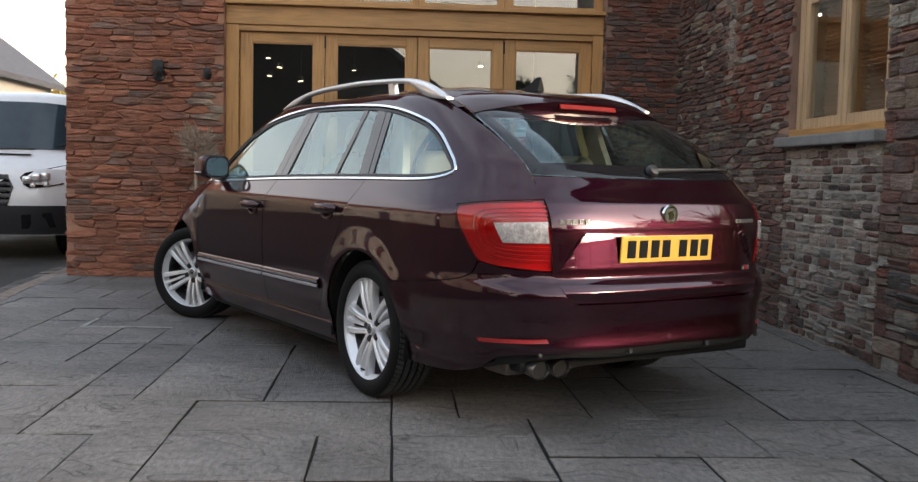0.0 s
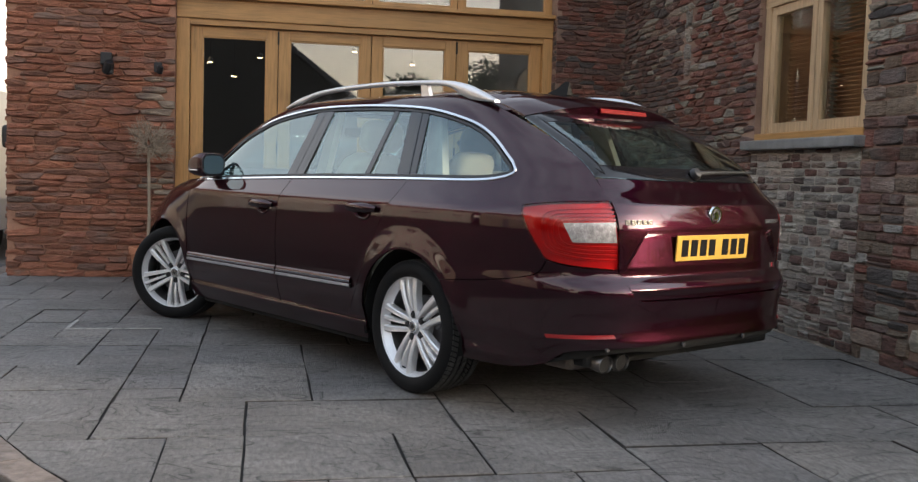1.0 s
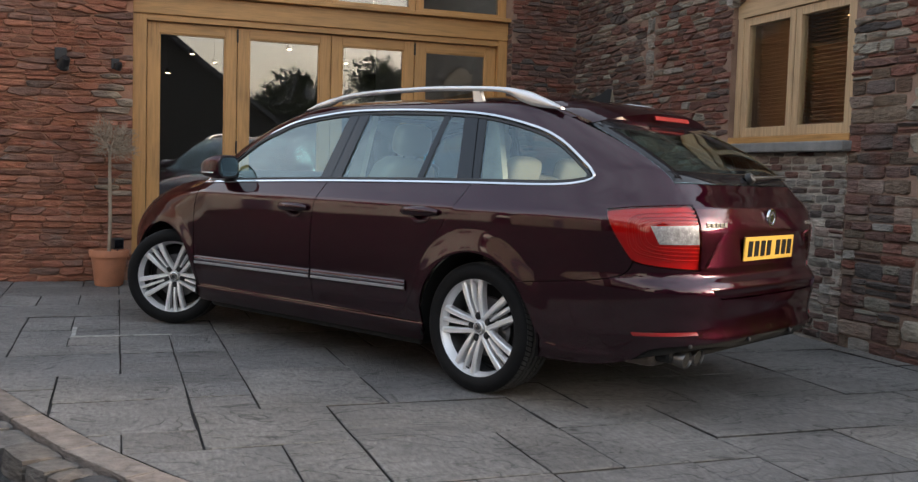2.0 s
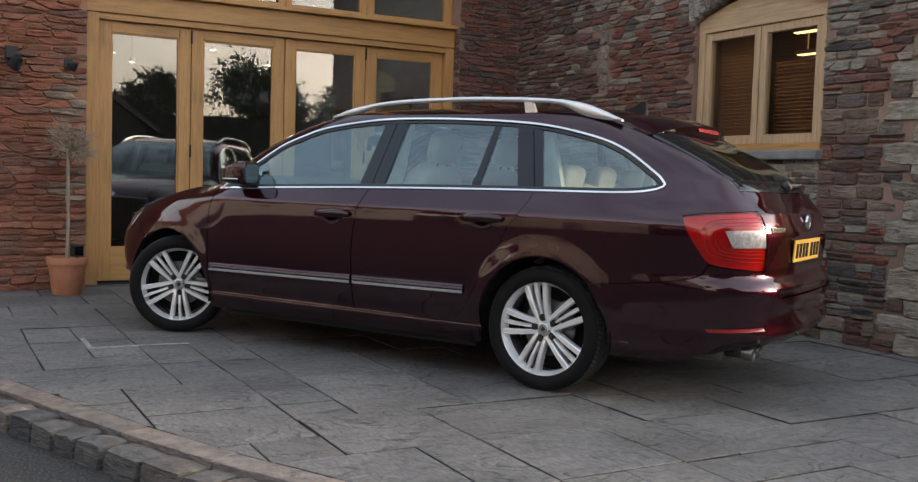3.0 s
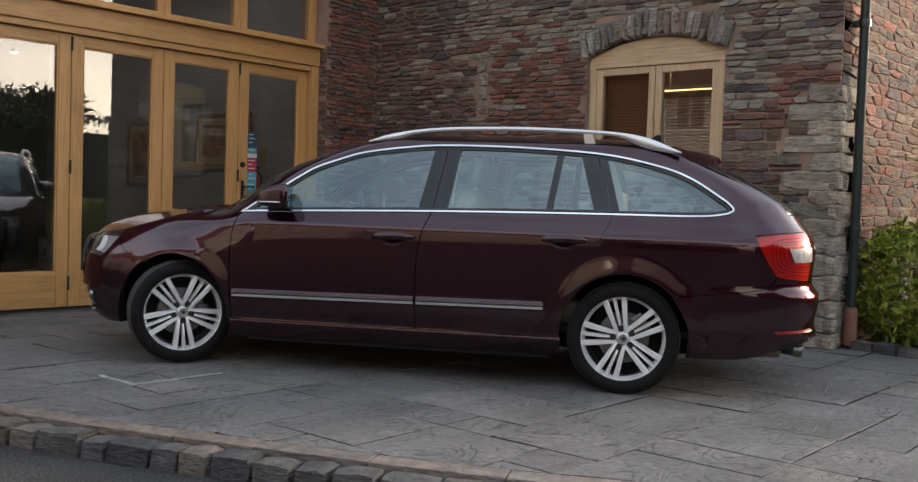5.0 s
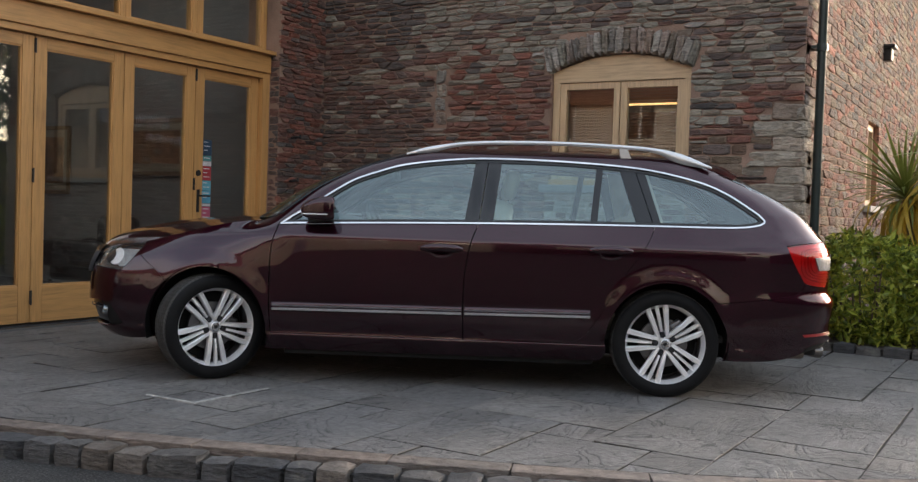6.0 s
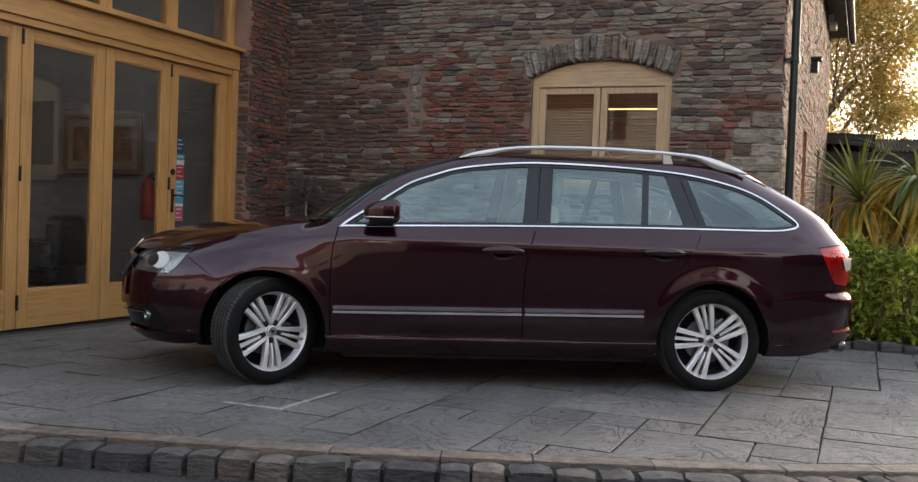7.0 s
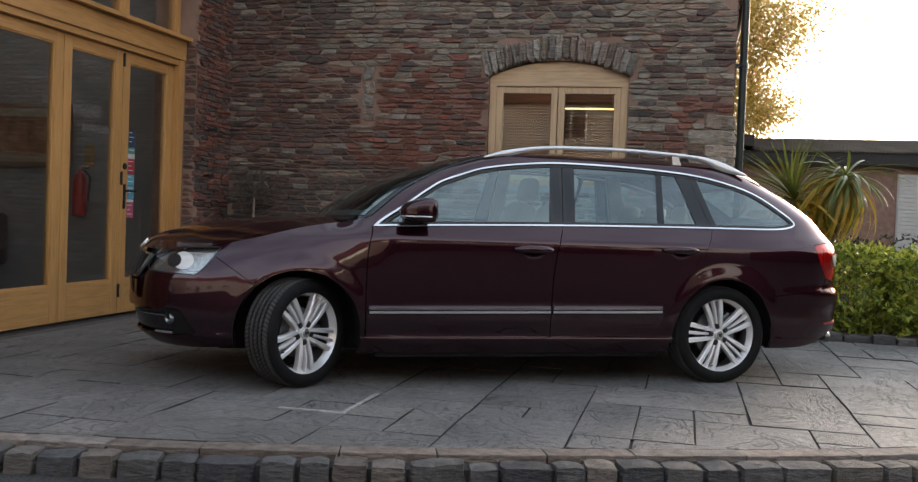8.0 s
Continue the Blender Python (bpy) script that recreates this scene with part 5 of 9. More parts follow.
DLO_LOW = [(2.33, 0.955), (1.72, 0.976), (1.14, 0.993), (0.6, 1.004), (0.07, 1.011), (-0.30, 1.014), (-0.46, 1.021), (-0.548, 1.036)]
DLO_TIP = [(-0.548, 1.036), (-0.582, 1.053), (-0.586, 1.072), (-0.56, 1.101)]
DLO_TOP = [(-0.56, 1.101), (-0.525, 1.128), (-0.35, 1.238), (-0.16, 1.308), (0.16, 1.370), (0.62, 1.399), (1.08, 1.404), (1.35, 1.386), (1.61, 1.348), (1.775, 1.297), (1.90, 1.25), (1.985, 1.2), (2.06, 1.15), (2.13, 1.10), (2.205, 1.05), (2.28, 0.998), (2.33, 0.955)]


def shrink(poly, d):
    t = np.roll(poly, -1, 0) - np.roll(poly, 1, 0)
    t /= np.linalg.norm(t, axis=1, keepdims=True) + 1e-12
    n = np.stack([-t[:, 1], t[:, 0]], 1)
    area = (poly[:, 0] * np.roll(poly[:, 1], -1) - np.roll(poly[:, 0], -1) * poly[:, 1]).sum()
    q = poly + n * d * (1 if area > 0 else -1)
    return q[inside(poly, q) & (gap_to(poly, q) > d * 0.9)]


def keep(poly, a, b):
    """The part of an outline to the left of the line from a to b."""
    a, b = np.array(a), np.array(b)
    d = b - a
    s = d[0] * (poly[:, 1] - a[1]) - d[1] * (poly[:, 0] - a[0])
    out = []
    for i in range(len(poly)):
        j = (i + 1) % len(poly)
        if s[i] >= 0:
            out.append(poly[i])
        if (s[i] >= 0) != (s[j] >= 0):
            out.append(poly[i] + (poly[j] - poly[i]) * s[i] / (s[i] - s[j]))
    return np.array(out)


def rounded(name, size, at, material, parent, label="", bevel=0.3, turn=(0, 0, 0), soft=60, shape=None, seg=4):
    """A soft block: a bevelled box, optionally reshaped by a function of its unit place."""
    bm = bmesh.new()
    bmesh.ops.create_cube(bm, size=1.0)
    bmesh.ops.subdivide_edges(bm, edges=bm.edges[:], cuts=seg, use_grid_fill=True)
    for v in bm.verts:
        q = v.co * 2
        p = 2 + (1 - bevel) * 10
        r = (abs(q.x) ** p + abs(q.y) ** p + abs(q.z) ** p) ** (1 / p)
        q = q / r * max(abs(q.x), abs(q.y), abs(q.z)) if r else q
        if shape:
            q = Vector(shape(*q))
        v.co = Vector((q.x * size[0] / 2, q.y * size[1] / 2, q.z * size[2] / 2))
    bmesh.ops.transform(bm, matrix=pose(*at, *turn), verts=bm.verts[:])
    return part(name, bm, material, parent, label, soft=soft)


def build_body(car):
    g = 0.0032
    b_line = [(1.137, 0.990), (1.178, 0.875), (1.207, 0.70), (1.212, 0.50), (1.206, 0.302)]
    f_line = [(2.333, 0.951), (2.362, 0.87), (2.376, 0.75), (2.378, 0.55), (2.370, 0.302)]
    r_line = [(0.083, 1.009), (0.125, 0.92), (0.235, 0.755), (0.33, 0.60), (0.42, 0.44), (0.505, 0.335), (0.61, 0.305)]

    def move(line, d):
        return [(x + d, z) for x, z in line]
    low = [p for p in DLO_LOW if p[0] > 1.2]
    front = path(move(b_line, g)[::-1], [(1.137 + g, 0.991)] + [(x, z - 0.001) for x, z in low[::-1][:-1]] + [(2.333 - g, 0.953)], move(f_line, -g), [(2.37 - g, 0.302), (1.206 + g, 0.302)])
    panels("front_door", skin, front, paint, car, spacing=0.028)
    low = [(x, z - 0.001) for x, z in DLO_LOW if 0.1 < x < 1.1]
    rear = path(move(r_line, g)[::-1], [(0.083 + g, 1.010)] + low[::-1] + [(1.137 - g, 0.991)], move(b_line, -g), [(1.206 - g, 0.302), (0.61, 0.305)])
    panels("rear_door", skin, rear, paint, car, spacing=0.028)
    fender = path(move(f_line, g)[::-1], [(2.333 + g, 0.953), (2.36, 0.963), (2.45, 0.974), (2.6, 0.963), (2.8, 0.923), (3.0, 0.868), (3.212, 0.818)], [(3.212, 0.818), (3.216, 0.803), (3.246, 0.752)], [(3.246, 0.752), (3.10, 0.655), (3.012, 0.588)], arch(AXLE, 0.302, 0.588)[::-1])
    panels("front_wing", skin, fender, paint, car, spacing=0.02)
    rocker = path([(2.397, 0.298), (2.392, 0.27), (2.41, 0.20)], [(2.41, 0.20), (0.385, 0.205)], [(0.385, 0.205), (0.353, 0.25)], [(0.353, 0.25), (0.356, 0.300)], [(0.356, 0.300), (0.62, 0.300), (2.397, 0.298)])
    panels("sill_panel", skin, rocker, paint, car)
    top = [(float(c_at("rear", 0.588, z)), z) for z in (0.955, 1.02, 1.10, 1.18, 1.26, 1.34, 1.40, 1.43)]
    pillar = [(float(c_at("screen", 0.925 * float(half_width(z)), z)), z) for z in (1.43, 1.38, 1.33, 1.28, 1.22, 1.15, 1.08, 1.02)]
    quarter = path(r_line, [(0.61, 0.305), (0.42, 0.305), (0.357, 0.30)], arch(0.0, 0.575, 0.30)[::-1], [(-0.262, 0.575), (-0.394, 0.586), (-0.655, 0.616), (-0.79, 0.648), (-0.832, 0.704)],
                   [(-0.832, 0.704), (-0.745, 0.83), (-0.70, 0.928)], [(-0.70, 0.928), (-0.85, 0.945), (top[0][0], 0.957)], top, [(top[-1][0], 1.43), (0.9, 1.43), (pillar[0][0], 1.43)], pillar, [(pillar[-1][0], 1.02), (2.43, 0.976), (2.338, 0.955)],
                   DLO_TOP[::-1], DLO_TIP[::-1], [p for p in DLO_LOW[::-1] if p[0] < 0.0] + [(0.083, 1.011)])
    panels("body_side", skin, quarter, paint, car, spacing=0.02)
    # bumpers
    cr = lambda y, z: (c_at("rear", y, z), z)
    rb = path([(-0.264, 0.571), (-0.394, 0.582), (-0.655, 0.612), (-0.795, 0.645), (-0.836, 0.700)], [(-0.836, 0.700), (-0.95, 0.681), cr(0.578, 0.668)], [cr(0.578, 0.668), cr(0.545, 0.58), cr(0.49, 0.543)], [cr(0.49, 0.543), cr(0.2, 0.54), (c_mid("rear", 0.54), 0.54)],
              [(c_mid("rear", 0.54), 0.54), (c_mid("rear", 0.45), 0.45), (c_mid("rear", 0.362), 0.362)], [(c_mid("rear", 0.362), 0.362), cr(0.4, 0.358), (-0.95, 0.335), (-0.82, 0.272), (-0.68, 0.238), (-0.55, 0.228), (-0.350, 0.228)], arch(0.0, 0.571, 0.235)[::-1][:0] + [(-0.350, 0.228), (-0.362, 0.325), (-0.345, 0.43), (-0.264, 0.571)])
    panels("rear_bumper", skin, rb, paint, car, sides="joined", spacing=0.022)
    df = path([(-0.82, 0.268), (-0.88, 0.298), (-0.95, 0.330), cr(0.4, 0.353), (c_mid("rear", 0.357), 0.357)], [(c_mid("rear", 0.357), 0.357), (c_mid("rear", 0.335), 0.335), (c_mid("rear", 0.312), 0.312)], [(c_mid("rear", 0.312), 0.312), cr(0.35, 0.312), cr(0.5, 0.322), cr(0.68, 0.298), (-0.82, 0.262)])
    panels("rear_valance", skin, df, under, car, "black plastic valance", offset=-0.014, thick=0.05, sides="joined")
    panels("reflector", skin, path([(-0.83, 0.398), (-1.12, 0.408)], [(-1.12, 0.408), (-1.13, 0.392)], [(-1.13, 0.392), (-0.84, 0.384)], [(-0.84, 0.384), (-0.83, 0.398)]), plain("reflector_red", (0.24, 0.012, 0.013), 0.35, 0.0, var=0.1), car, "red bumper reflector", offset=0.003, thick=0.004)
    cn = lambda y, z: (c_at("nose", y, z), z)
    head_low = [(3.262, 0.735), (3.30, 0.685), (3.36, 0.637), (3.44, 0.639), (3.66, 0.645), cn(0.50, 0.652)]
    nb = path([(3.015, 0.584), (3.10, 0.651), (3.248, 0.748)], [(3.248, 0.748), (3.262, 0.735)], head_low, [cn(0.50, 0.652), cn(0.43, 0.60), cn(0.40, 0.585), (c_mid("nose", 0.58), 0.58)], [(c_mid("nose", 0.58), 0.58), (c_mid("nose", 0.43), 0.43)],
              [(c_mid("nose", 0.43), 0.43), cn(0.4, 0.43), cn(0.6, 0.438), (3.45, 0.43)], [(3.45, 0.43), (3.345, 0.305)], [(3.345, 0.305), cn(0.6, 0.275), (c_mid("nose", 0.275), 0.275)], [(c_mid("nose", 0.275), 0.275), (c_mid("nose", 0.2), 0.20)], [(c_mid("nose", 0.2), 0.2), cn(0.5, 0.205), (3.3, 0.21), (3.112, 0.235)], [(3.112, 0.235), (3.123, 0.325), (3.098, 0.46), (3.015, 0.584)])
    panels("front_bumper", skin, nb, paint, car, sides="joined", spacing=0.022)
    intake = path([(c_mid("nose", 0.415), 0.415), cn(0.4, 0.425), cn(0.6, 0.433), (3.452, 0.425)], [(3.452, 0.425), (3.352, 0.308)], [(3.352, 0.308), cn(0.6, 0.28), (c_mid("nose", 0.28), 0.28)], [(c_mid("nose", 0.28), 0.28), (c_mid("nose", 0.415), 0.415)])
    panels("air_intake", skin, intake, black_gloss, car, "black lower air intake", offset=-0.025, sides="joined")
    for y in (0.60, -0.60):
        p = nose_skin(np.array([y]), np.array([0.375]))[0]
        bm = bmesh.new()
        turned(bm, [(0.0, -0.02), (0.018, -0.014), (0.028, 0.0), (0.031, 0.004), (0.034, 0.0), (0.034, -0.02)], 24, pose(p[0] - 0.022, p[1], p[2], 0, 90, math.copysign(25, y)))
        part("fog_lamp", bm, lamp_bowl, car, "round clear fog lamp", soft=40)
    ribbons("fog_trim", skin, np.array(path([cn(0.60, 0.385), (c_at("nose", 0.3, 0.385), 0.385)])), 0.006, chrome, car, "thin chrome trim", closed=False, offset=-0.012, thick=0.01)
    # headlights
    lamp_black = plain("lamp_black", (0.010, 0.010, 0.011), 0.6)
    hl = path([(3.218, 0.800), (3.34, 0.796), (3.52, 0.783), cn(0.53, 0.752)], [cn(0.53, 0.752), cn(0.47, 0.70), cn(0.50, 0.656)], [cn(0.50, 0.656), (3.66, 0.649), (3.44, 0.643), (3.362, 0.641)], [(3.362, 0.641), (3.303, 0.688), (3.252, 0.752), (3.218, 0.800)])
    for ob in panels("headlight", skin, hl, lamp_bowl, car, "clear headlight with chrome reflectors", offset=-0.020, thick=0.03):
        s = 1 if ob.data.vertices[0].co.y > 0 else -1
        lens = cut(skin, hl, -0.001, 0.012, 0.03)
        part("lens", skin_mesh("lens", [lens if s > 0 else mirrored(lens)], clear_lens), None, ob, "clear lens").visible_shadow = False
        k = np.linspace(0, 2 * math.pi, 29)[:-1]
        for name, mat, c, z, rc, rz, off in (("reflector", lamp_shell, 3.458, 0.724, 0.074, 0.052, -0.0165), ("reflector_bowl", lamp_black, 3.518, 0.722, 0.050, 0.040, -0.0135)):
            d = cut(skin, np.stack([c + rc * np.cos(k), z + rz * np.sin(k)], 1), off, 0.004, 0.03)
            part(name, skin_mesh(name, [d if s > 0 else mirrored(d)], mat), None, ob)
        strip = cut(skin, path([(3.26, 0.775), (3.42, 0.775)], [(3.42, 0.775), (3.46, 0.70), (3.40, 0.662)], [(3.40, 0.662), (3.33, 0.68), (3.26, 0.775)]), -0.018, 0.01, 0.03)
        part("indicator", skin_mesh("indicator", [strip if s > 0 else mirrored(strip)], plain("indicator_cells", (0.42, 0.45, 0.45), 0.3, 0.5, var=0.25, scale=50)), None, ob)
    ribbons("headlight_edge", skin, hl, 0.006, lamp_black, car, "black edge of the headlight", offset=0.001, thick=0.01)
    # grille
    gr = path([(-0.40, 0.60), (0.40, 0.60)], [(0.40, 0.60), (0.455, 0.68), (0.47, 0.745)], [(0.47, 0.745), (0.2, 0.768), (-0.2, 0.768), (-0.47, 0.745)], [(-0.47, 0.745), (-0.455, 0.68), (-0.40, 0.60)])
    grille = panels("grille", nose_skin, gr, black_gloss, car, "black grille with upright chrome slats", offset=-0.02, sides="one")[0]
    ribbons("grille_surround", nose_skin, gr, 0.014, plain("dark_chrome", (0.30, 0.30, 0.31), 0.2, 1.0), grille, sides="one", offset=0.006, thick=0.02)
    for k in range(17):
        y = -0.39 + 0.78 * k / 16
        ribbons("slat", nose_skin, path([(y, 0.612), (y, 0.752)]), 0.010, black_metal, grille, sides="one", closed=False, offset=0.002, thick=0.018)
    # bonnet
    us, ts = np.linspace(0, 1, 26), np.linspace(-1, 1, 33)
    cs = 2.42 + (3.52 - 2.42) * us
    edge = skin(cs, belt(cs) - 0.004)
    xc = 2.46 + (3.665 - 2.46) * us
    zc = curve((2.4, 1.018), (2.7, 1.0), (3.1, 0.96), (3.4, 0.904), (3.55, 0.858), (3.63, 0.812), (3.67, 0.768))(xc)
    V = np.zeros((26, 33, 3))
    for j, t in enumerate(ts):
        k = abs(t) ** 2.4
        V[:, j, 0] = xc + (edge[:, 0] - xc) * k
        V[:, j, 1] = edge[:, 1] * t
        V[:, j, 2] = zc + (edge[:, 2] - zc) * abs(t) ** 2.0 + 0.004 * np.exp(-((abs(t) - 0.62) / 0.10) ** 2)
    bm = bmesh.new()
    vs = [[bm.verts.new(V[i, j]) for j in range(33)] for i in range(26)]
    for i in range(25):
        for j in range(32):
            bm.faces.new((vs[i][j], vs[i + 1][j], vs[i + 1][j + 1], vs[i][j + 1]))
    bonnet = part("bonnet", bm, paint, car, soft=80)
    bm = bmesh.new()
    turned(bm, [(0.0, 0.006), (0.03, 0.005), (0.036, 0.008), (0.042, 0.004), (0.042, -0.004)], 24, pose(3.655, 0, 0.790, 0, 50, 0))
    part("badge", bm, chrome, bonnet, "round chrome badge", soft=40)
    # roof: a dome on the highest level of the sides
    ring = [tail_skin(np.array([y]), np.array([1.43]))[0] for y in np.linspace(0, 0.588, 8)]
    ring += [skin(np.array([c]), np.array([1.43]))[0] for c in np.linspace(top[-1][0], pillar[0][0], 34)]
    ring += [pane_skin(np.array([y]), np.array([1.43]))[0] for y in np.linspace(0.925 * float(half_width(1.43)), 0, 8)]
    ring = ring + [r * np.array([1, -1, 1]) for r in ring[-2:0:-1]]
    bm, rows = bmesh.new(), []
    for rho in (1.0, 0.97, 0.92, 0.84, 0.72, 0.55, 0.35, 0.15):
        rows.append([bm.verts.new((0.5 + (r[0] - 0.5) * rho, r[1] * rho, 1.43 + 0.060 * (1 - rho**3.2))) for r in ring])
    for a, b in zip(rows, rows[1:]):
        for i in range(len(ring)):
            j = (i + 1) % len(ring)
            bm.faces.new((a[i], a[j], b[j], b[i]))
    bm.faces.new(rows[-1])
    bmesh.ops.recalc_face_normals(bm, faces=bm.faces[:])
    roof = part("roof", bm, paint, car, soft=80)
    # dark shell under the panels, floor and arches
    shell = path([(2.36, 0.95), (1.1, 0.985), (0.0, 1.0), (-0.55, 1.0), cr(0.60, 0.99)], [cr(0.60, 0.99), cr(0.60, 0.62), cr(0.62, 0.42), (-0.55, 0.25), (-0.39, 0.25)], [(p[0] * 1.06, 0.325 + (p[1] - 0.325) * 1.06) for p in arch(0, 0.25, 0.25)], [(0.4, 0.21), (2.36, 0.21)], [(AXLE + (p[0] - AXLE) * 1.06, 0.325 + (p[1] - 0.325) * 1.06) for p in arch(AXLE, 0.25, 0.25)],
                 [(3.16, 0.25), (3.5, 0.25), cn(0.6, 0.30)], [cn(0.6, 0.30), cn(0.55, 0.62)], [cn(0.55, 0.62), (3.3, 0.74), (3.0, 0.80), (2.7, 0.87), (2.36, 0.95)])
    panels("inner_shell", skin, shell, under, car, offset=-0.022, thick=0)
    for cx in (0.0, AXLE):
        for s in (1, -1):
            bm, rim_ = bmesh.new(), []
            for y in (0.86, 0.80, 0.52):
                rim_.append([bm.verts.new((cx + (ARCH_R + 0.012) * math.cos(a), y * s, 0.325 + (ARCH_R + 0.012) * math.sin(a))) for a in (radians(-14 + 208 * k / 24) for k in range(25))])
            for a, b in zip(rim_, rim_[1:]):
                for i in range(24):
                    bm.faces.new((a[i], a[i + 1], b[i + 1], b[i]))
            bm.faces.new(rim_[-1])
            part("wheel_arch_liner", bm, under, car, soft=50)
    part("underbody", boxes((-0.95, -0.42, -0.66, 0.66, 0.26, 0.40), (-0.42, 0.42, -0.5, 0.5, 0.2, 0.40), (0.42, 2.3, -0.80, 0.80, 0.17, 0.32), (2.3, 3.2, -0.5, 0.5, 0.18, 0.6), (3.2, 3.34, -0.52, 0.52, 0.20, 0.6), bevel=0.02), under, car)
    part("bulkhead", boxes((2.30, 2.36, -0.78, 0.78, 0.32, 0.93)), under, car)
    part("boot_floor", boxes((-0.5, 0.4, -0.5, 0.5, 0.42, 0.6)), under, car)
    return bonnet


def build_glass(car):
    outer = path(DLO_LOW[::-1], DLO_TOP[::-1][:1] + DLO_TOP[::-1][1:], DLO_TIP[::-1])
    outer = path(DLO_LOW, DLO_TIP, DLO_TOP)
    ccw = outer[::-1] if (outer[:, 0] * np.roll(outer[:, 1], -1) - np.roll(outer[:, 0], -1) * outer[:, 1]).sum() < 0 else outer
    ribbons("window_trim", skin, ccw, 0.013, chrome, car, "bright chrome window surround", offset=0.006)
    inner = shrink(ccw, 0.0165)
    ribbons("window_seal", skin, inner, 0.014, dark_plastic, car, "black rubber seal", offset=-0.001, thick=0.012)
    lite = shrink(ccw, 0.026)
    cuts = {"front_window": [((1.160, 1.39), (1.222, 0.98))], "rear_window": [((1.055, 0.98), (1.006, 1.40)), ((0.418, 1.40), (0.47, 0.99))], "quarter_light": [((0.434, 0.99), (0.384, 1.40)), ((0.294, 1.40), (0.178, 1.0))], "side_window": [((0.040, 1.0), (0.152, 1.40))]}
    for name, lines in cuts.items():
        poly = lite
        for a, b in lines:
            poly = keep(poly, a, b)
        for ob in panels(name, skin, poly, rear_glass if name == "side_window" else car_glass, car, "tinted glass", offset=-0.008, thick=0.003):
            ob.visible_shadow = False
    bars = [("door_pillar", [((1.222 + 0.003, 0.98), (1.160 + 0.003, 1.40)), ((1.088, 1.40), (1.139, 0.98))], -0.003), ("door_pillar", [((1.134, 0.98), (1.083, 1.40)), ((1.003, 1.40), (1.052, 0.98))], -0.003),
            ("window_bar", [((0.473, 0.99), (0.421, 1.40)), ((0.381, 1.40), (0.431, 0.99))], -0.004), ("door_pillar", [((0.181, 1.0), (0.297, 1.40)), ((0.207, 1.40), (0.085, 1.0))], -0.003), ("side_pillar", [((0.080, 1.0), (0.202, 1.40)), ((0.149, 1.40), (0.037, 1.0))], -0.004)]
    for name, lines, off in bars:
        poly = inner
        for a, b in lines:
            poly = keep(poly, a, b)
        panels(name, skin, poly, black_gloss, car, "gloss black pillar trim", offset=off, thick=0.02)
    # windscreen
    zs = [1.0, 1.1, 1.2, 1.3, 1.38, 1.425]
    right = [(0.915 * float(half_width(z)), z) for z in zs]
    ws = path(right, [(right[-1][0], 1.425), (0.3, 1.431), (-0.3, 1.431), (-right[-1][0], 1.425)], [(-y, z) for y, z in right[::-1]], [(-right[0][0], 1.0), (-0.3, 0.985), (0.3, 0.985), (right[0][0], 1.0)])
    ob = panels("windscreen", pane_skin, ws, car_glass, car, "clear windscreen", sides="one", thick=0.004)[0]
    ob.visible_shadow = False
    ribbons("screen_seal", pane_skin, ws, 0.025, black_gloss, ob, sides="one", offset=0.001)
    part("scuttle", boxes((2.36, 2.54, -0.70, 0.70, 0.93, 0.972), bevel=0.01), dark_plastic, car)
    # rear window
    rw = path([(-0.585, 1.052), (-0.3, 1.047), (0.3, 1.047), (0.585, 1.052)], [(0.585, 1.052), (0.583, 1.2), (0.565, 1.345)], [(0.565, 1.345), (0, 1.36), (-0.565, 1.345)], [(-0.565, 1.345), (-0.583, 1.2), (-0.585, 1.052)])
    ob = panels("rear_screen", tail_skin, rw, rear_glass, car, "dark tinted rear screen", sides="one", thick=0.004, offset=-0.003)[0]
    ob.visible_shadow = False
    ribbons("screen_border", tail_skin, rw, 0.055, black_gloss, ob, sides="one", offset=-0.001, thick=0.004)


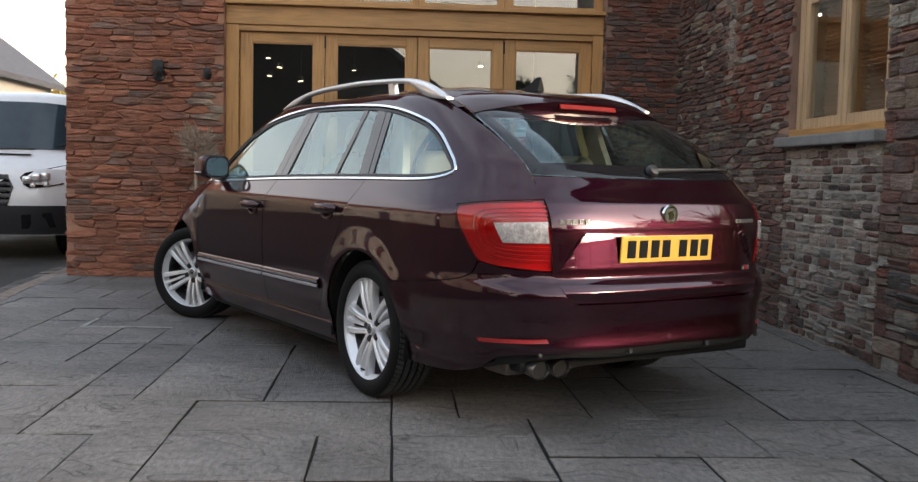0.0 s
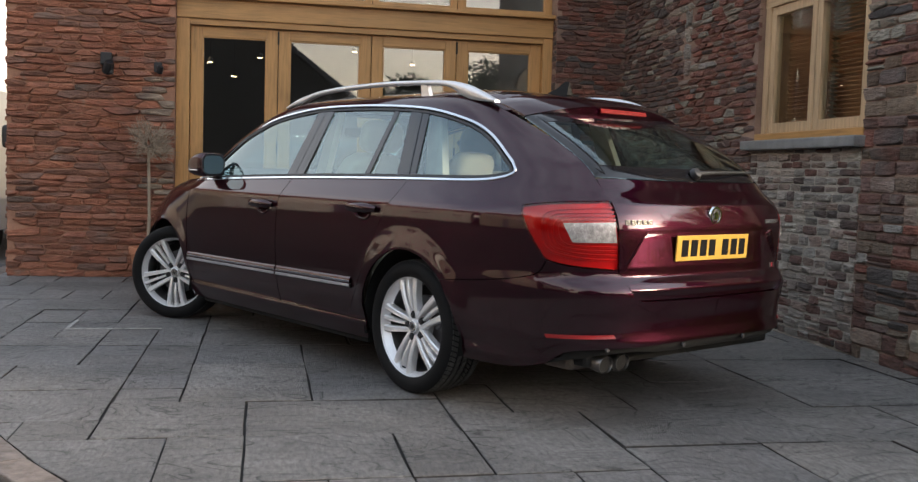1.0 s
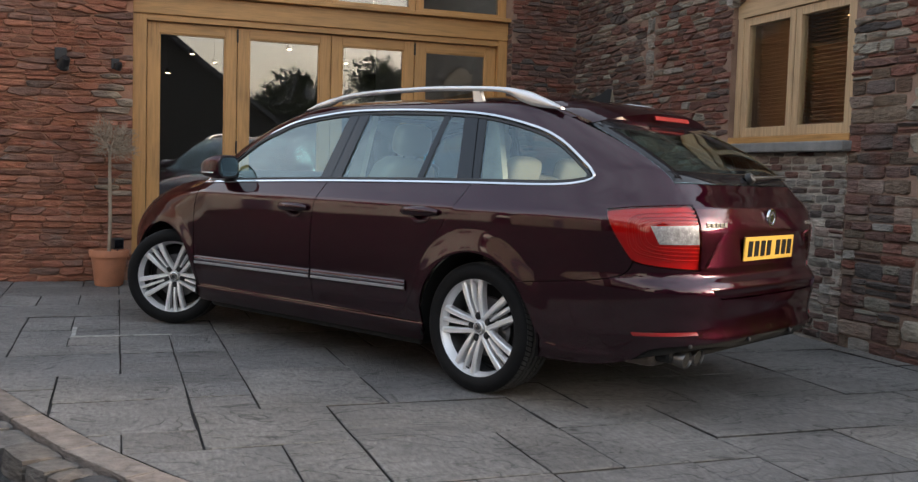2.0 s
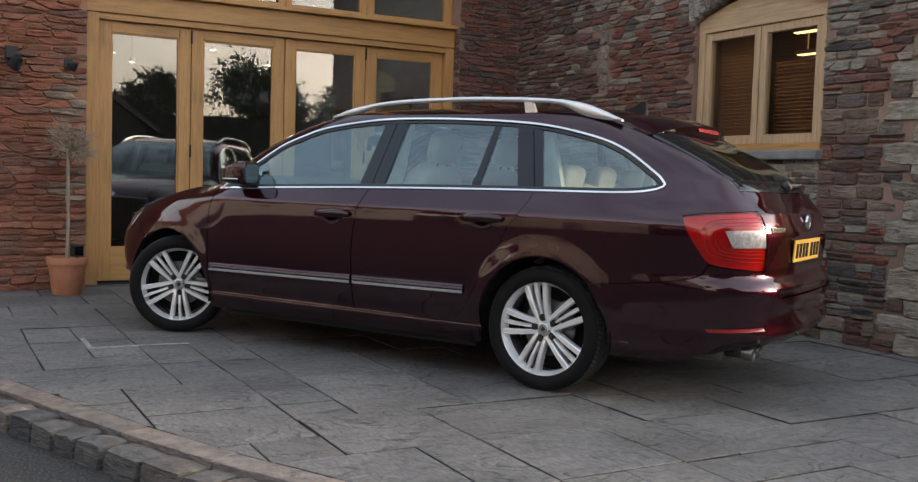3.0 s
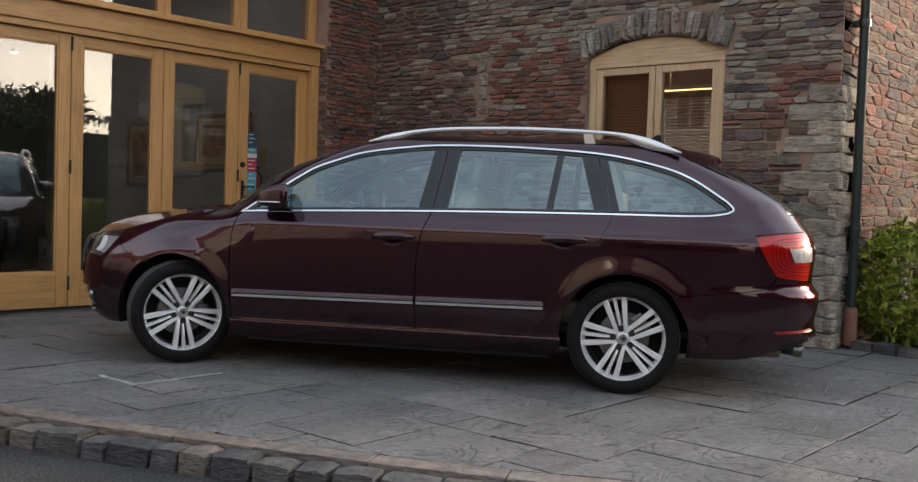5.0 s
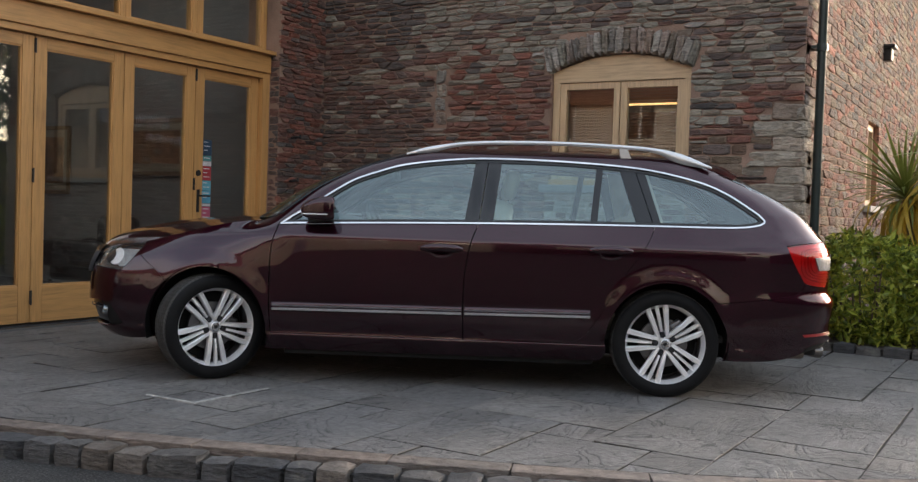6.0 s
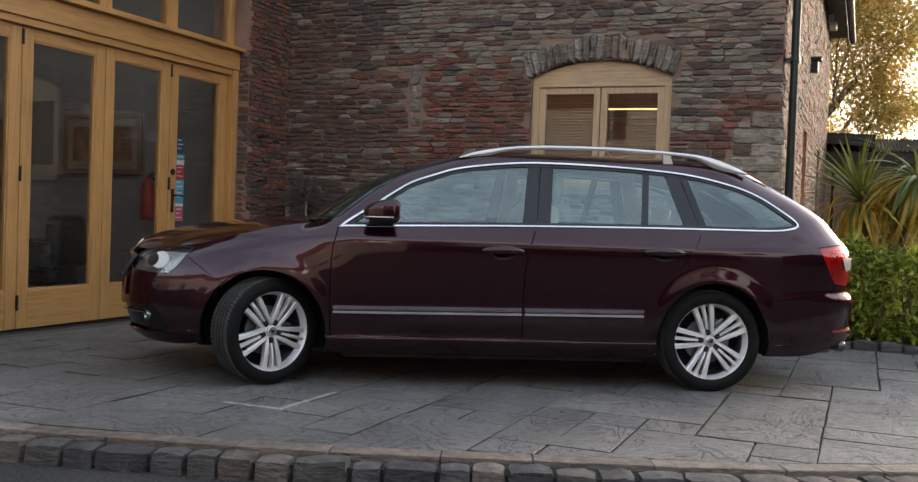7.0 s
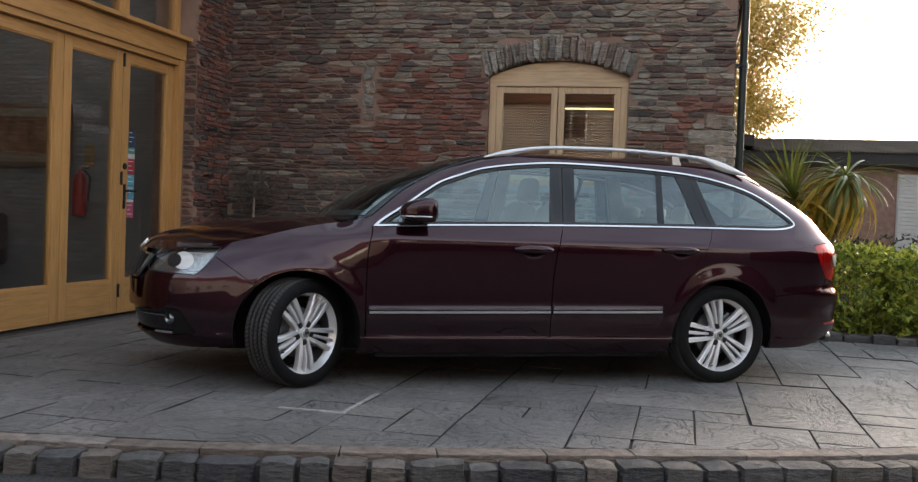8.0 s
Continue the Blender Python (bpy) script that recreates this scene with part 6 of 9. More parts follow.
def build_tail(car):
    side = [(0.49, 0.549), (0.528, 0.568), (0.552, 0.60), (0.566, 0.64), (0.5745, 0.68), (0.581, 0.755), (0.587, 0.83), (0.590, 0.90), (0.591, 0.955), (0.588, 1.0), (0.584, 1.045)]
    gate = path([(-0.49, 0.549), (0, 0.545), (0.49, 0.549)], side, [(0.584, 1.045), (0, 1.041), (-0.584, 1.045)], [(-y, z) for y, z in side[::-1]])

    def gate_skin(y, z):
        P = tail_skin(y, z).copy()
        a = np.abs(P[..., 1])
        # under the lip the hollow for the plate, with slanting cheeks
        zz = P[..., 2]
        cheek = sstep((0.455 + (0.828 - zz) * 0.70 - a) / 0.020)
        deep = np.clip((zz - 0.682) / (0.826 - 0.682), 0, 1)
        P[..., 0] += (0.002 + 0.024 * deep) * cheek * sstep((zz - 0.676) / 0.012) * (1 - sstep((zz - 0.822) / 0.006))
        P[..., 0] += 0.012 * (1 - sstep((zz - 0.565) / 0.03))
        return P
    tail = panels("tailgate", gate_skin, gate, paint, car, sides="one", spacing=0.013)[0]
    ribbons("tailgate_lip", gate_skin, path([(-0.575, 0.836), (0.0, 0.836), (0.575, 0.836)]), 0.006, paint, tail, sides="one", closed=False, offset=0.006, thick=0.01)
    # tail lights
    cr = lambda y, z: (c_at("rear", y, z), z)
    tl = path([(-0.704, 0.924), (-0.85, 0.941), cr(0.594, 0.953)], [cr(0.594, 0.953), cr(0.590, 0.83), cr(0.577, 0.674)], [cr(0.577, 0.674), (-0.95, 0.688), (-0.86, 0.702), (-0.812, 0.728), (-0.742, 0.83), (-0.710, 0.905), (-0.704, 0.924)])
    clear = path([(-0.905, 0.860), cr(0.603, 0.868)], [cr(0.603, 0.868), cr(0.596, 0.785)], [cr(0.596, 0.785), (-0.945, 0.783)], [(-0.945, 0.783), (-0.905, 0.860)])
    for ob in panels("tail_light", skin, tl, lamp_red, car, "red tail light with a clear indicator window", offset=-0.013, thick=0.02):
        s = 1 if ob.data.vertices[0].co.y > 0 else -1

        def add(name, poly, material, off, thick, label=""):
            d = cut(skin, poly, off, thick, 0.03)
            o = part(name, skin_mesh(name, [d if s > 0 else mirrored(d)], material), None, ob, label)
            return o
        add("lens", tl, red_lens, 0.001, 0.014, "red lens").visible_shadow = False
        add("indicator_window", clear, plain("clear_cells", (0.42, 0.40, 0.40), 0.25, 0.4, var=0.35, scale=45, fine=160), 0.003, 0.008, "clear indicator window")
        for e, w in ((0.012, 0.008), (0.032, 0.010), (0.054, 0.010), (0.078, 0.010)):
            line = path([cr(0.598, 0.866 + 0.75 * e), (-0.96, 0.864 + 0.72 * e), (-0.905 + e, 0.855 + 0.6 * e), (-0.90 + 1.1 * e, 0.815), (-0.925 + e, 0.785 - 0.45 * e), (-0.985, 0.778 - 0.72 * e), cr(0.588, 0.778 - 0.78 * e)])
            V, F = ribbon(skin, line, w, offset=-0.004, thick=0.012, closed=False)
            bm = bmesh.new()
            vs = [bm.verts.new((v[0], v[1] * s, v[2])) for v in V]
            for f in F:
                bm.faces.new([vs[i] for i in f])
            bmesh.ops.recalc_face_normals(bm, faces=bm.faces[:])
            part("light_guide", bm, lamp_dark, ob, "dark red light guide", soft=40)
    # plate: its characters are plain bars
    p0 = gate_skin(np.array([0.0]), np.array([0.757]))[0]
    lean = math.degrees(math.atan2(float(x_rear(0.81) - x_rear(0.70)), 0.11))
    place = pose(p0[0] - 0.012, 0.008, 0.757, 0, lean, 0)
    bm = boxes((-0.004, 0.004, -0.26, 0.26, -0.055, 0.055), bevel=0.003)
    bmesh.ops.transform(bm, matrix=place, verts=bm.verts[:])
    number = part("number_plate", bm, plate_yellow, car, "yellow number plate with dark bars")
    for k, y in enumerate((0.205, 0.14, 0.075, 0.012, -0.085, -0.15, -0.212)):
        bm = boxes((-0.0062, -0.0042, y - 0.022, y + 0.022, -0.036, 0.036))
        bmesh.ops.transform(bm, matrix=place, verts=bm.verts[:])
        part("bar", bm, plate_ink, number)
    # badges as plain shapes
    bm = bmesh.new()
    q = gate_skin(np.array([0.0]), np.array([0.897]))[0]
    at = pose(q[0] - 0.002, 0, 0.897, 0, -93, 0)
    turned(bm, [(0.0, 0.006), (0.030, 0.006)], 28, at)
    part("badge", bm, dark_plastic, tail, "round badge with a dark centre", soft=40)
    bm = bmesh.new()
    turned(bm, [(0.030, 0.004), (0.032, 0.009), (0.040, 0.009), (0.043, 0.0)], 28, at)
    part("badge_ring", bm, chrome, tail, "chrome ring", soft=40)
    bm = bmesh.new()
    prism(bm, [(-0.02, -0.012), (0.0, -0.02), (0.018, -0.004), (0.008, 0.022), (-0.004, 0.006), (-0.016, 0.018)], 0.006, 0.009, "xy")
    bmesh.ops.transform(bm, matrix=at, verts=bm.verts[:])
    part("badge_figure", bm, chrome, tail, "plain chrome shape")
    for y0, y1, z, h, n in ((0.563, 0.423, 0.868, 0.022, 5), (-0.40, -0.545, 0.868, 0.018, 6), (-0.47, -0.535, 0.66, 0.020, 3)):
        for k in range(n):
            ya, yb = y0 + (y1 - y0) * (k + 0.08) / n, y0 + (y1 - y0) * (k + 0.86) / n
            q = gate_skin(np.array([ya, yb]), np.array([z, z]))
            bm = boxes((-0.0025, 0.0025, -abs(yb - ya) / 2, abs(yb - ya) / 2, -h / 2, h / 2), bevel=0.001)
            bmesh.ops.transform(bm, matrix=pose(float(q[:, 0].mean()) - 0.002, (ya + yb) / 2, z, 0, 0, math.degrees(math.atan2(-(q[1][0] - q[0][0]), yb - ya))), verts=bm.verts[:])
            part("badge_bar", bm, lamp_red if n == 3 and k == 1 else badge_steel, tail)
    # roof spoiler with the high brake light
    bm, rows = bmesh.new(), []
    ys = np.linspace(-0.565, 0.565, 25)
    for y in ys:
        k = abs(y) / 0.565
        root = tail_skin(np.array([y * 0.97]), np.array([1.43]))[0][0]
        lip, top_z, low_z = -0.535 + 0.10 * k**2.2, 1.392 - 0.068 * k**2.2, 1.318 - 0.004 * k
        rise = 1.440 - 0.03 * k**3
        prof = [(root + 0.05, rise), (root - 0.01, rise - 0.002), ((root + lip) / 2, (rise + top_z) / 2 + 0.008), (lip + 0.014, top_z + 0.003), (lip, top_z - 0.005), (lip + 0.022, low_z + 0.005), (lip + 0.045, low_z), (root - 0.02, low_z + 0.03)]
        rows.append([bm.verts.new((x, y, z)) for x, z in prof])
    for a, b in zip(rows, rows[1:]):
        for i in range(len(a)):
            j = (i + 1) % len(a)
            bm.faces.new((a[i], a[j], b[j], b[i])).material_index = 1 if i > 4 else 0
    bm.faces.new(rows[0])
    bm.faces.new(rows[-1][::-1])
    bmesh.ops.recalc_face_normals(bm, faces=bm.faces[:])
    base = path([(-0.586, 1.348), (0, 1.362), (0.586, 1.348)], [(0.586, 1.348), (0.575, 1.43)], [(0.575, 1.43), (-0.575, 1.43)], [(-0.575, 1.43), (-0.586, 1.348)])
    panels("tailgate_header", tail_skin, base, paint, car, sides="one", offset=-0.002)
    spoiler = part("roof_spoiler", bm, [paint, under], car, soft=24)
    bm = boxes((-0.006, 0.004, -0.165, 0.165, -0.011, 0.011), bevel=0.003)
    bmesh.ops.transform(bm, matrix=pose(-0.528, 0.0, 1.362, 0, 16, 0), verts=bm.verts[:])
    part("brake_light", bm, brake_lens, spoiler, "long red high brake light")
    # wiper
    w0, w1 = tail_skin(np.array([0.0, -0.52]), np.array([1.072, 1.088]))
    bm = bmesh.new()
    turned(bm, [(0.0, 0.02), (0.022, 0.016), (0.028, 0.004), (0.028, -0.01)], 18, pose(w0[0] - 0.012, 0.0, 1.078, 0, -60, 0))
    tube(bm, [(w0[0] - 0.022, 0.0, 1.08), (w0[0] - 0.03, -0.15, 1.086), (w1[0] - 0.018, -0.52, 1.094)], [0.011, 0.008, 0.006], 8)
    part("rear_wiper", bm, dark_plastic, car, "black rear wiper", soft=40)
    for y in (0.594, 0.490):
        bm = bmesh.new()
        turned(bm, [(0.0, 0.09), (0.033, 0.09), (0.034, 0.004), (0.0365, 0.0), (0.039, 0.004), (0.039, 0.03), (0.036, 0.16)], 28, pose(-1.0, y, 0.276, 0, 82, 0))
        bmesh.ops.scale(bm, vec=(1, 1.12, 1), space=Matrix.Translation((0, -y, 0)), verts=bm.verts[:])
        # black disc just inside the mouth stands in for the shade down the pipe
        part("bore", turned_disc(0.0345, pose(-0.99, y, 0.2775, 0, 82, 0)), under, car, "dark disc for the shaded inside of the exhaust")
        part("exhaust_tip", bm, plain("tip_steel", (0.15, 0.142, 0.135), 0.3, 0.95, var=0.15), car, "polished exhaust tip", soft=50)
    part("silencer", boxes((-0.88, -0.70, 0.3, 0.68, 0.235, 0.32), bevel=0.03), plain("exhaust_steel", (0.12, 0.10, 0.085), 0.5, 0.7, var=0.25), car, "dull steel silencer")
    # parking sensors
    for y in (0.62, 0.22, -0.22, -0.62):
        q = tail_skin(np.array([y]), np.array([0.345]))[0]
        bm = bmesh.new()
        turned(bm, [(0.0, 0.006), (0.009, 0.006), (0.012, 0.002), (0.012, -0.004)], 14, pose(q[0] + 0.004, y, 0.345, 0, -90, 0))
        part("parking_sensor", bm, dark_plastic, car)


def build_trim(car):
    # lower chrome strips on the doors
    for a, b in ((2.358, 1.218), (1.2, 0.455)):
        zl = lambda c: 0.452 + (2.36 - c) * 0.0105
        line = path([(a, zl(a)), ((a + b) / 2, zl((a + b) / 2)), (b, zl(b))])[::-1]
        ribbons("door_strip", skin, line + np.array([0, -0.018]), 0.058, paint, car, "body strip with a chrome insert", closed=False, offset=0.010, round_=0.009)
        # sky reflection on the strip's upper bevel, laid on as a grey ribbon
        ribbons("grey_strip", skin, line + np.array([0, 0.012]), 0.012, plain("strip_grey", (0.30, 0.30, 0.33), 0.25, 0.9, var=0.05), car, "grey strip for the sky mirrored in the top bevel", closed=False, offset=0.012, round_=0.003)
        ribbons("chrome_strip", skin, line + np.array([0, -0.010]), 0.016, silver, car, "bright metal strip", closed=False, offset=0.014, round_=0.004)
    for c0, c1, z in ((1.472, 1.225, 0.845), (0.470, 0.223, 0.866)):
        for s in (1, -1):
            cs = np.linspace(c0, c1, 9)
            P = skin(cs, np.full(9, z))
            bm = tube(bmesh.new(), [(p[0], (p[1] + 0.012 + 0.028 * math.sin(math.pi * k / 8) ** 0.6) * s, p[2] + 0.004 * math.sin(math.pi * k / 8)) for k, p in enumerate(P)], [0.009, 0.016, 0.0185, 0.019, 0.019, 0.019, 0.0185, 0.016, 0.009], 12)
            for v in bm.verts:
                v.co.z = z + (v.co.z - z) * 1.3
            handle = part("door_handle", bm, paint, car, "body coloured door handle", soft=50)
            # pressed cup behind the grip: its lower lip stands proud
            ks = [math.pi * (1 + k / 14) for k in range(15)]
            cc = np.array([(c0 + c1) / 2 + 0.064 * math.cos(a) for a in ks])
            cz = np.array([z - 0.012 + 0.040 * math.copysign(abs(math.sin(a)) ** 0.7, math.sin(a)) for a in ks])
            part("handle_cup", tube(bmesh.new(), [(q[0], (q[1] + 0.001) * s, q[2]) for q in skin(cc, cz)], [0.003 + 0.004 * math.sin(math.pi * k / 14) for k in range(15)], 10), paint, handle, soft=50)
            mid = (c0 + c1) / 2
            k = np.linspace(0, 2 * math.pi, 25)[:-1]
            poly = np.stack([mid + 0.058 * np.cos(k), z - 0.010 + 0.030 * np.sin(k)], 1)
            d = cut(skin, poly, 0.001, 0.0, 0.02)
            V, F, N = d
            r = np.clip(1 - np.hypot((V[:, 0] - V[:, 0].mean()) / 0.058, (V[:, 2] - (z - 0.010)) / 0.030), 0, 1)
            N = N + np.stack([(V[:, 0] - V[:, 0].mean()) * -9, 0 * r, (V[:, 2] - z + 0.01) * -22], 1) * np.minimum(1, (1 - r))[:, None]
            N /= np.linalg.norm(N, axis=1, keepdims=True)
            d = (V, F, N)
            part("handle_recess", skin_mesh("handle_recess", [d if s > 0 else mirrored(d)], paint), None, car)
    # roof rails
    prof = curve((-0.285, 1.392), (-0.24, 1.412), (-0.16, 1.446), (-0.06, 1.478), (0.08, 1.500), (0.3, 1.513), (0.65, 1.522), (1.0, 1.517), (1.2, 1.506), (1.38, 1.482), (1.50, 1.456), (1.60, 1.422))
    under_rail = curve((-0.285, 1.380), (-0.12, 1.400), (-0.04, 1.424), (0.04, 1.462), (0.12, 1.478), (0.3, 1.488), (0.65, 1.497), (1.0, 1.492), (1.2, 1.481), (1.32, 1.464), (1.42, 1.436), (1.60, 1.41))
    yy = curve((-0.30, 0.600), (0.2, 0.595), (1.1, 0.59), (1.66, 0.60))
    for s in (1, -1):
        bm, rows = bmesh.new(), []
        for x in np.linspace(-0.285, 1.60, 60):
            top_, low_, y, w = float(prof(x)), float(under_rail(x)), float(yy(x)), 0.017
            h, mid = (top_ - low_) / 2, (top_ + low_) / 2
            rows.append([bm.verts.new((x, (y + a * w) * s, mid + b * h)) for a, b in ((-1, -0.5), (-0.95, 0.45), (-0.6, 0.92), (0, 1), (0.6, 0.92), (0.95, 0.45), (1, -0.5), (0.7, -1), (-0.7, -1))])
        for a, b in zip(rows, rows[1:]):
            for i in range(9):
                bm.faces.new((a[i], a[(i + 1) % 9], b[(i + 1) % 9], b[i]))
        bm.faces.new(rows[0])
        bm.faces.new(rows[-1])
        bmesh.ops.recalc_face_normals(bm, faces=bm.faces[:])
        rail = part("roof_rail", bm, silver, car, "satin silver roof rail", soft=45)
        bm = bmesh.new()
        prism(bm, [(0.20, 1.40), (0.27, 1.40), (0.285, 1.492), (0.235, 1.490)], float(yy(0.25)) * s - 0.012, float(yy(0.25)) * s + 0.012, "xz")
        part("rail_foot", bm, silver, rail)
    # shark-fin aerial
    bm = bmesh.new()
    prism(bm, [(0.02, 1.466), (-0.02, 1.475), (-0.09, 1.50), (-0.135, 1.532), (-0.165, 1.53), (-0.17, 1.462)], -0.02, 0.02, "xz")
    for v in bm.verts:
        v.co.y *= max(0.12, 1 - (v.co.z - 1.465) / 0.075)
    part("aerial", bm, under, car, "black shark fin aerial", soft=30)
    # mirrors
    mirror_silver = plain("mirror_silver", (0.30, 0.36, 0.38), 0.02, 1.0, var=0.0, rough_var=0.0)
    for s in (1, -1):
        form = lambda x, y, z: (max(x, -0.84), y * (1 - 0.40 * max(0, (x + 0.84) / 1.84) ** 2), z * (1 - 0.52 * max(0, (x + 0.84) / 1.84) ** 2) - 0.20 * max(0, (x + 0.84) / 1.84) ** 2)
        shell = rounded("mirror", (0.205, 0.195, 0.152), (2.088, 0.908 * s, 1.060), paint, car, "door mirror in body colour", 0.72, (0, 0, 14 * s), shape=form, seg=7)
        local = pose(2.088, 0.908 * s, 1.060, 0, 0, 14 * s)
        for name, material, a, b, off, note in (("mirror_rim", dark_plastic, 0.089, 0.067, -0.0868, "black rim"), ("mirror_glass", mirror_silver, 0.078, 0.057, -0.0885, "tinted mirror glass")):
            bm = bmesh.new()
            rim_ = []
            for k in range(28):
                q = 2 * math.pi * k / 28
                rim_.append((math.copysign(abs(math.cos(q)) ** 0.6, math.cos(q)) * a, math.copysign(abs(math.sin(q)) ** 0.6, math.sin(q)) * b))
            prism(bm, rim_, off, off + 0.004, "yz")
            bmesh.ops.transform(bm, matrix=local, verts=bm.verts[:])
            part(name, bm, material, shell, note)
        rounded("indicator", (0.207, 0.197, 0.013), (2.088, 0.908 * s, 1.024), lamp_white, shell, "clear indicator strip", 0.72, (0, 0, 14 * s), shape=lambda x, y, z: (max(x, -0.45), y * (1 - 0.40 * max(0, (x + 0.84) / 1.84) ** 2), z), seg=7)
        part("mirror_foot", boxes((2.06, 2.16, 0.80 * s - 0.06, 0.80 * s + 0.06, 0.985, 1.02), bevel=0.008), dark_plastic, shell, "black mirror foot")


def wheel(name, label):
    """A tyre on an alloy wheel with five triple spokes, axis along y, outer face to +y."""
    w = thing(name, label, "")
    m = Matrix.Rotation(-math.pi / 2, 4, "X")
    half = 0.112
    bm = bmesh.new()
    tread = []
    for k in range(9):
        z = -0.086 + 0.172 * k / 8
        tread += [(0.3185 - 0.0035 * (k / 4 - 1) ** 2, z)]
    prof = [(0.238, -0.098), (0.252, -0.108), (0.272, -half), (0.295, -0.109), (0.310, -0.098), (0.3165, -0.086)]
    groove = [(0.3125, -0.08), (0.3125, 0.0), (0.3125, 0.08)]
    prof = prof + groove + [(r, -z) for r, z in [(0.3165, -0.086), (0.310, -0.098), (0.295, -0.109), (0.272, -half), (0.252, -0.108), (0.238, -0.098)]]
    turned(bm, prof, 96, m)
    part("tyre", bm, [rubber], w, "black low profile tyre", soft=30)
    # tread blocks
    verts, faces = [], []
    for row, (z0, z1, slant) in enumerate(((-0.092, -0.060, 0.02), (-0.045, -0.026, -0.025), (-0.010, 0.010, 0.02), (0.026, 0.045, 0.025), (0.060, 0.092, -0.02))):
        n = 78
        for k in range(n):
            a0, a1 = 2 * math.pi * k / n, 2 * math.pi * (k + 0.72) / n
            base = len(verts)
            for r in (0.3110, 0.3195):
                for z, sl in ((z0, -slant), (z1, slant)):
                    rr = r - (0.0045 if abs(z) > 0.08 else 0)
                    for a in (a0, a1):
                        verts.append((rr * math.cos(a + sl), z, rr * math.sin(a + sl)))
            q = lambda *i: tuple(base + j for j in i)
            faces += [q(4, 5, 7, 6), q(0, 1, 5, 4), q(1, 3, 7, 5), q(3, 2, 6, 7), q(2, 0, 4, 6)]
    me = bpy.data.meshes.new("tread")
    me.from_pydata(verts, [], faces)
    me.materials.append(plain("tread_rubber", (0.05, 0.049, 0.047), 0.75, var=0.25, scale=20))
    part("tread", me, None, w)["kind"] = "stuff"
    bm = bmesh.new()
    turned(bm, [(0.215, -0.095), (0.244, -0.100), (0.248, -0.092), (0.234, -0.082), (0.220, -0.05), (0.217, 0.02), (0.224, 0.058)], 48, m)
    part("barrel", bm, plain("wheel_barrel", (0.20, 0.20, 0.205), 0.4, 0.7), w, "dull grey inside of the rim", soft=35)
    bm = bmesh.new()
    turned(bm, [(0.218, 0.05), (0.224, 0.06), (0.236, 0.086), (0.244, 0.096), (0.2565, 0.104), (0.2590, 0.099), (0.249, 0.09), (0.236, 0.09)], 72, m)
    rim = part("rim", bm, alloy, w, "silver alloy rim with five triple spokes", soft=35)

    def spoke(a, off0, off1, r0, r1, w0, w1, deep):
        bm, rows = bmesh.new(), []
        for k in range(8):
            t = k / 7
            r = r0 + (r1 - r0) * t
            off, wd = off0 + (off1 - off0) * t, (w0 + (w1 - w0) * t) / 2
            y = 0.070 + 0.014 * math.sin(math.pi * t * 0.9) + (0.010 if t > 0.85 else 0) * (t - 0.85) / 0.15
            rows.append([bm.verts.new((r, y - deep, off - wd)), bm.verts.new((r, y - 0.006, off - wd)), bm.verts.new((r, y, off - wd * 0.55)), bm.verts.new((r, y - 0.0015, off)), bm.verts.new((r, y, off + wd * 0.55)), bm.verts.new((r, y - 0.006, off + wd)), bm.verts.new((r, y - deep, off + wd))])
        for p, q in zip(rows, rows[1:]):
            for i in range(7):
                bm.faces.new((p[i], p[(i + 1) % 7], q[(i + 1) % 7], q[i]))
        bmesh.ops.recalc_face_normals(bm, faces=bm.faces[:])
        bmesh.ops.transform(bm, matrix=Matrix.Rotation(a, 4, "Y"), verts=bm.verts[:])
        part("spoke", bm, alloy, w, soft=40)
    for k in range(5):
        a = radians(-95 - 72 * k) + math.pi
        spoke(a, -0.0235, -0.0575, 0.034, 0.243, 0.022, 0.034, 0.04)
        spoke(a, 0.0, 0.0, 0.074, 0.244, 0.015, 0.023, 0.03)
        spoke(a, 0.0235, 0.0575, 0.034, 0.243, 0.022, 0.034, 0.04)
        bm = bmesh.new()
        turned(bm, [(0.0, 0.0765), (0.0105, 0.0765), (0.0130, 0.074), (0.0140, 0.066), (0.0175, 0.0685), (0.019, 0.066), (0.019, 0.02)], 14, Matrix.Rotation(a, 4, "Y") @ Matrix.Translation((0.056, 0, 0)) @ m)
        part("wheel_bolt", bm, black_metal, w, "dark wheel bolt", soft=30)
    bm = bmesh.new()
    turned(bm, [(0.0, 0.082), (0.027, 0.082), (0.030, 0.080), (0.033, 0.068), (0.045, 0.058), (0.066, 0.052), (0.074, 0.03), (0.074, -0.02)], 40, m)
    hub = part("hub", bm, alloy, w, soft=35)
    bm = bmesh.new()
    turned(bm, [(0.0, 0.0845), (0.023, 0.0845), (0.026, 0.082)], 24, m)
    part("hub_cap", bm, badge_steel, w, "grey metal hub cap", soft=30)
    bm = bmesh.new()
    prism(bm, [(-0.012, -0.008), (0.0, -0.013), (0.012, -0.002), (0.005, 0.013), (-0.002, 0.004), (-0.01, 0.01)], 0.0846, 0.0862, "xz")
    part("cap_figure", bm, black_metal, w, "plain dark shape")
    bm = bmesh.new()
    turned(bm, [(0.06, 0.0), (0.145, 0.0), (0.147, -0.005), (0.147, -0.02), (0.145, -0.025), (0.06, -0.025)], 48, m @ Matrix.Translation((0, 0, 0.012)))
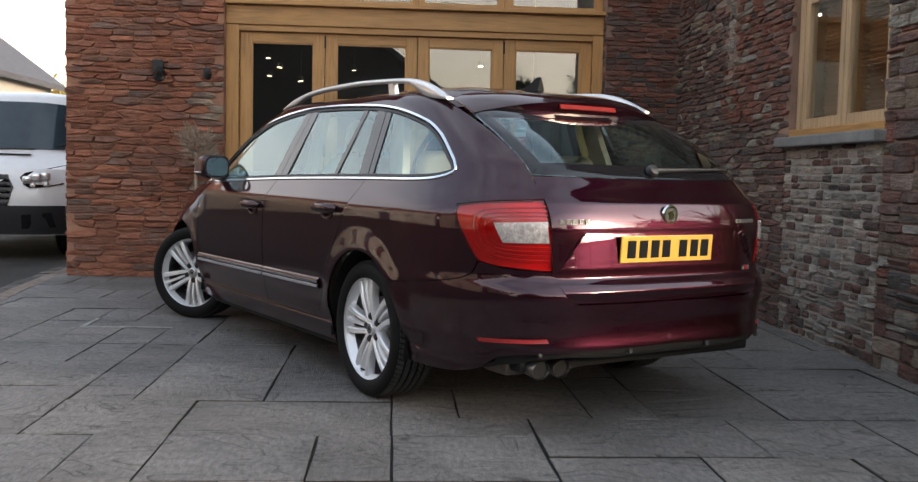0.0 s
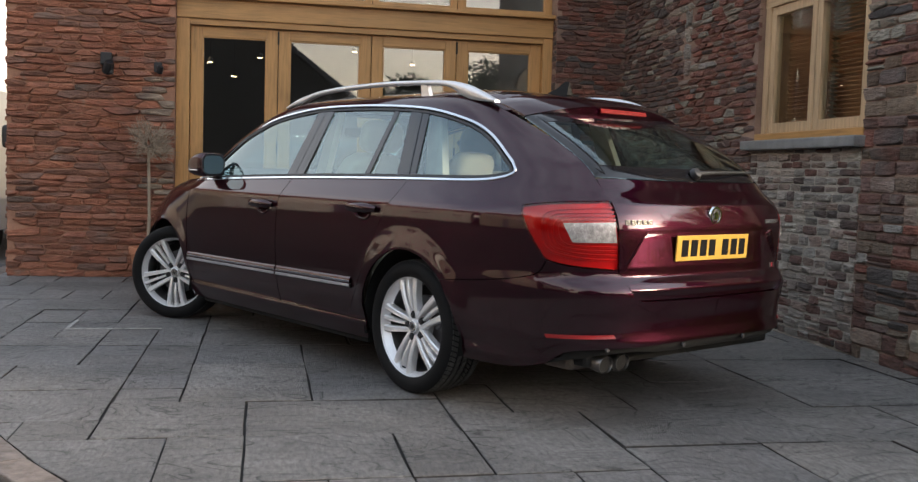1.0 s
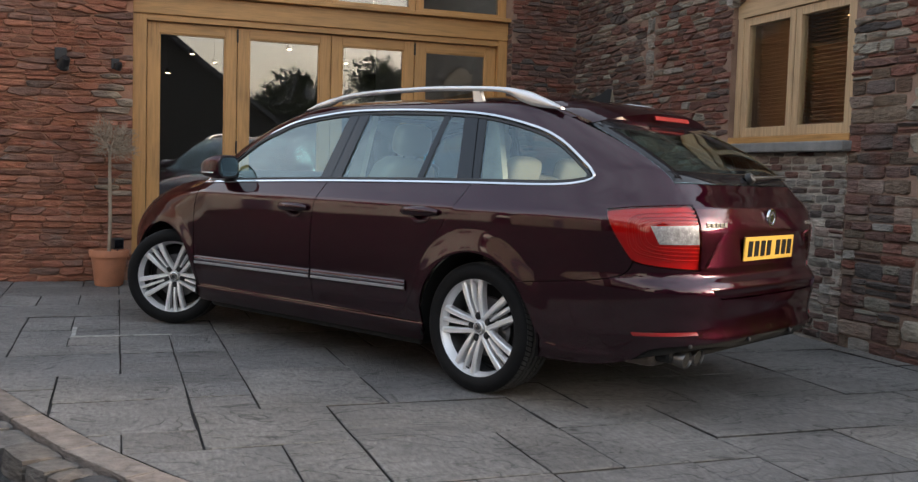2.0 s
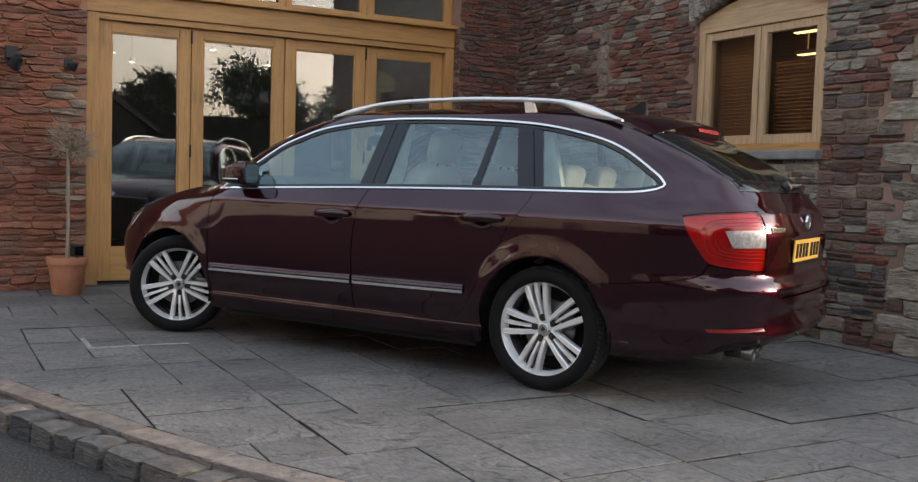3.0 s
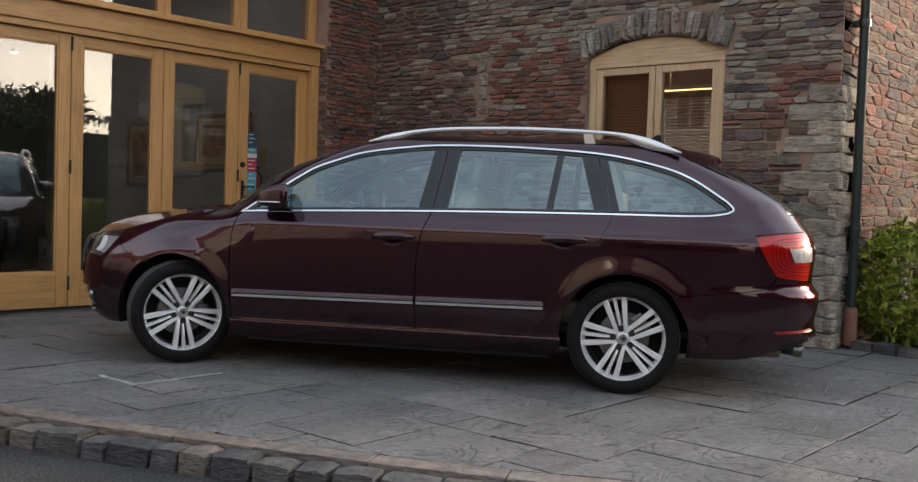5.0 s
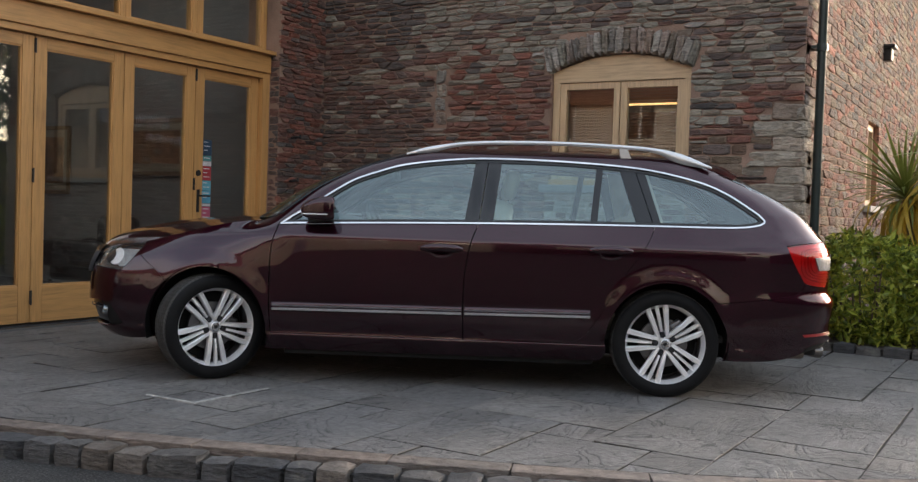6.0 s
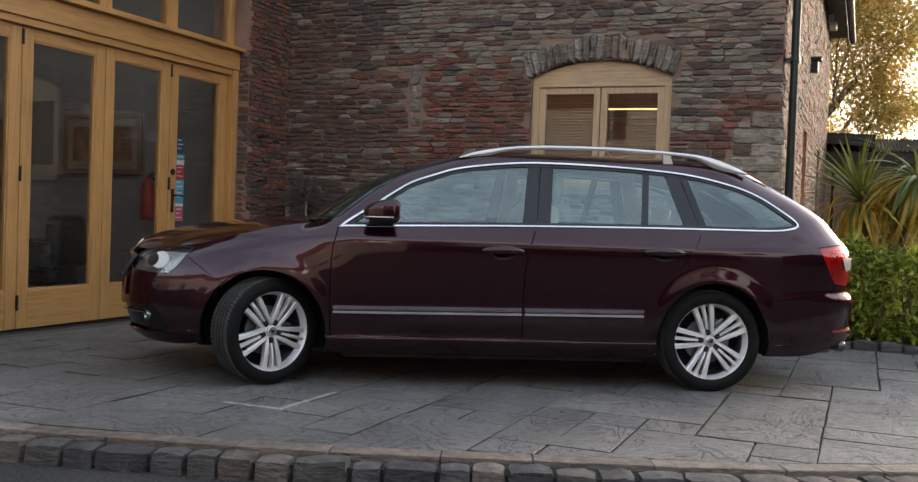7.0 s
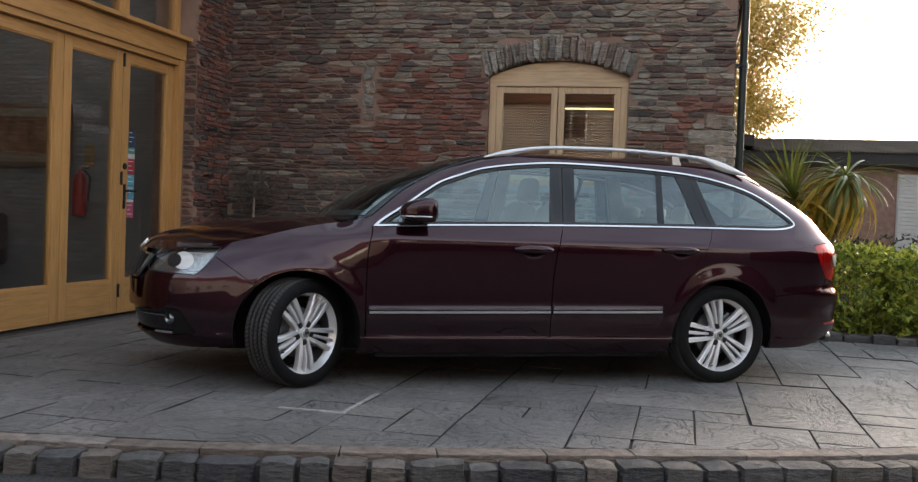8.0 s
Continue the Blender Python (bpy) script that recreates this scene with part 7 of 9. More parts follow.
    part("brake_disc", bm, disc_steel, w, "steel brake disc", soft=30)
    bm = bmesh.new()
    turned(bm, [(0.0, -0.04), (0.205, -0.05)], 40, m)
    part("backplate", bm, under, w)
    bm = boxes((0.085, 0.16, -0.03, 0.03, -0.07, 0.07), bevel=0.012)
    bmesh.ops.transform(bm, matrix=Matrix.Rotation(radians(160), 4, "Y"), verts=bm.verts[:])
    part("caliper", bm, disc_steel, w, "brake caliper")
    bm = tube(bmesh.new(), [(0.215, 0.075, 0.0), (0.205, 0.095, 0.0)], 0.004, 8)
    bmesh.ops.transform(bm, matrix=Matrix.Rotation(radians(20), 4, "Y"), verts=bm.verts[:])
    part("valve", bm, rubber, w)
    return w


def build_cabin(car):
    part("cabin_floor", boxes((-0.5, 2.3, -0.70, 0.70, 0.32, 0.36)), cabin_dark, car)
    rounded("dashboard", (0.5, 1.38, 0.34), (2.2, 0, 0.86), cabin_dark, car, "dark dashboard", 0.5, (0, -8, 0))
    for s in (1, -1):
        part("door_card", boxes((0.43, 2.25, s * 0.76 - 0.015, s * 0.76 + 0.015, 0.36, 0.955), bevel=0.01), cabin_cream, car, "cream door lining")

    def seat(x, y, w, tall=0.66):
        st = part("seat", boxes((x - 0.25, x + 0.27, y - w / 2, y + w / 2, 0.36, 0.50), bevel=0.05), leather, car, "cream leather seat", soft=60)
        rounded("seat_cushion", (0.54, w, 0.16), (x + 0.02, y, 0.54), leather, st, "", 0.7, (0, -8, 0))
        rounded("seat_back", (0.17, w, tall), (x - 0.34, y, 0.83), leather, st, "", 0.7, (0, -18, 0), shape=lambda a, b, c: (a, b * (1 - 0.14 * max(0, c) ** 2), c))
        return st
    for y in (0.37, -0.37):
        st = seat(1.42, y, 0.50)
        rounded("headrest", (0.10, 0.27, 0.19), (0.945, y, 1.245), leather, st, "cream headrest", 0.85, (0, -14, 0))
        for d in (-0.05, 0.05):
            part("headrest_post", tube(bmesh.new(), [(0.97, y + d, 1.08), (0.945, y + d, 1.2)], 0.007, 8), chrome, st)
    st = seat(0.52, 0.0, 1.28, 0.48)
    for y in (0.42, 0.0, -0.42):
        rounded("headrest", (0.09, 0.25, 0.15), (0.085, y, 1.085), leather, st, "cream headrest", 0.85, (0, -14, 0))
    bm = bmesh.new()
    pts = [(0.18 * math.cos(a), 0.18 * math.sin(a), 0) for a in (2 * math.pi * k / 24 for k in range(25))]
    tube(bm, pts, 0.014, 8, cap=False)
    for a in (0.0, math.pi, -math.pi / 2):
        tube(bm, [(0.03 * math.cos(a), 0.03 * math.sin(a), -0.02), (0.175 * math.cos(a), 0.175 * math.sin(a), 0)], 0.014, 8)
    turned(bm, [(0.0, 0.0), (0.05, -0.005), (0.06, -0.03), (0.02, -0.12)], 16)
    bmesh.ops.transform(bm, matrix=pose(1.86, -0.37, 0.93, 0, -62, 0), verts=bm.verts[:])
    part("steering_wheel", bm, cabin_dark, car, "black steering wheel", soft=40)
    part("parcel_shelf", boxes((-0.92, -0.02, -0.60, 0.60, 0.93, 0.955), bevel=0.008), cabin_cream, car, "cream load cover")
    part("headlining", boxes((-0.12, 1.25, -0.5, 0.5, 1.395, 1.412), bevel=0.008), cabin_cream, car, "pale headlining")
    for s in (1, -1):
        bm = bmesh.new()
        prism(bm, [(1.16, 0.95), (1.06, 0.95), (1.02, 1.40), (1.10, 1.40)], s * 0.66 - 0.02, s * 0.66 + 0.02, "xz")
        for v in bm.verts:
            v.co.y -= s * (v.co.z - 1.0) * 0.2
        part("pillar_lining", bm, cabin_cream, car)
        bm = bmesh.new()
        prism(bm, [(0.12, 0.95), (-0.02, 0.95), (0.12, 1.38), (0.22, 1.38)], s * 0.66 - 0.02, s * 0.66 + 0.02, "xz")
        for v in bm.verts:
            v.co.y -= s * (v.co.z - 1.0) * 0.2
        part("pillar_lining", bm, cabin_cream, car)
    rounded("interior_mirror", (0.03, 0.22, 0.065), (1.72, 0.0, 1.30), cabin_dark, car, "black interior mirror", 0.6)


def build_car():
    car = thing("estate_car", "dark maroon estate car on stone paving, front wheels turned", "car", pose(CAR_AT.x, CAR_AT.y, 0, 0, 0, CAR_YAW))
    build_body(car)
    build_glass(car)
    build_tail(car)
    build_trim(car)
    build_cabin(car)
    wh = wheel("wheel", "")
    for key in list(wh.keys()):
        del wh[key]
    spots = [(0.0, 0.757, 0, 55), (0.0, -0.757, 180, 20), (AXLE, 0.757, 37, 8), (AXLE, -0.757, 217, 0)]
    for k, (x, y, turn, spin) in enumerate(spots):
        w = wh if k == 0 else copy_thing(wh, Matrix.Identity(4))
        w.parent = car
        w.matrix_basis = pose(x, y, 0.318, 0, spin, turn)
    return car


build_car()

# ---- planting ----
def leaf_material(name, stops, rough=0.45, sheen=0.25):
    m, n, l, b = tree(name)
    rnd = n.new("ShaderNodeNewGeometry").outputs["Random Per Island"]
    r = ramp(n, stops)
    l.new(rnd, r.inputs["Fac"])
    vein = texture(n, l, 40, 3)
    k = n.new("ShaderNodeMapRange")
    k.inputs["To Min"].default_value, k.inputs["To Max"].default_value = 0.7, 1.25
    l.new(vein.outputs["Fac"], k.inputs["Value"])
    col = mixed(n, l, 1.0, r.outputs["Color"], k.outputs["Result"], "MULTIPLY")
    l.new(col, b.inputs["Base Color"])
    b.inputs["Roughness"].default_value = rough
    b.inputs["Subsurface Weight"].default_value = 0.0
    tr, mx = n.new("ShaderNodeBsdfTranslucent"), n.new("ShaderNodeMixShader")
    l.new(col, tr.inputs["Color"])
    mx.inputs["Fac"].default_value = sheen
    l.new(b.outputs["BSDF"], mx.inputs[1])
    l.new(tr.outputs["BSDF"], mx.inputs[2])
    l.new(mx.outputs["Shader"], n["Material Output"].inputs["Surface"])
    return m


hedge_leaf = leaf_material("choisya_leaf", [(0.0, (0.07, 0.10, 0.014)), (0.35, (0.18, 0.24, 0.028)), (0.7, (0.36, 0.40, 0.05)), (1.0, (0.46, 0.45, 0.08))], sheen=0.35)
dark_leaf = leaf_material("dark_leaf", [(0.0, (0.018, 0.028, 0.012)), (0.6, (0.04, 0.055, 0.02)), (1.0, (0.07, 0.085, 0.03))])
autumn_leaf = leaf_material("autumn_leaf", [(0.0, (0.26, 0.25, 0.06)), (0.4, (0.46, 0.36, 0.10)), (0.75, (0.60, 0.42, 0.13)), (1.0, (0.68, 0.48, 0.18))], sheen=0.6)
sword_leaf = leaf_material("sword_leaf", [(0.0, (0.07, 0.10, 0.02)), (0.6, (0.17, 0.20, 0.04)), (1.0, (0.26, 0.26, 0.06))], 0.4, 0.3)
old_leaf = leaf_material("old_sword_leaf", [(0.0, (0.30, 0.21, 0.03)), (0.5, (0.46, 0.32, 0.04)), (1.0, (0.20, 0.13, 0.05))], 0.5, 0.3)
bark = plain("bark", (0.14, 0.105, 0.08), 0.9, var=0.3, scale=9, relief=0.01)
twig_mat = plain("twig", (0.30, 0.24, 0.18), 0.9, var=0.2)


def leaf_cloud(spots, size, rng, material, aspect=0.45, flat=0.0):
    """One mesh of many leaves, each a folded blade of four corners and a midrib, at (place, outward)."""
    verts, faces = [], []
    for p, out in spots:
        d = (out + Vector((rng.gauss(0, 0.55), rng.gauss(0, 0.55), rng.gauss(0, 0.45) + flat))).normalized()
        side = d.cross(Vector((rng.gauss(0, 1), rng.gauss(0, 1), rng.gauss(0, 1)))).normalized()
        up = side.cross(d)
        s = size * rng.uniform(0.65, 1.25)
        w = s * aspect
        b = len(verts)
        verts += [p, p + d * s * 0.5 + side * w * 0.5 + up * s * 0.06, p + d * s - up * s * 0.10, p + d * s * 0.5 - side * w * 0.5 + up * s * 0.06]
        faces.append((b, b + 1, b + 2, b + 3))
    me = bpy.data.meshes.new("leaves")
    me.from_pydata(verts, [], faces)
    me.materials.append(material)
    return me


def broad_tree(name, label, at, height, spread, material, leaves, size, seed, bare=0.0, category="tree"):
    """A tapered trunk that forks into limbs and twigs, with leaves round their ends."""
    rng = random.Random(seed)
    t = thing(name, label, category, pose(*at))
    bm, ends = bmesh.new(), []

    def grow(p, d, length, radius, depth):
        pts, rad = [p], [radius]
        for k in range(4):
            d = (d + Vector((rng.gauss(0, 0.13), rng.gauss(0, 0.13), rng.gauss(0.03, 0.09)))).normalized()
            p = p + d * length / 4
            pts.append(p)
            rad.append(radius * (1 - 0.45 * (k + 1) / 4))
            if depth >= 2:
                ends.append((p, d))
        tube(bm, pts, rad, 7 if depth < 2 else 4, cap=False)
        if depth < 4:
            for k in range(3 if depth < 3 else 2):
                a = rng.uniform(0, 2 * math.pi)
                spread_ = Vector((math.cos(a), math.sin(a), rng.uniform(0.0, 0.5))) * spread
                grow(pts[-1 if k == 0 else rng.choice((-1, -2))], (d + spread_).normalized(), length * rng.uniform(0.6, 0.8), rad[-1] * 0.75, depth + 1)
    grow(Vector((0, 0, -0.1)), Vector((0, 0, 1)), height * 0.33, height * 0.022, 0)
    part("trunk", bm, bark, t, soft=60)
    spots = []
    for k in range(leaves):
        p, d = rng.choice(ends)
        r = Vector((rng.gauss(0, 1), rng.gauss(0, 1), rng.gauss(0, 1)))
        spots.append((p + r * height * 0.035, r.normalized()))
    crown = part("crown", leaf_cloud(spots, size, rng, material), None, t)
    crown["kind"] = "stuff"
    return t


def shrub(at, size, count, seed, leaf=0.08, material=None):
    """A clipped leafy bush: rosettes of leaves over an uneven mound, on bare stems."""
    rng = random.Random(seed)
    b = thing("shrub", "clipped yellow-green leafy shrub in the stone edged bed", "shrub", pose(*at), group="shrubs of the hedge")
    bm = bmesh.new()
    for k in range(7):
        x, y = rng.uniform(-0.5, 0.5) * size[0], rng.uniform(-0.5, 0.5) * size[1]
        tube(bm, [(x * 0.4, y * 0.4, -0.02), (x * 0.7, y * 0.7, size[2] * 0.4), (x * 0.9, y * 0.9, size[2] * 0.75)], [0.012, 0.009, 0.005], 5)
    part("branchwork", bm, bark, b)
    spots = []
    for k in range(count):
        while True:
            q = Vector((rng.uniform(-1, 1), rng.uniform(-1, 1), rng.uniform(-1, 1)))
            r = (abs(q.x) ** 4 + abs(q.y) ** 4 + abs(q.z) ** 4) ** 0.25
            if 0.55 < r:
                break
        q = q / r * rng.uniform(0.72, 1.0)
        lump = 1 + 0.16 * noise.noise(Vector((q.x * 2.2 + seed, q.y * 2.2, q.z * 2.2))) + 0.10 * noise.noise(Vector((q.x * 6 + seed, q.y * 6, q.z * 6)))
        p = Vector((q.x * size[0] / 2 * lump, q.y * size[1] / 2 * lump, size[2] * (0.5 + 0.5 * q.z * lump)))
        p.z = max(p.z, 0.03)
        out = (Vector((q.x, q.y, q.z * 0.8 + 0.5))).normalized()
        for j in range(5):
            a = 2 * math.pi * j / 5 + rng.uniform(0, 1)
            s = out.orthogonal().normalized()
            u = out.cross(s)
            spots.append((p, (out * 0.55 + s * math.cos(a) + u * math.sin(a)).normalized()))
    foliage = part("foliage", leaf_cloud(spots, leaf, rng, material or hedge_leaf, 0.42), None, b, "glossy lime and green leaves")
    foliage["kind"] = "stuff"
    return b


def sword(length, width, droop, material):
    """One strap leaf, arching from its root along +x."""
    bm, rows = bmesh.new(), []
    x, z, a = 0.0, 0.0, 0.0
    for k in range(8):
        t = k / 7
        w = width * (0.45 + 0.9 * t) if t < 0.45 else width * 0.85 * (1 - (t - 0.45) / 0.55) ** 0.8 + 0.001
        rows.append([bm.verts.new((x, -w / 2, z)), bm.verts.new((x, 0, z - w * 0.18)), bm.verts.new((x, w / 2, z))])
        x, z, a = x + length / 7 * math.cos(a), z + length / 7 * math.sin(a), a - droop / 7
    for p, q in zip(rows, rows[1:]):
        bm.faces.new((p[0], p[1], q[1], q[0]))
        bm.faces.new((p[1], p[2], q[2], q[1]))
    return smooth(mesh_of("leaf", bm, material), 60)


def cabbage_palm(at, seed):
    rng = random.Random(seed)
    p = thing("cabbage_palm", "cabbage palm with green and yellowing strap leaves above the hedge", "palm", pose(*at))
    heads = [((0.12, 0.22, 1.26), 150, (0.0, 0.30, 1.0), 74, 105, 1.0), ((-0.10, -0.20, 1.50), 170, (-0.1, -0.25, 1.0), 38, 116, 0.6)]
    green = [sword(rng.uniform(0.52, 0.74), 0.040, d, sword_leaf) for d in (0.5, 0.9, 1.3, 1.7, 2.1)]
    old = [sword(rng.uniform(0.62, 0.80), 0.046, d, old_leaf) for d in (1.6, 2.1, 2.6)]
    bm = tube(bmesh.new(), [(0, 0.1, -0.1), (-0.02, 0.08, 0.35), (0.0, 0.06, 0.62)], [0.085, 0.07, 0.065], 12)
    part("trunk", bm, bark, p, soft=60)
    for (hx, hy, hz), n, lean, lift0, span, stiff in heads:
        bm = tube(bmesh.new(), [(0, 0.06, 0.6), (hx * 0.6, hy * 0.6 + 0.03, 0.86), (hx, hy, hz)], [0.062, 0.052, 0.045], 12)
        part("limb", bm, bark, p, soft=60)
        axis = Vector(lean).normalized().to_track_quat("Z", "Y").to_matrix().to_4x4()
        for k in range(n):
            t = k / n
            yaw = k * 137.5
            lift = lift0 - span * t ** 0.8 + rng.uniform(-9, 9)
            me = rng.choice(old) if t > 0.55 or (t > 0.25 and rng.random() < 0.4) else green[min(4, int(t * 6 + (1 - stiff) * 4))]
            ob = part("leaf", me, None, p)
            ob.matrix_basis = pose(hx, hy, hz + 0.02) @ axis @ pose(0, 0, 0.06 * (1 - t), 0, 0, yaw) @ pose(0, 0, 0, 0, -lift, 0) @ pose(0.03, 0, 0, rng.uniform(-15, 15), 0, 0)


def standard_tree(at, tall, seed, twigs=None):
    """A clipped bare ball on a thin stem in a terracotta pot."""
    rng = random.Random(seed)
    p = thing("potted_tree", "bare lollipop tree with a twiggy head in a terracotta pot", "potted tree", pose(*at), group="potted trees")
    terra = plain("terracotta", (0.42, 0.17, 0.09), 0.75, var=0.12, scale=7, relief=0.002)
    bm = bmesh.new()
    turned(bm, [(0.0, 0.0), (0.112, 0.0), (0.118, 0.01), (0.148, 0.24), (0.150, 0.25), (0.163, 0.253), (0.168, 0.30), (0.164, 0.312), (0.150, 0.312), (0.145, 0.27), (0.0, 0.262)], 40)
    part("pot", bm, terra, p, "terracotta flower pot", soft=35)
    bm = bmesh.new()
    turned(bm, [(0.0, 0.275), (0.147, 0.272)], 30)
    part("soil", bm, plain("soil", (0.04, 0.03, 0.022), 0.95, var=0.3, scale=30, relief=0.01), p)
    top = tall - 0.28
    bm = tube(bmesh.new(), [(0, 0, 0.25), (0.008, 0.004, top * 0.5), (0.0, 0.0, top)], [0.017, 0.014, 0.013], 8)
    part("stem", bm, twig_mat, p, soft=60)
    bm = bmesh.new()

    def fork(q, d, n, r, depth):
        e = q + d * n
        mid = q + d * n * 0.5 + Vector((rng.gauss(0, 1), rng.gauss(0, 1), rng.gauss(0, 1))) * n * 0.07
        tube(bm, [q, mid, e], [r, r * 0.85, r * 0.7], 4, cap=False)
        if depth < 4:
            for k in range((15, 4, 3, 3)[depth]):
                wild = 0.95 if depth == 0 else 0.5
                dd = (d * (0.1 if depth == 0 else 1.0) + Vector((rng.gauss(0, wild), rng.gauss(0, wild), rng.gauss(0.12, wild)))).normalized()
                fork(e if k < 2 else mid, dd, (0.085, 0.08, 0.07, 0.06)[depth] * rng.uniform(0.8, 1.25), max(0.0026, r * 0.62), depth + 1)
    fork(Vector((0, 0, top - 0.02)), Vector((0, 0, 1)), 0.06, 0.012, 0)
    head = part("head", bm, twigs or twig_mat, p, "dense ball of bare twigs")
    return p


# ---- fittings on the walls ----
def wall_lamp(x, y, z, big):
    f = thing("wall_lamp", "black outdoor spotlight fixed to the stone wall", "lamp", pose(x, y, z), group="wall spotlights")
    part("back_plate", boxes((-0.035, 0.035, -0.015, 0.03, -0.045, 0.045), bevel=0.006), black_metal, f)
    part("arm", tube(bmesh.new(), [(0, -0.01, 0), (0, -0.06, -0.01), (0.02, -0.09, -0.03)], 0.011, 8), black_metal, f)
    bm = bmesh.new()
    k = 1.0 if big else 0.6
    turned(bm, [(0.0, 0.06 * k), (0.035 * k, 0.058 * k), (0.045 * k, 0.03 * k), (0.05 * k, -0.05 * k), (0.042 * k, -0.052 * k), (0.0, -0.03 * k)], 20, pose(0.03, -0.11, -0.03, 35, 20, 0))
    part("head", bm, black_metal, f, soft=40)
    if big:
        part("driver_box", boxes((-0.05, 0.05, -0.06, 0.02, 0.0, 0.11), bevel=0.01), black_metal, f)
        part("sensor", boxes((0.0, 0.07, -0.13, -0.07, -0.09, -0.04), bevel=0.01), dark_plastic, f)


def hook(x, y, z):
    f = thing("wall_hook", "small black iron hook on the stone pier", "hook", pose(x, y, z), group="iron hooks")
    part("stud", tube(bmesh.new(), [(0, 0.03, 0), (0, -0.07, 0)], 0.012, 8), black_metal, f)
    part("bar", tube(bmesh.new(), [(-0.06, -0.07, 0.0), (0.0, -0.075, 0.01), (0.05, -0.07, 0.0), (0.06, -0.06, 0.03)], 0.012, 8), black_metal, f)


def drainpipe():
    x, y = SIDE_X + 0.215, SOUTH_Y - 0.085
    d = thing("drainpipe", "dark green cast drainpipe with collars beside the wall corner", "drainpipe", kind="structure")
    green = plain("pipe_green", (0.018, 0.03, 0.03), 0.35, 0.1, var=0.1)
    part("pipe", tube(bmesh.new(), [(x, y, 0.28), (x, y, WALL_TOP - 0.3), (x - 0.0, y - 0.25, WALL_TOP - 0.05)], 0.037, 18, cap=True), green, d, soft=50)
    for z in (0.95, 2.56, 4.1):
        bm = bmesh.new()
        turned(bm, [(0.037, -0.03), (0.047, -0.03), (0.049, 0.0), (0.047, 0.03), (0.037, 0.03)], 20, pose(x, y, z))
        box(bm, x - 0.07, x + 0.07, y + 0.03, y + 0.075, z - 0.014, z + 0.014)
        part("collar", bm, green, d)
    bm = bmesh.new()
    turned(bm, [(0.05, 0.0), (0.055, 0.05), (0.05, 0.27), (0.042, 0.30), (0.03, 0.30)], 20, pose(x, y, 0.03))
    part("shoe", bm, plain("clay_pipe", (0.2, 0.09, 0.06), 0.8), d, "clay foot of the pipe", soft=40)


def planting_bed():
    rng = random.Random(21)
    bed = thing("flower_bed", "raised bed edged with dark stone setts", "flower bed", kind="structure")
    part("soil", boxes((3.08, 6.8, 0.5, 4.35, -0.1, 0.05)), plain("bed_soil", (0.05, 0.038, 0.028), 0.95, var=0.3, scale=14, relief=0.02), bed)
    y = 4.35
    while y > 0.4:
        n = rng.uniform(0.16, 0.26)
        ob = part("edging_stone", bpy.data.meshes["sett"], None, bed)
        ob.matrix_basis = pose(3.02 + (4.3 - y) * -0.055 + rng.uniform(-0.008, 0.008), y - n / 2, 0.075 + rng.uniform(-0.012, 0.012), 0, 0, 90 + rng.uniform(-3, 3)) @ Matrix.Diagonal((n - 0.01, 0.13, 0.15, 1))
        y -= n
    spots = [(3.50, 4.00, 0.75, 0.8, 0.95, 1000), (3.62, 3.25, 0.95, 0.98, 0.86, 1100), (3.60, 2.42, 1.0, 1.02, 0.84, 1100), (3.55, 1.55, 1.0, 1.0, 0.82, 800), (3.6, 0.7, 1.0, 1.0, 0.82, 300), (4.35, 3.8, 0.9, 0.8, 0.72, 260), (4.5, 2.9, 0.9, 1.0, 0.70, 240), (4.5, 1.9, 0.9, 1.0, 0.74, 240)]
    for k, (x, y, a, b, h, n) in enumerate(spots):
        shrub((x, y, 0.03), (a, b, h), n, 40 + k)
    for k in range(7):
        shrub((11.5, 5.0 - k * 1.3, 0), (1.0, 1.5, 0.95), 130, 70 + k, 0.09, dark_leaf)["label"] = "low dark green hedge before the garages"


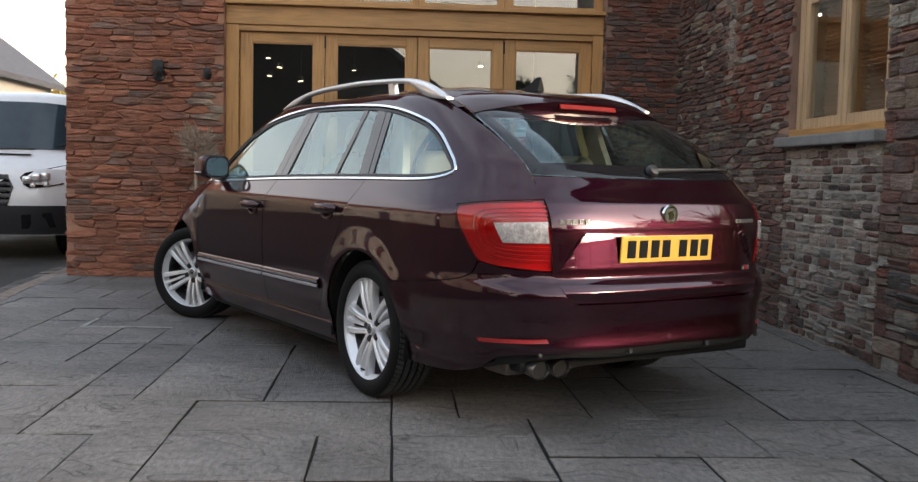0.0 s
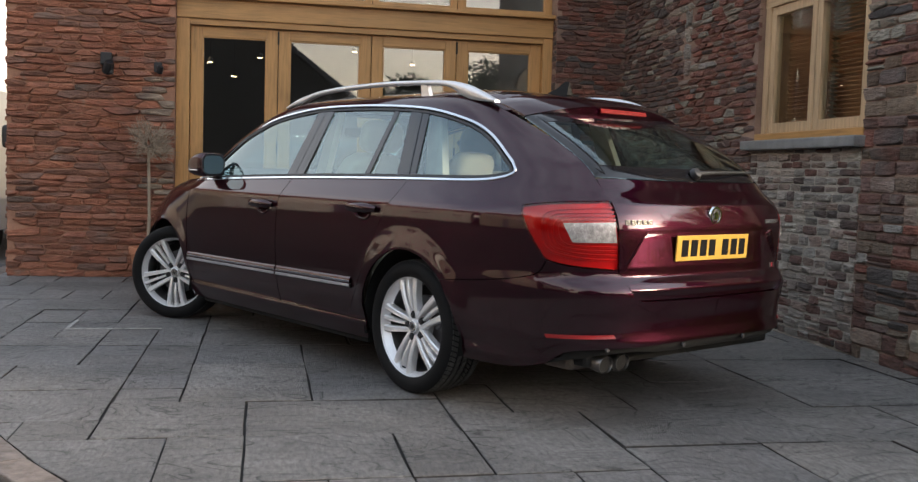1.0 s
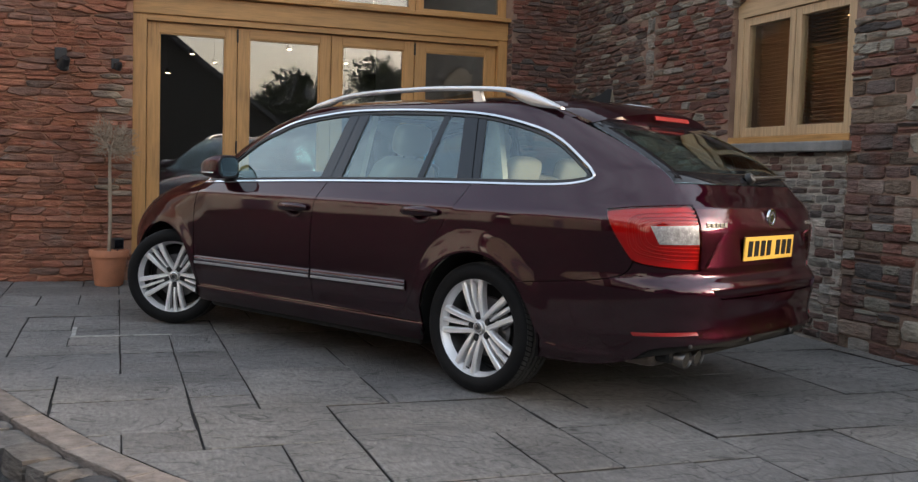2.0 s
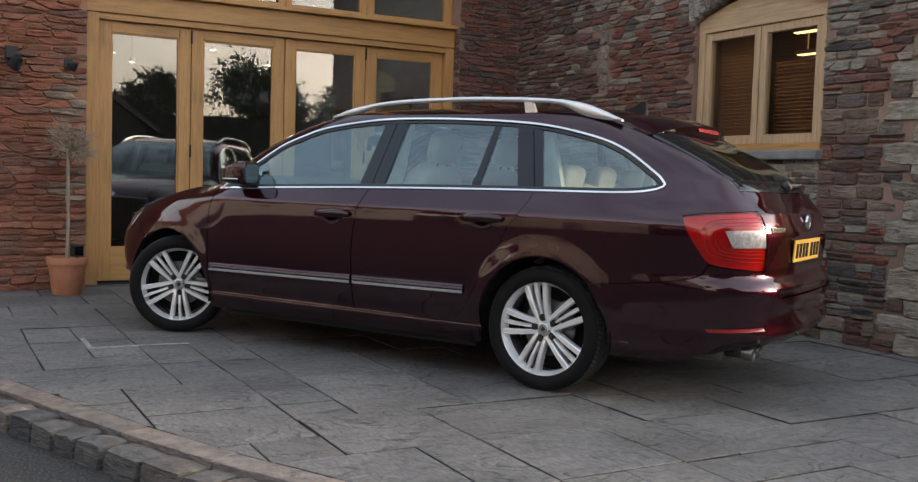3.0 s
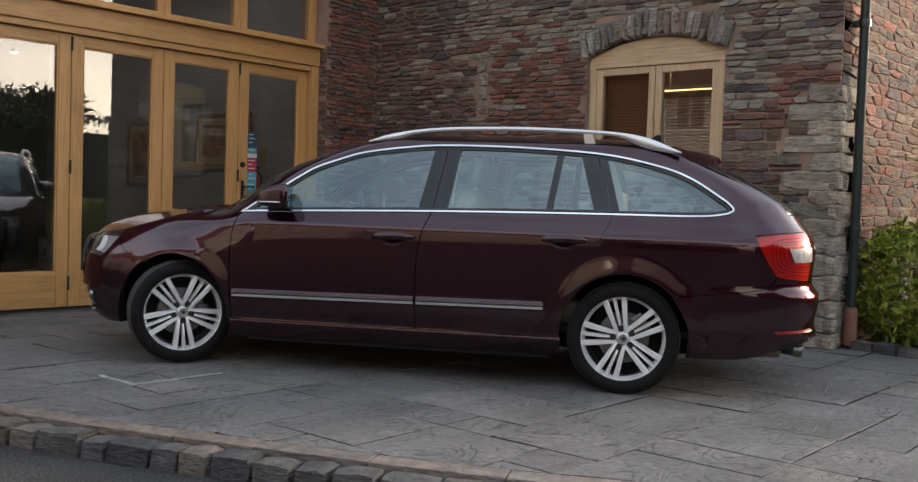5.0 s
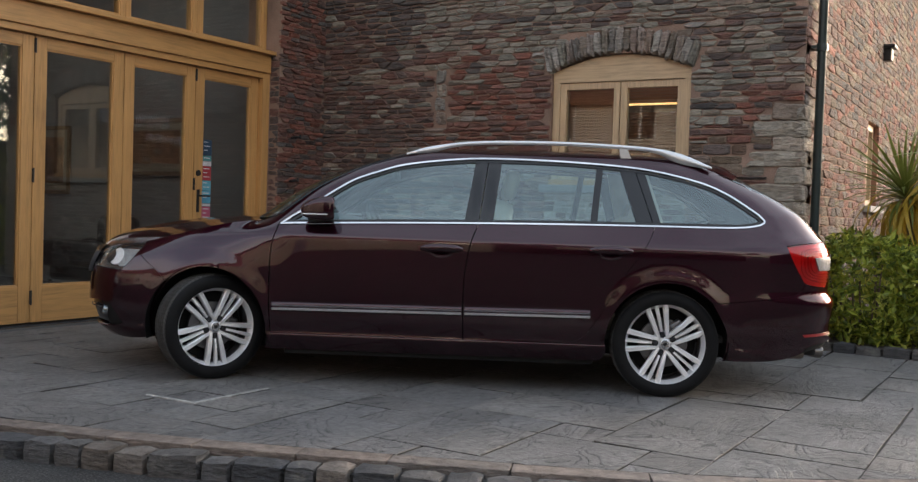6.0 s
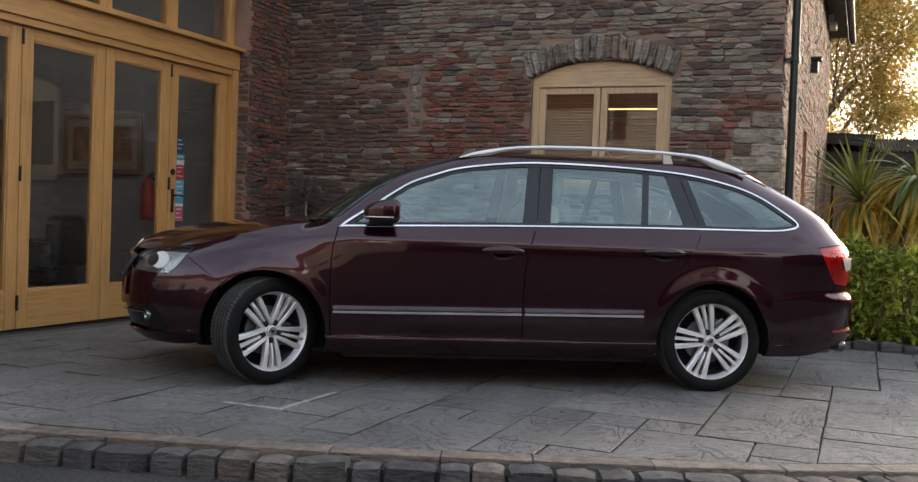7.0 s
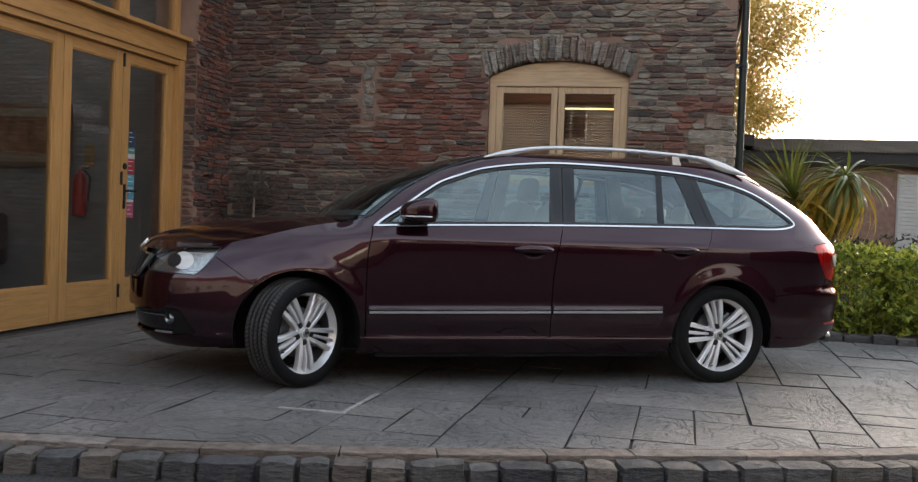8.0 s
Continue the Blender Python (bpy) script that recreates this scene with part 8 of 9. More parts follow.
# ---- what stands round the yard ----
def garages():
    rng = random.Random(31)
    g = thing("garage_block", "low brick garage block with a corrugated roof and white shutters", "garage")
    brick_mat = plain("garage_brick", (0.27, 0.17, 0.13), 0.85, var=0.25, scale=8, relief=0.004)
    x = 14.0
    part("wall", boxes((x, x + 0.2, -8.0, 4.3, -0.1, 2.45), (x + 0.2, x + 5.0, 4.1, 4.3, -0.1, 2.45), (x + 0.2, x + 5, -8.0, -7.8, -0.1, 2.45), (x + 0.2, x + 0.3, -7.8, 4.1, 2.2, 2.57), (x + 4.8, x + 5.0, -7.8, 4.1, -0.1, 3.15)), brick_mat, g, "brown brick wall")
    part("fascia", boxes((x - 0.25, x - 0.2, -8.2, 4.5, 2.30, 2.535)), black_metal, g, "black fascia board")
    part("soffit", boxes((x - 0.2, x, -8.2, 4.5, 2.44, 2.47)), black_metal, g)
    ys = np.arange(-8.3, 4.6, 0.073 / 2)
    bm = bmesh.new()
    a = [bm.verts.new((x - 0.32, y, 2.55 + 0.025 * math.cos(math.pi * k))) for k, y in enumerate(ys)]
    b = [bm.verts.new((x + 5.2, y, 3.25 + 0.025 * math.cos(math.pi * k))) for k, y in enumerate(ys)]
    for k in range(len(ys) - 1):
        bm.faces.new((a[k], b[k], b[k + 1], a[k + 1]))
    bmesh.ops.solidify(bm, geom=bm.faces[:], thickness=0.02)
    part("roof", bm, plain("fibre_cement", (0.2, 0.165, 0.135), 0.95, var=0.3, scale=3, relief=0.01), g, "weathered corrugated roof")
    shutter_mat = plain("shutter_white", (0.55, 0.55, 0.52), 0.5, var=0.06)
    for y0 in (-1.55, -4.3, -7.05):
        for y in (y0,):
            sh = part("shutter", boxes((x - 0.03, x, y, y + 2.4, 0.0, 2.15)), shutter_mat, g, "closed white roller shutter")
            me = mesh_of("slat", boxes((-0.02, 0.0, 0.02, 2.38, 0.004, 0.072), bevel=0.008), shutter_mat)
            for k in range(28):
                ob = part("slat", me, None, sh)
                ob.matrix_basis = pose(x - 0.03, y, 0.02 + k * 0.076)
    low = thing("brick_outbuilding", "small brick outbuilding with a dark mono-pitch roof", "outbuilding")
    part("wall", boxes((13.9, 18.0, 4.35, 7.5, -0.1, 2.6)), plain("red_brick", (0.28, 0.15, 0.11), 0.85, var=0.25, scale=9, relief=0.004), low)
    bm = bmesh.new()
    prism(bm, [(3.6, 2.62), (3.6, 2.84), (7.7, 3.05), (7.7, 2.9)], 13.6, 18.2, "yz")
    part("roof", bm, black_metal, low, "dark flat roof edge")


def house(at, turn, w, d, h, walls, roof_mat, rows, cols, label, seed):
    """A rendered two-storey house: walls, pitched roof, chimney, sash windows, a door."""
    rng = random.Random(seed)
    o = thing("house", label, "house", pose(*at, 0, 0, turn), group="houses across the road")
    bm = bmesh.new()
    prism(bm, [(-d / 2, -0.2), (-d / 2, h), (0, h + d * 0.38 - 0.05), (d / 2, h), (d / 2, -0.2)], -w / 2, w / 2, "yz")
    part("wall", bm, walls, o)
    bm = bmesh.new()
    prism(bm, [(-d / 2 - 0.35, h - 0.22), (0, h + d * 0.38 - 0.02), (d / 2 + 0.35, h - 0.22), (d / 2 + 0.35, h - 0.05), (0, h + d * 0.38 + 0.16), (-d / 2 - 0.35, h - 0.05)], -w / 2 - 0.25, w / 2 + 0.25, "yz")
    part("roof", bm, roof_mat, o)
    part("chimney", boxes((w * 0.3, w * 0.3 + 0.7, -0.3, 0.3, h + d * 0.25, h + d * 0.38 + 0.9), bevel=0.02), plain("chimney_brick", (0.25, 0.13, 0.09), 0.9, var=0.2, scale=9), o)
    dark = plain("far_glass", (0.02, 0.022, 0.025), 0.05, var=0.0, rough_var=0.01)
    for r in range(rows):
        for c in range(cols):
            if r == 0 and c == cols // 2:
                part("door", boxes((-w / 2 + w * (c + 0.5) / cols - 0.45, -w / 2 + w * (c + 0.5) / cols + 0.45, -d / 2 - 0.04, -d / 2, 0.0, 2.05), bevel=0.01), plain("far_door", (0.05, 0.06, 0.09), 0.5), o)
                continue
            x, z = -w / 2 + w * (c + 0.5) / cols, 0.9 + r * 2.6
            win = part("window", boxes((x - 0.5, x + 0.5, -d / 2 - 0.03, -d / 2 - 0.002, z, z + 1.2), bevel=0.01), white_paint, o)
            for dx in (-0.24, 0.24):
                part("pane", boxes((x + dx - 0.2, x + dx + 0.2, -d / 2 - 0.045, -d / 2 - 0.031, z + 0.08, z + 1.12)), dark, win)
    return o


def van():
    """A white panel van, nose towards the yard, beyond the corner of the stone wall."""
    v = thing("van", "white panel van with a black bumper parked beyond the stone wall", "van", pose(-4.92, 12.05, -0.105, 0, 0, 180))
    white = plain("van_white", (0.82, 0.82, 0.82), 0.3, var=0.03, coat=0.6)
    # side outline: y back from the nose, z up
    outline = [(0.06, 0.30), (0.0, 0.62), (0.01, 0.80), (0.05, 0.98), (0.13, 1.10), (0.50, 1.285), (0.56, 1.31), (1.02, 1.99), (1.12, 2.055), (1.35, 2.10), (5.0, 2.12), (5.1, 0.35), (3.0, 0.30)]
    line = np.array(outline)

    def place(t, y, z, out=0.0):
        k = abs(t)
        wide = 1.0 - 0.15 * max(0.0, z - 1.2)
        return (t * wide, -(y + 0.26 * k**3.2 * (1 if y < 1.3 else 0)) + out, z - (0.06 * k**4 if z > 1.9 else 0))

    def sheet(name, material, pts, out, deep, label="", soft=40, parent=None):
        """A panel on the front: a run of (across, level) pairs laid on the nose."""
        bm = bmesh.new()
        lv = np.array([p[1] for p in line[:8]])
        ring = [place(x, float(np.interp(z, lv, line[:8, 0])), z, out) for x, z in pts]
        front, back = [bm.verts.new(q) for q in ring], [bm.verts.new((q[0], q[1] - deep, q[2])) for q in ring]
        bm.faces.new(front)
        for i in range(len(ring)):
            j = (i + 1) % len(ring)
            bm.faces.new((front[j], front[i], back[i], back[j]))
        bmesh.ops.recalc_face_normals(bm, faces=bm.faces[:])
        return part(name, bm, material, parent or v, label, soft=soft)
    bm, rows = bmesh.new(), []
    for t in np.linspace(-1, 1, 25):
        rows.append([bm.verts.new(place(t, y, z)) for y, z in outline])
    for a, b in zip(rows, rows[1:]):
        for i in range(len(outline)):
            j = (i + 1) % len(outline)
            bm.faces.new((a[i], a[j], b[j], b[i]))
    bm.faces.new(rows[0])
    bm.faces.new(rows[-1][::-1])
    bmesh.ops.recalc_face_normals(bm, faces=bm.faces[:])
    part("body", bm, white, v, soft=30)

    def band(name, material, z0, z1, t0, t1, out, label=""):
        """A strip round the front between two levels."""
        bm, lv = bmesh.new(), line[:8, 1]
        grid = [[bm.verts.new(place(t, float(np.interp(z, lv, line[:8, 0])), z, out)) for t in np.linspace(t0, t1, 21)] for z in np.linspace(z0, z1, 6)]
        edge = [[bm.verts.new((q.co.x, q.co.y - out - 0.02, q.co.z)) for q in grid[r]] for r in (0, -1)]
        for a, b in list(zip(grid, grid[1:])) + [(edge[0], grid[0]), (grid[-1], edge[1])]:
            for i in range(20):
                bm.faces.new((a[i], a[i + 1], b[i + 1], b[i]))
        bmesh.ops.recalc_face_normals(bm, faces=bm.faces[:])
        return part(name, bm, material, v, label, soft=35)
    dark = plain("van_bumper", (0.016, 0.017, 0.02), 0.55)
    band("windscreen", plain("van_glass", (0.028, 0.045, 0.06), 0.04, var=0.1, rough_var=0.02), 1.345, 1.955, -0.95, 0.95, 0.012, "dark windscreen with a bulkhead grid behind it")
    band("bumper", dark, 0.315, 0.66, -1.0, 1.0, 0.045, "black plastic bumper")
    for s in (1, -1):
        sheet("fog_recess", black_gloss, [(0.55 * s, 0.38), (0.55 * s, 0.55), (0.86 * s, 0.58), (0.9 * s, 0.40)], 0.056, 0.03)
        lamp = sheet("headlight", black_gloss, [(0.51 * s, 1.0), (0.56 * s, 1.055), (0.8 * s, 1.115), (0.975 * s, 1.17), (0.965 * s, 0.92), (0.80 * s, 0.885), (0.63 * s, 0.868), (0.56 * s, 0.91)], 0.014, 0.03, "headlight with clear bowls in a black surround")
        for x, z, r in ((0.60, 0.97, 0.055), (0.70, 1.0, 0.062), (0.79, 1.015, 0.055), (0.80, 0.92, 0.03), (0.66, 0.905, 0.03)):
            y = -0.26 * abs(x) ** 3.2 - 0.02
            rounded("bowl", (r * 2.1, 0.05, r * 1.7), (x * s, y, z), lamp_white, lamp, "", 0.8, (0, 0, -20 * s))
        bm = bmesh.new()
        turned(bm, [(0.20, -0.1), (0.30, -0.11), (0.33, -0.08), (0.33, 0.08), (0.30, 0.11), (0.20, 0.1)], 30, pose(0.84 * s, -0.95, 0.33, 0, 90, 0))
        part("tyre", bm, rubber, v, soft=30)
        rounded("mirror", (0.16, 0.1, 0.28), (1.12 * s, -0.85, 1.45), dark_plastic, v, "black door mirror", 0.6)
    grille = sheet("grille", black_gloss, [(-0.37, 1.03), (0.37, 1.03), (0.45, 0.88), (0.38, 0.62), (-0.38, 0.62), (-0.45, 0.88)], 0.02, 0.03, "black six-sided grille")
    for k in range(5):
        part("grille_slat", boxes((-0.40, 0.40, 0.018, 0.034, 0.67 + k * 0.075, 0.70 + k * 0.075), bevel=0.006), dark, grille)
    part("bonnet_slot", boxes((-0.5, 0.5, -0.50, -0.44, 1.27, 1.285)), black_gloss, v)
    part("wiper", tube(bmesh.new(), [(-0.45, -0.60, 1.345), (-0.7, -0.70, 1.37), (-0.90, -0.80, 1.44)], 0.014, 6), black_metal, v)
    part("wiper", tube(bmesh.new(), [(0.2, -0.56, 1.34), (-0.1, -0.565, 1.345), (-0.5, -0.60, 1.35)], 0.012, 6), black_metal, v)


# ---- inside the showroom ----
def showroom():
    spot = glow("spot_glow", (1.0, 0.72, 0.4), 14.0)
    for k, (x, y) in enumerate(((-1.59, 13.0), (-1.44, 13.05), (-1.62, 13.4), (-0.82, 13.0), (-1.13, 12.6), (-0.5, 13.5), (0.39, 13.0), (1.2, 13.3))):
        s = thing("ceiling_spot", "small lit spotlight in the showroom ceiling", "spotlight", pose(x, y, (2.49, 2.38, 2.30, 2.46, 2.17, 2.42, 2.6, 2.5)[k]), group="ceiling spots")
        part("stem", tube(bmesh.new(), [(0, 0, 0.05), (0, 0, 4.2 - (2.49, 2.38, 2.30, 2.46, 2.17, 2.42, 2.6, 2.5)[k])], 0.006, 6), black_metal, s)
        bm = bmesh.new()
        turned(bm, [(0.0, 0.06), (0.03, 0.055), (0.04, 0.0), (0.035, 0.0)], 16)
        part("shade", bm, black_metal, s, soft=40)
        bm = bmesh.new()
        turned(bm, [(0.0, 0.004), (0.034, 0.004), (0.034, 0.002)], 16)
        part("bulb", bm, spot, s)
    # fill lights without a fitting, added to brighten the inner wall
    for x, y in ((1.0, 11.0), (0.6, 13.2)):
        s = new("showroom_lamp", bpy.data.lights.new("showroom_lamp", "POINT"))
        s.data.energy, s.data.color, s.data.shadow_soft_size = 2.4, (1.0, 0.92, 0.82), 0.06
        s.location = (x, y, 2.9)
    frame_mat = plain("picture_frame", (0.16, 0.10, 0.05), 0.5)
    for at, turn, w, h in (((2.28, 11.6, 1.7), -90, 1.1, 0.66), ((2.28, 13.4, 1.55), -90, 0.62, 0.85)):
        p = thing("picture", "framed picture hung on the showroom wall", "picture", pose(*at, 0, 0, turn), group="framed pictures")
        part("frame", boxes((-w / 2, -w / 2 + 0.05, -0.03, 0.0, -h / 2, h / 2), (w / 2 - 0.05, w / 2, -0.03, 0.0, -h / 2, h / 2), (-w / 2 + 0.05, w / 2 - 0.05, -0.03, 0.0, -h / 2, -h / 2 + 0.05), (-w / 2 + 0.05, w / 2 - 0.05, -0.03, 0.0, h / 2 - 0.05, h / 2), bevel=0.004), frame_mat, p)
        part("mount", boxes((-w / 2 + 0.05, w / 2 - 0.05, -0.012, -0.004, -h / 2 + 0.05, h / 2 - 0.05)), plain("mount_card", (0.3, 0.26, 0.2), 0.8), p)
        part("print", boxes((-w / 2 + 0.13, w / 2 - 0.13, -0.016, -0.0125, -h / 2 + 0.14, h / 2 - 0.14)), plain("print_paint", (0.22, 0.12, 0.06), 0.6, var=0.45, scale=6), p, "plain brown and orange print")
    c = thing("armchair", "black leather armchair on the showroom floor", "armchair", pose(1.75, 12.0, 0.02, 0, 0, 200), group="black armchairs")
    hide = plain("black_leather", (0.015, 0.015, 0.016), 0.4)
    rounded("seat", (0.7, 0.7, 0.3), (0, 0, 0.28), hide, c, bevel=0.5)
    rounded("backrest", (0.7, 0.18, 0.55), (0, 0.33, 0.6), hide, c, bevel=0.5)
    for s in (1, -1):
        rounded("armrest", (0.15, 0.75, 0.3), (0.4 * s, 0, 0.45), hide, c, bevel=0.5)
        for y in (0.3, -0.3):
            part("leg", tube(bmesh.new(), [(0.33 * s, y, 0.0), (0.33 * s, y, 0.15)], 0.02, 8), chrome, c)
    copy_thing(c, pose(0.1, 13.4, 0.02, 0, 0, 160))
    e = thing("fire_extinguisher", "red fire extinguisher on the inner wall", "fire extinguisher", pose(2.2, 10.9, 0.88))
    bm = bmesh.new()
    turned(bm, [(0.0, 0.0), (0.065, 0.0), (0.07, 0.02), (0.07, 0.36), (0.05, 0.42), (0.02, 0.44), (0.02, 0.48)], 24)
    part("cylinder", bm, plain("extinguisher_red", (0.4, 0.02, 0.02), 0.3), e, soft=40)
    part("valve", tube(bmesh.new(), [(0, 0, 0.46), (0, -0.05, 0.5), (0, -0.1, 0.49)], 0.014, 8), black_metal, e)
    part("hose", tube(bmesh.new(), [(0, -0.05, 0.47), (0.03, -0.1, 0.4), (0.02, -0.09, 0.15)], 0.011, 8), black_metal, e)
    n = thing("wall_notice", "small amber notice above the extinguisher", "notice", pose(2.29, 10.85, 1.5, 0, 0, -90))
    part("sheet", boxes((-0.06, 0.06, -0.006, 0.0, -0.11, 0.11)), plain("notice_amber", (0.3, 0.2, 0.08), 0.7), n)
    # stickers on the last leaf
    colours = [(0.02, 0.05, 0.09), (0.07, 0.22, 0.22), (0.5, 0.5, 0.5), (0.35, 0.03, 0.04), (0.10, 0.32, 0.40), (0.08, 0.30, 0.42), (0.5, 0.5, 0.5), (0.40, 0.08, 0.14)]
    heights = [0.155, 0.055, 0.05, 0.14, 0.10, 0.125, 0.03, 0.14]
    z = 1.69
    ink = plain("sticker_ink", (0.6, 0.6, 0.6), 0.6)
    for k, (col, h) in enumerate(zip(colours, heights)):
        s = thing("window_sticker", "coloured opening-hours sticker on the door glass", "sticker", group="door stickers")
        part("sheet", boxes((1.245, 1.365, 9.772, 9.7745, z - h + 0.004, z)), plain("sticker_" + str(k), col, 0.5), s)
        for j in range(max(1, int(h / 0.045))):
            part("bar", boxes((1.262, 1.262 + 0.05 + 0.03 * ((j + k) % 2), 9.7705, 9.7715, z - 0.026 - j * 0.04, z - 0.018 - j * 0.04)), ink, s)
        z -= h
    # faint scroll and bars of the sign on the glass
    m, nd, l, b = tree("etched_glass")
    tr, mx = nd.new("ShaderNodeBsdfTransparent"), nd.new("ShaderNodeMixShader")
    b.inputs["Base Color"].default_value, b.inputs["Roughness"].default_value = (0.5, 0.5, 0.5, 1), 0.6
    mx.inputs["Fac"].default_value = 0.05
    l.new(tr.outputs["BSDF"], mx.inputs[1])
    l.new(b.outputs["BSDF"], mx.inputs[2])
    l.new(mx.outputs["Shader"], nd["Material Output"].inputs["Surface"])
    sign = thing("glass_lettering", "faint etched scroll and bars on the door panes", "sign")
    scroll = [(-0.28 + (0.05 + 0.016 * a) * math.cos(a) * 0.9, 1.80 + (0.05 + 0.016 * a) * math.sin(a)) for a in np.linspace(0.5, 8.6, 40)]
    stroke = [(-0.17 + 0.17 * t + 0.02 * math.sin(6 * t), 1.70 + 0.36 * t) for t in np.linspace(0, 1, 16)]
    for pts, w in ((scroll, 0.022), (stroke, 0.04)):
        bm = sign_shape(pts, w)
        bmesh.ops.translate(bm, vec=(0, 9.7735, 0), verts=bm.verts[:])
        part("scroll", bm, m, sign)
    for x, w in ((0.03, 0.09), (0.42, 0.12), (0.57, 0.10), (0.70, 0.12)):
        part("bar", boxes((x, x + w, 9.7725, 9.7735, 1.745, 1.865)), m, sign)
    for x in (0.55, 0.66, 0.77, 0.88):
        part("bar", boxes((x, x + 0.09, 9.7725, 9.7735, 1.62, 1.69)), m, sign)


def south_fittings():
    f = thing("window_3", "small pale framed window in the buff stone wall", "window", kind="structure")
    y = SOUTH_Y + 0.06
    part("frame", boxes((6.2, 6.27, y, y + 0.08, 1.3, 2.25), (6.93, 7.0, y, y + 0.08, 1.3, 2.25), (6.27, 6.93, y, y + 0.08, 1.3, 1.37), (6.27, 6.93, y, y + 0.08, 2.18, 2.25), (6.57, 6.63, y, y + 0.08, 1.37, 2.18), bevel=0.005), pale_oak["z"], f)
    part("pane", boxes((6.27, 6.93, y + 0.04, y + 0.046, 1.37, 2.18)), pane, f).visible_shadow = False
    part("sill", boxes((6.1, 7.1, SOUTH_Y - 0.08, SOUTH_Y + 0.1, 1.22, 1.295), bevel=0.01), plain("pale_sill", (0.42, 0.39, 0.34), 0.8), f)
    w = thing("window_4", "dark small window further along the wall", "window", kind="structure")
    part("frame", boxes((9.9, 9.97, y, y + 0.08, 1.2, 2.3), (10.63, 10.7, y, y + 0.08, 1.2, 2.3), (9.97, 10.63, y, y + 0.08, 1.2, 1.27), (9.97, 10.63, y, y + 0.08, 2.23, 2.3), bevel=0.005), black_metal, w)
    part("pane", boxes((9.97, 10.63, y + 0.04, y + 0.046, 1.27, 2.23)), pane, w).visible_shadow = False
    s = thing("wall_lantern", "dark hooded lantern high on the buff stone wall", "lamp", pose(7.1, SOUTH_Y, 3.2))
    part("hood", boxes((-0.12, 0.12, -0.14, 0.0, 0.0, 0.04), bevel=0.01), black_metal, s)
    part("body", boxes((-0.07, 0.07, -0.10, 0.0, -0.15, 0.0), bevel=0.015), black_metal, s)
    c = thing("security_camera", "white security camera under the eaves", "camera housing", pose(11.6, SOUTH_Y - 0.1, 4.5))
    part("housing", boxes((-0.16, 0.16, -0.06, 0.06, -0.05, 0.05), bevel=0.015), white_paint, c)
    part("bracket", boxes((-0.03, 0.03, 0.0, 0.1, 0.05, 0.2), bevel=0.005), white_paint, c)


drainpipe()
planting_bed()
cabbage_palm((3.85, 3.52, 0.0), 2)
standard_tree((-1.76, 9.22, 0.0), 1.46, 7)
flood = thing("garden_floodlight", "small black floodlight standing in the terracotta pot", "floodlight", pose(-1.69, 9.16, 0.27, 0, 0, 20))
part("stake", tube(bmesh.new(), [(0, 0, -0.01), (0, 0, 0.06)], 0.008, 8), black_metal, flood)
part("head", boxes((-0.045, 0.045, -0.03, 0.035, 0.05, 0.15), bevel=0.008), black_metal, flood)
part("glass", boxes((-0.036, 0.036, -0.034, -0.031, 0.065, 0.135)), black_gloss, flood)
standard_tree((2.58, 9.15, 0.0), 1.42, 17, plain("dark_twig", (0.09, 0.07, 0.055), 0.9, var=0.2))
wall_lamp(-2.17, FACE_Y - 0.02, 1.95, True)
wall_lamp(-1.72, FACE_Y - 0.02, 1.95, False)
hook(2.3, FACE_Y - 0.02, 1.79)
hook(2.28, FACE_Y - 0.02, 1.335)
south_fittings()
showroom()
garages()
van()
cream = plain("cream_render", (0.30, 0.255, 0.20), 0.85, var=0.06, scale=1.5)
pale_render = plain("pale_render", (0.44, 0.415, 0.375), 0.85, var=0.05, scale=1.5)
tiles = plain("clay_tiles", (0.16, 0.075, 0.05), 0.85, var=0.25, scale=5, relief=0.02)
house((-19.5, 1.5, -0.1), 90, 9.0, 7.0, 4.9, cream, tiles, 2, 4, "cream rendered house with a brown tiled roof", 1)
house((-20.5, 12.5, -0.1), 84, 10.0, 7.5, 4.8, pale_render, tiles, 2, 4, "pale rendered house with a brown tiled roof", 2)
house((-18.5, -9.5, -0.1), 98, 9.0, 7.0, 4.9, cream, slate_roof, 2, 4, "cream rendered house with a slate roof", 3)
house((-14.75, 27.0, -0.1), 90, 10.0, 8.0, 3.7, pale_render, slate_roof, 0, 3, "white rendered gabled house with a slate roof", 4)
house((-2.4, -16.0, -0.1), 90, 8.0, 11.0, 2.5, plain("black_boards", (0.03, 0.028, 0.027), 0.8, var=0.2, stretch=(1, 1, 6)), slate_roof, 0, 3, "black boarded barn with a slate roof", 5)
house((-17.5, 22.0, -0.1), 62, 12.0, 7.0, 4.8, cream, tiles, 2, 5, "cream rendered terrace with a brown tiled roof", 6)
broad_tree("tree", "autumn tree with thin yellow-brown leaves behind the garages", (19.0, 5.3, -0.1), 9.5, 0.75, autumn_leaf, 28000, 0.100, 1)
broad_tree("tree", "low autumn tree with yellow-brown leaves behind the palms", (20.4, 4.6, -0.1), 6.8, 0.85, autumn_leaf, 26000, 0.10, 12)
broad_tree("tree", "small bare-topped autumn tree beyond the garage roof", (27.0, 1.6, -0.1), 4.6, 0.8, autumn_leaf, 700, 0.14, 4)
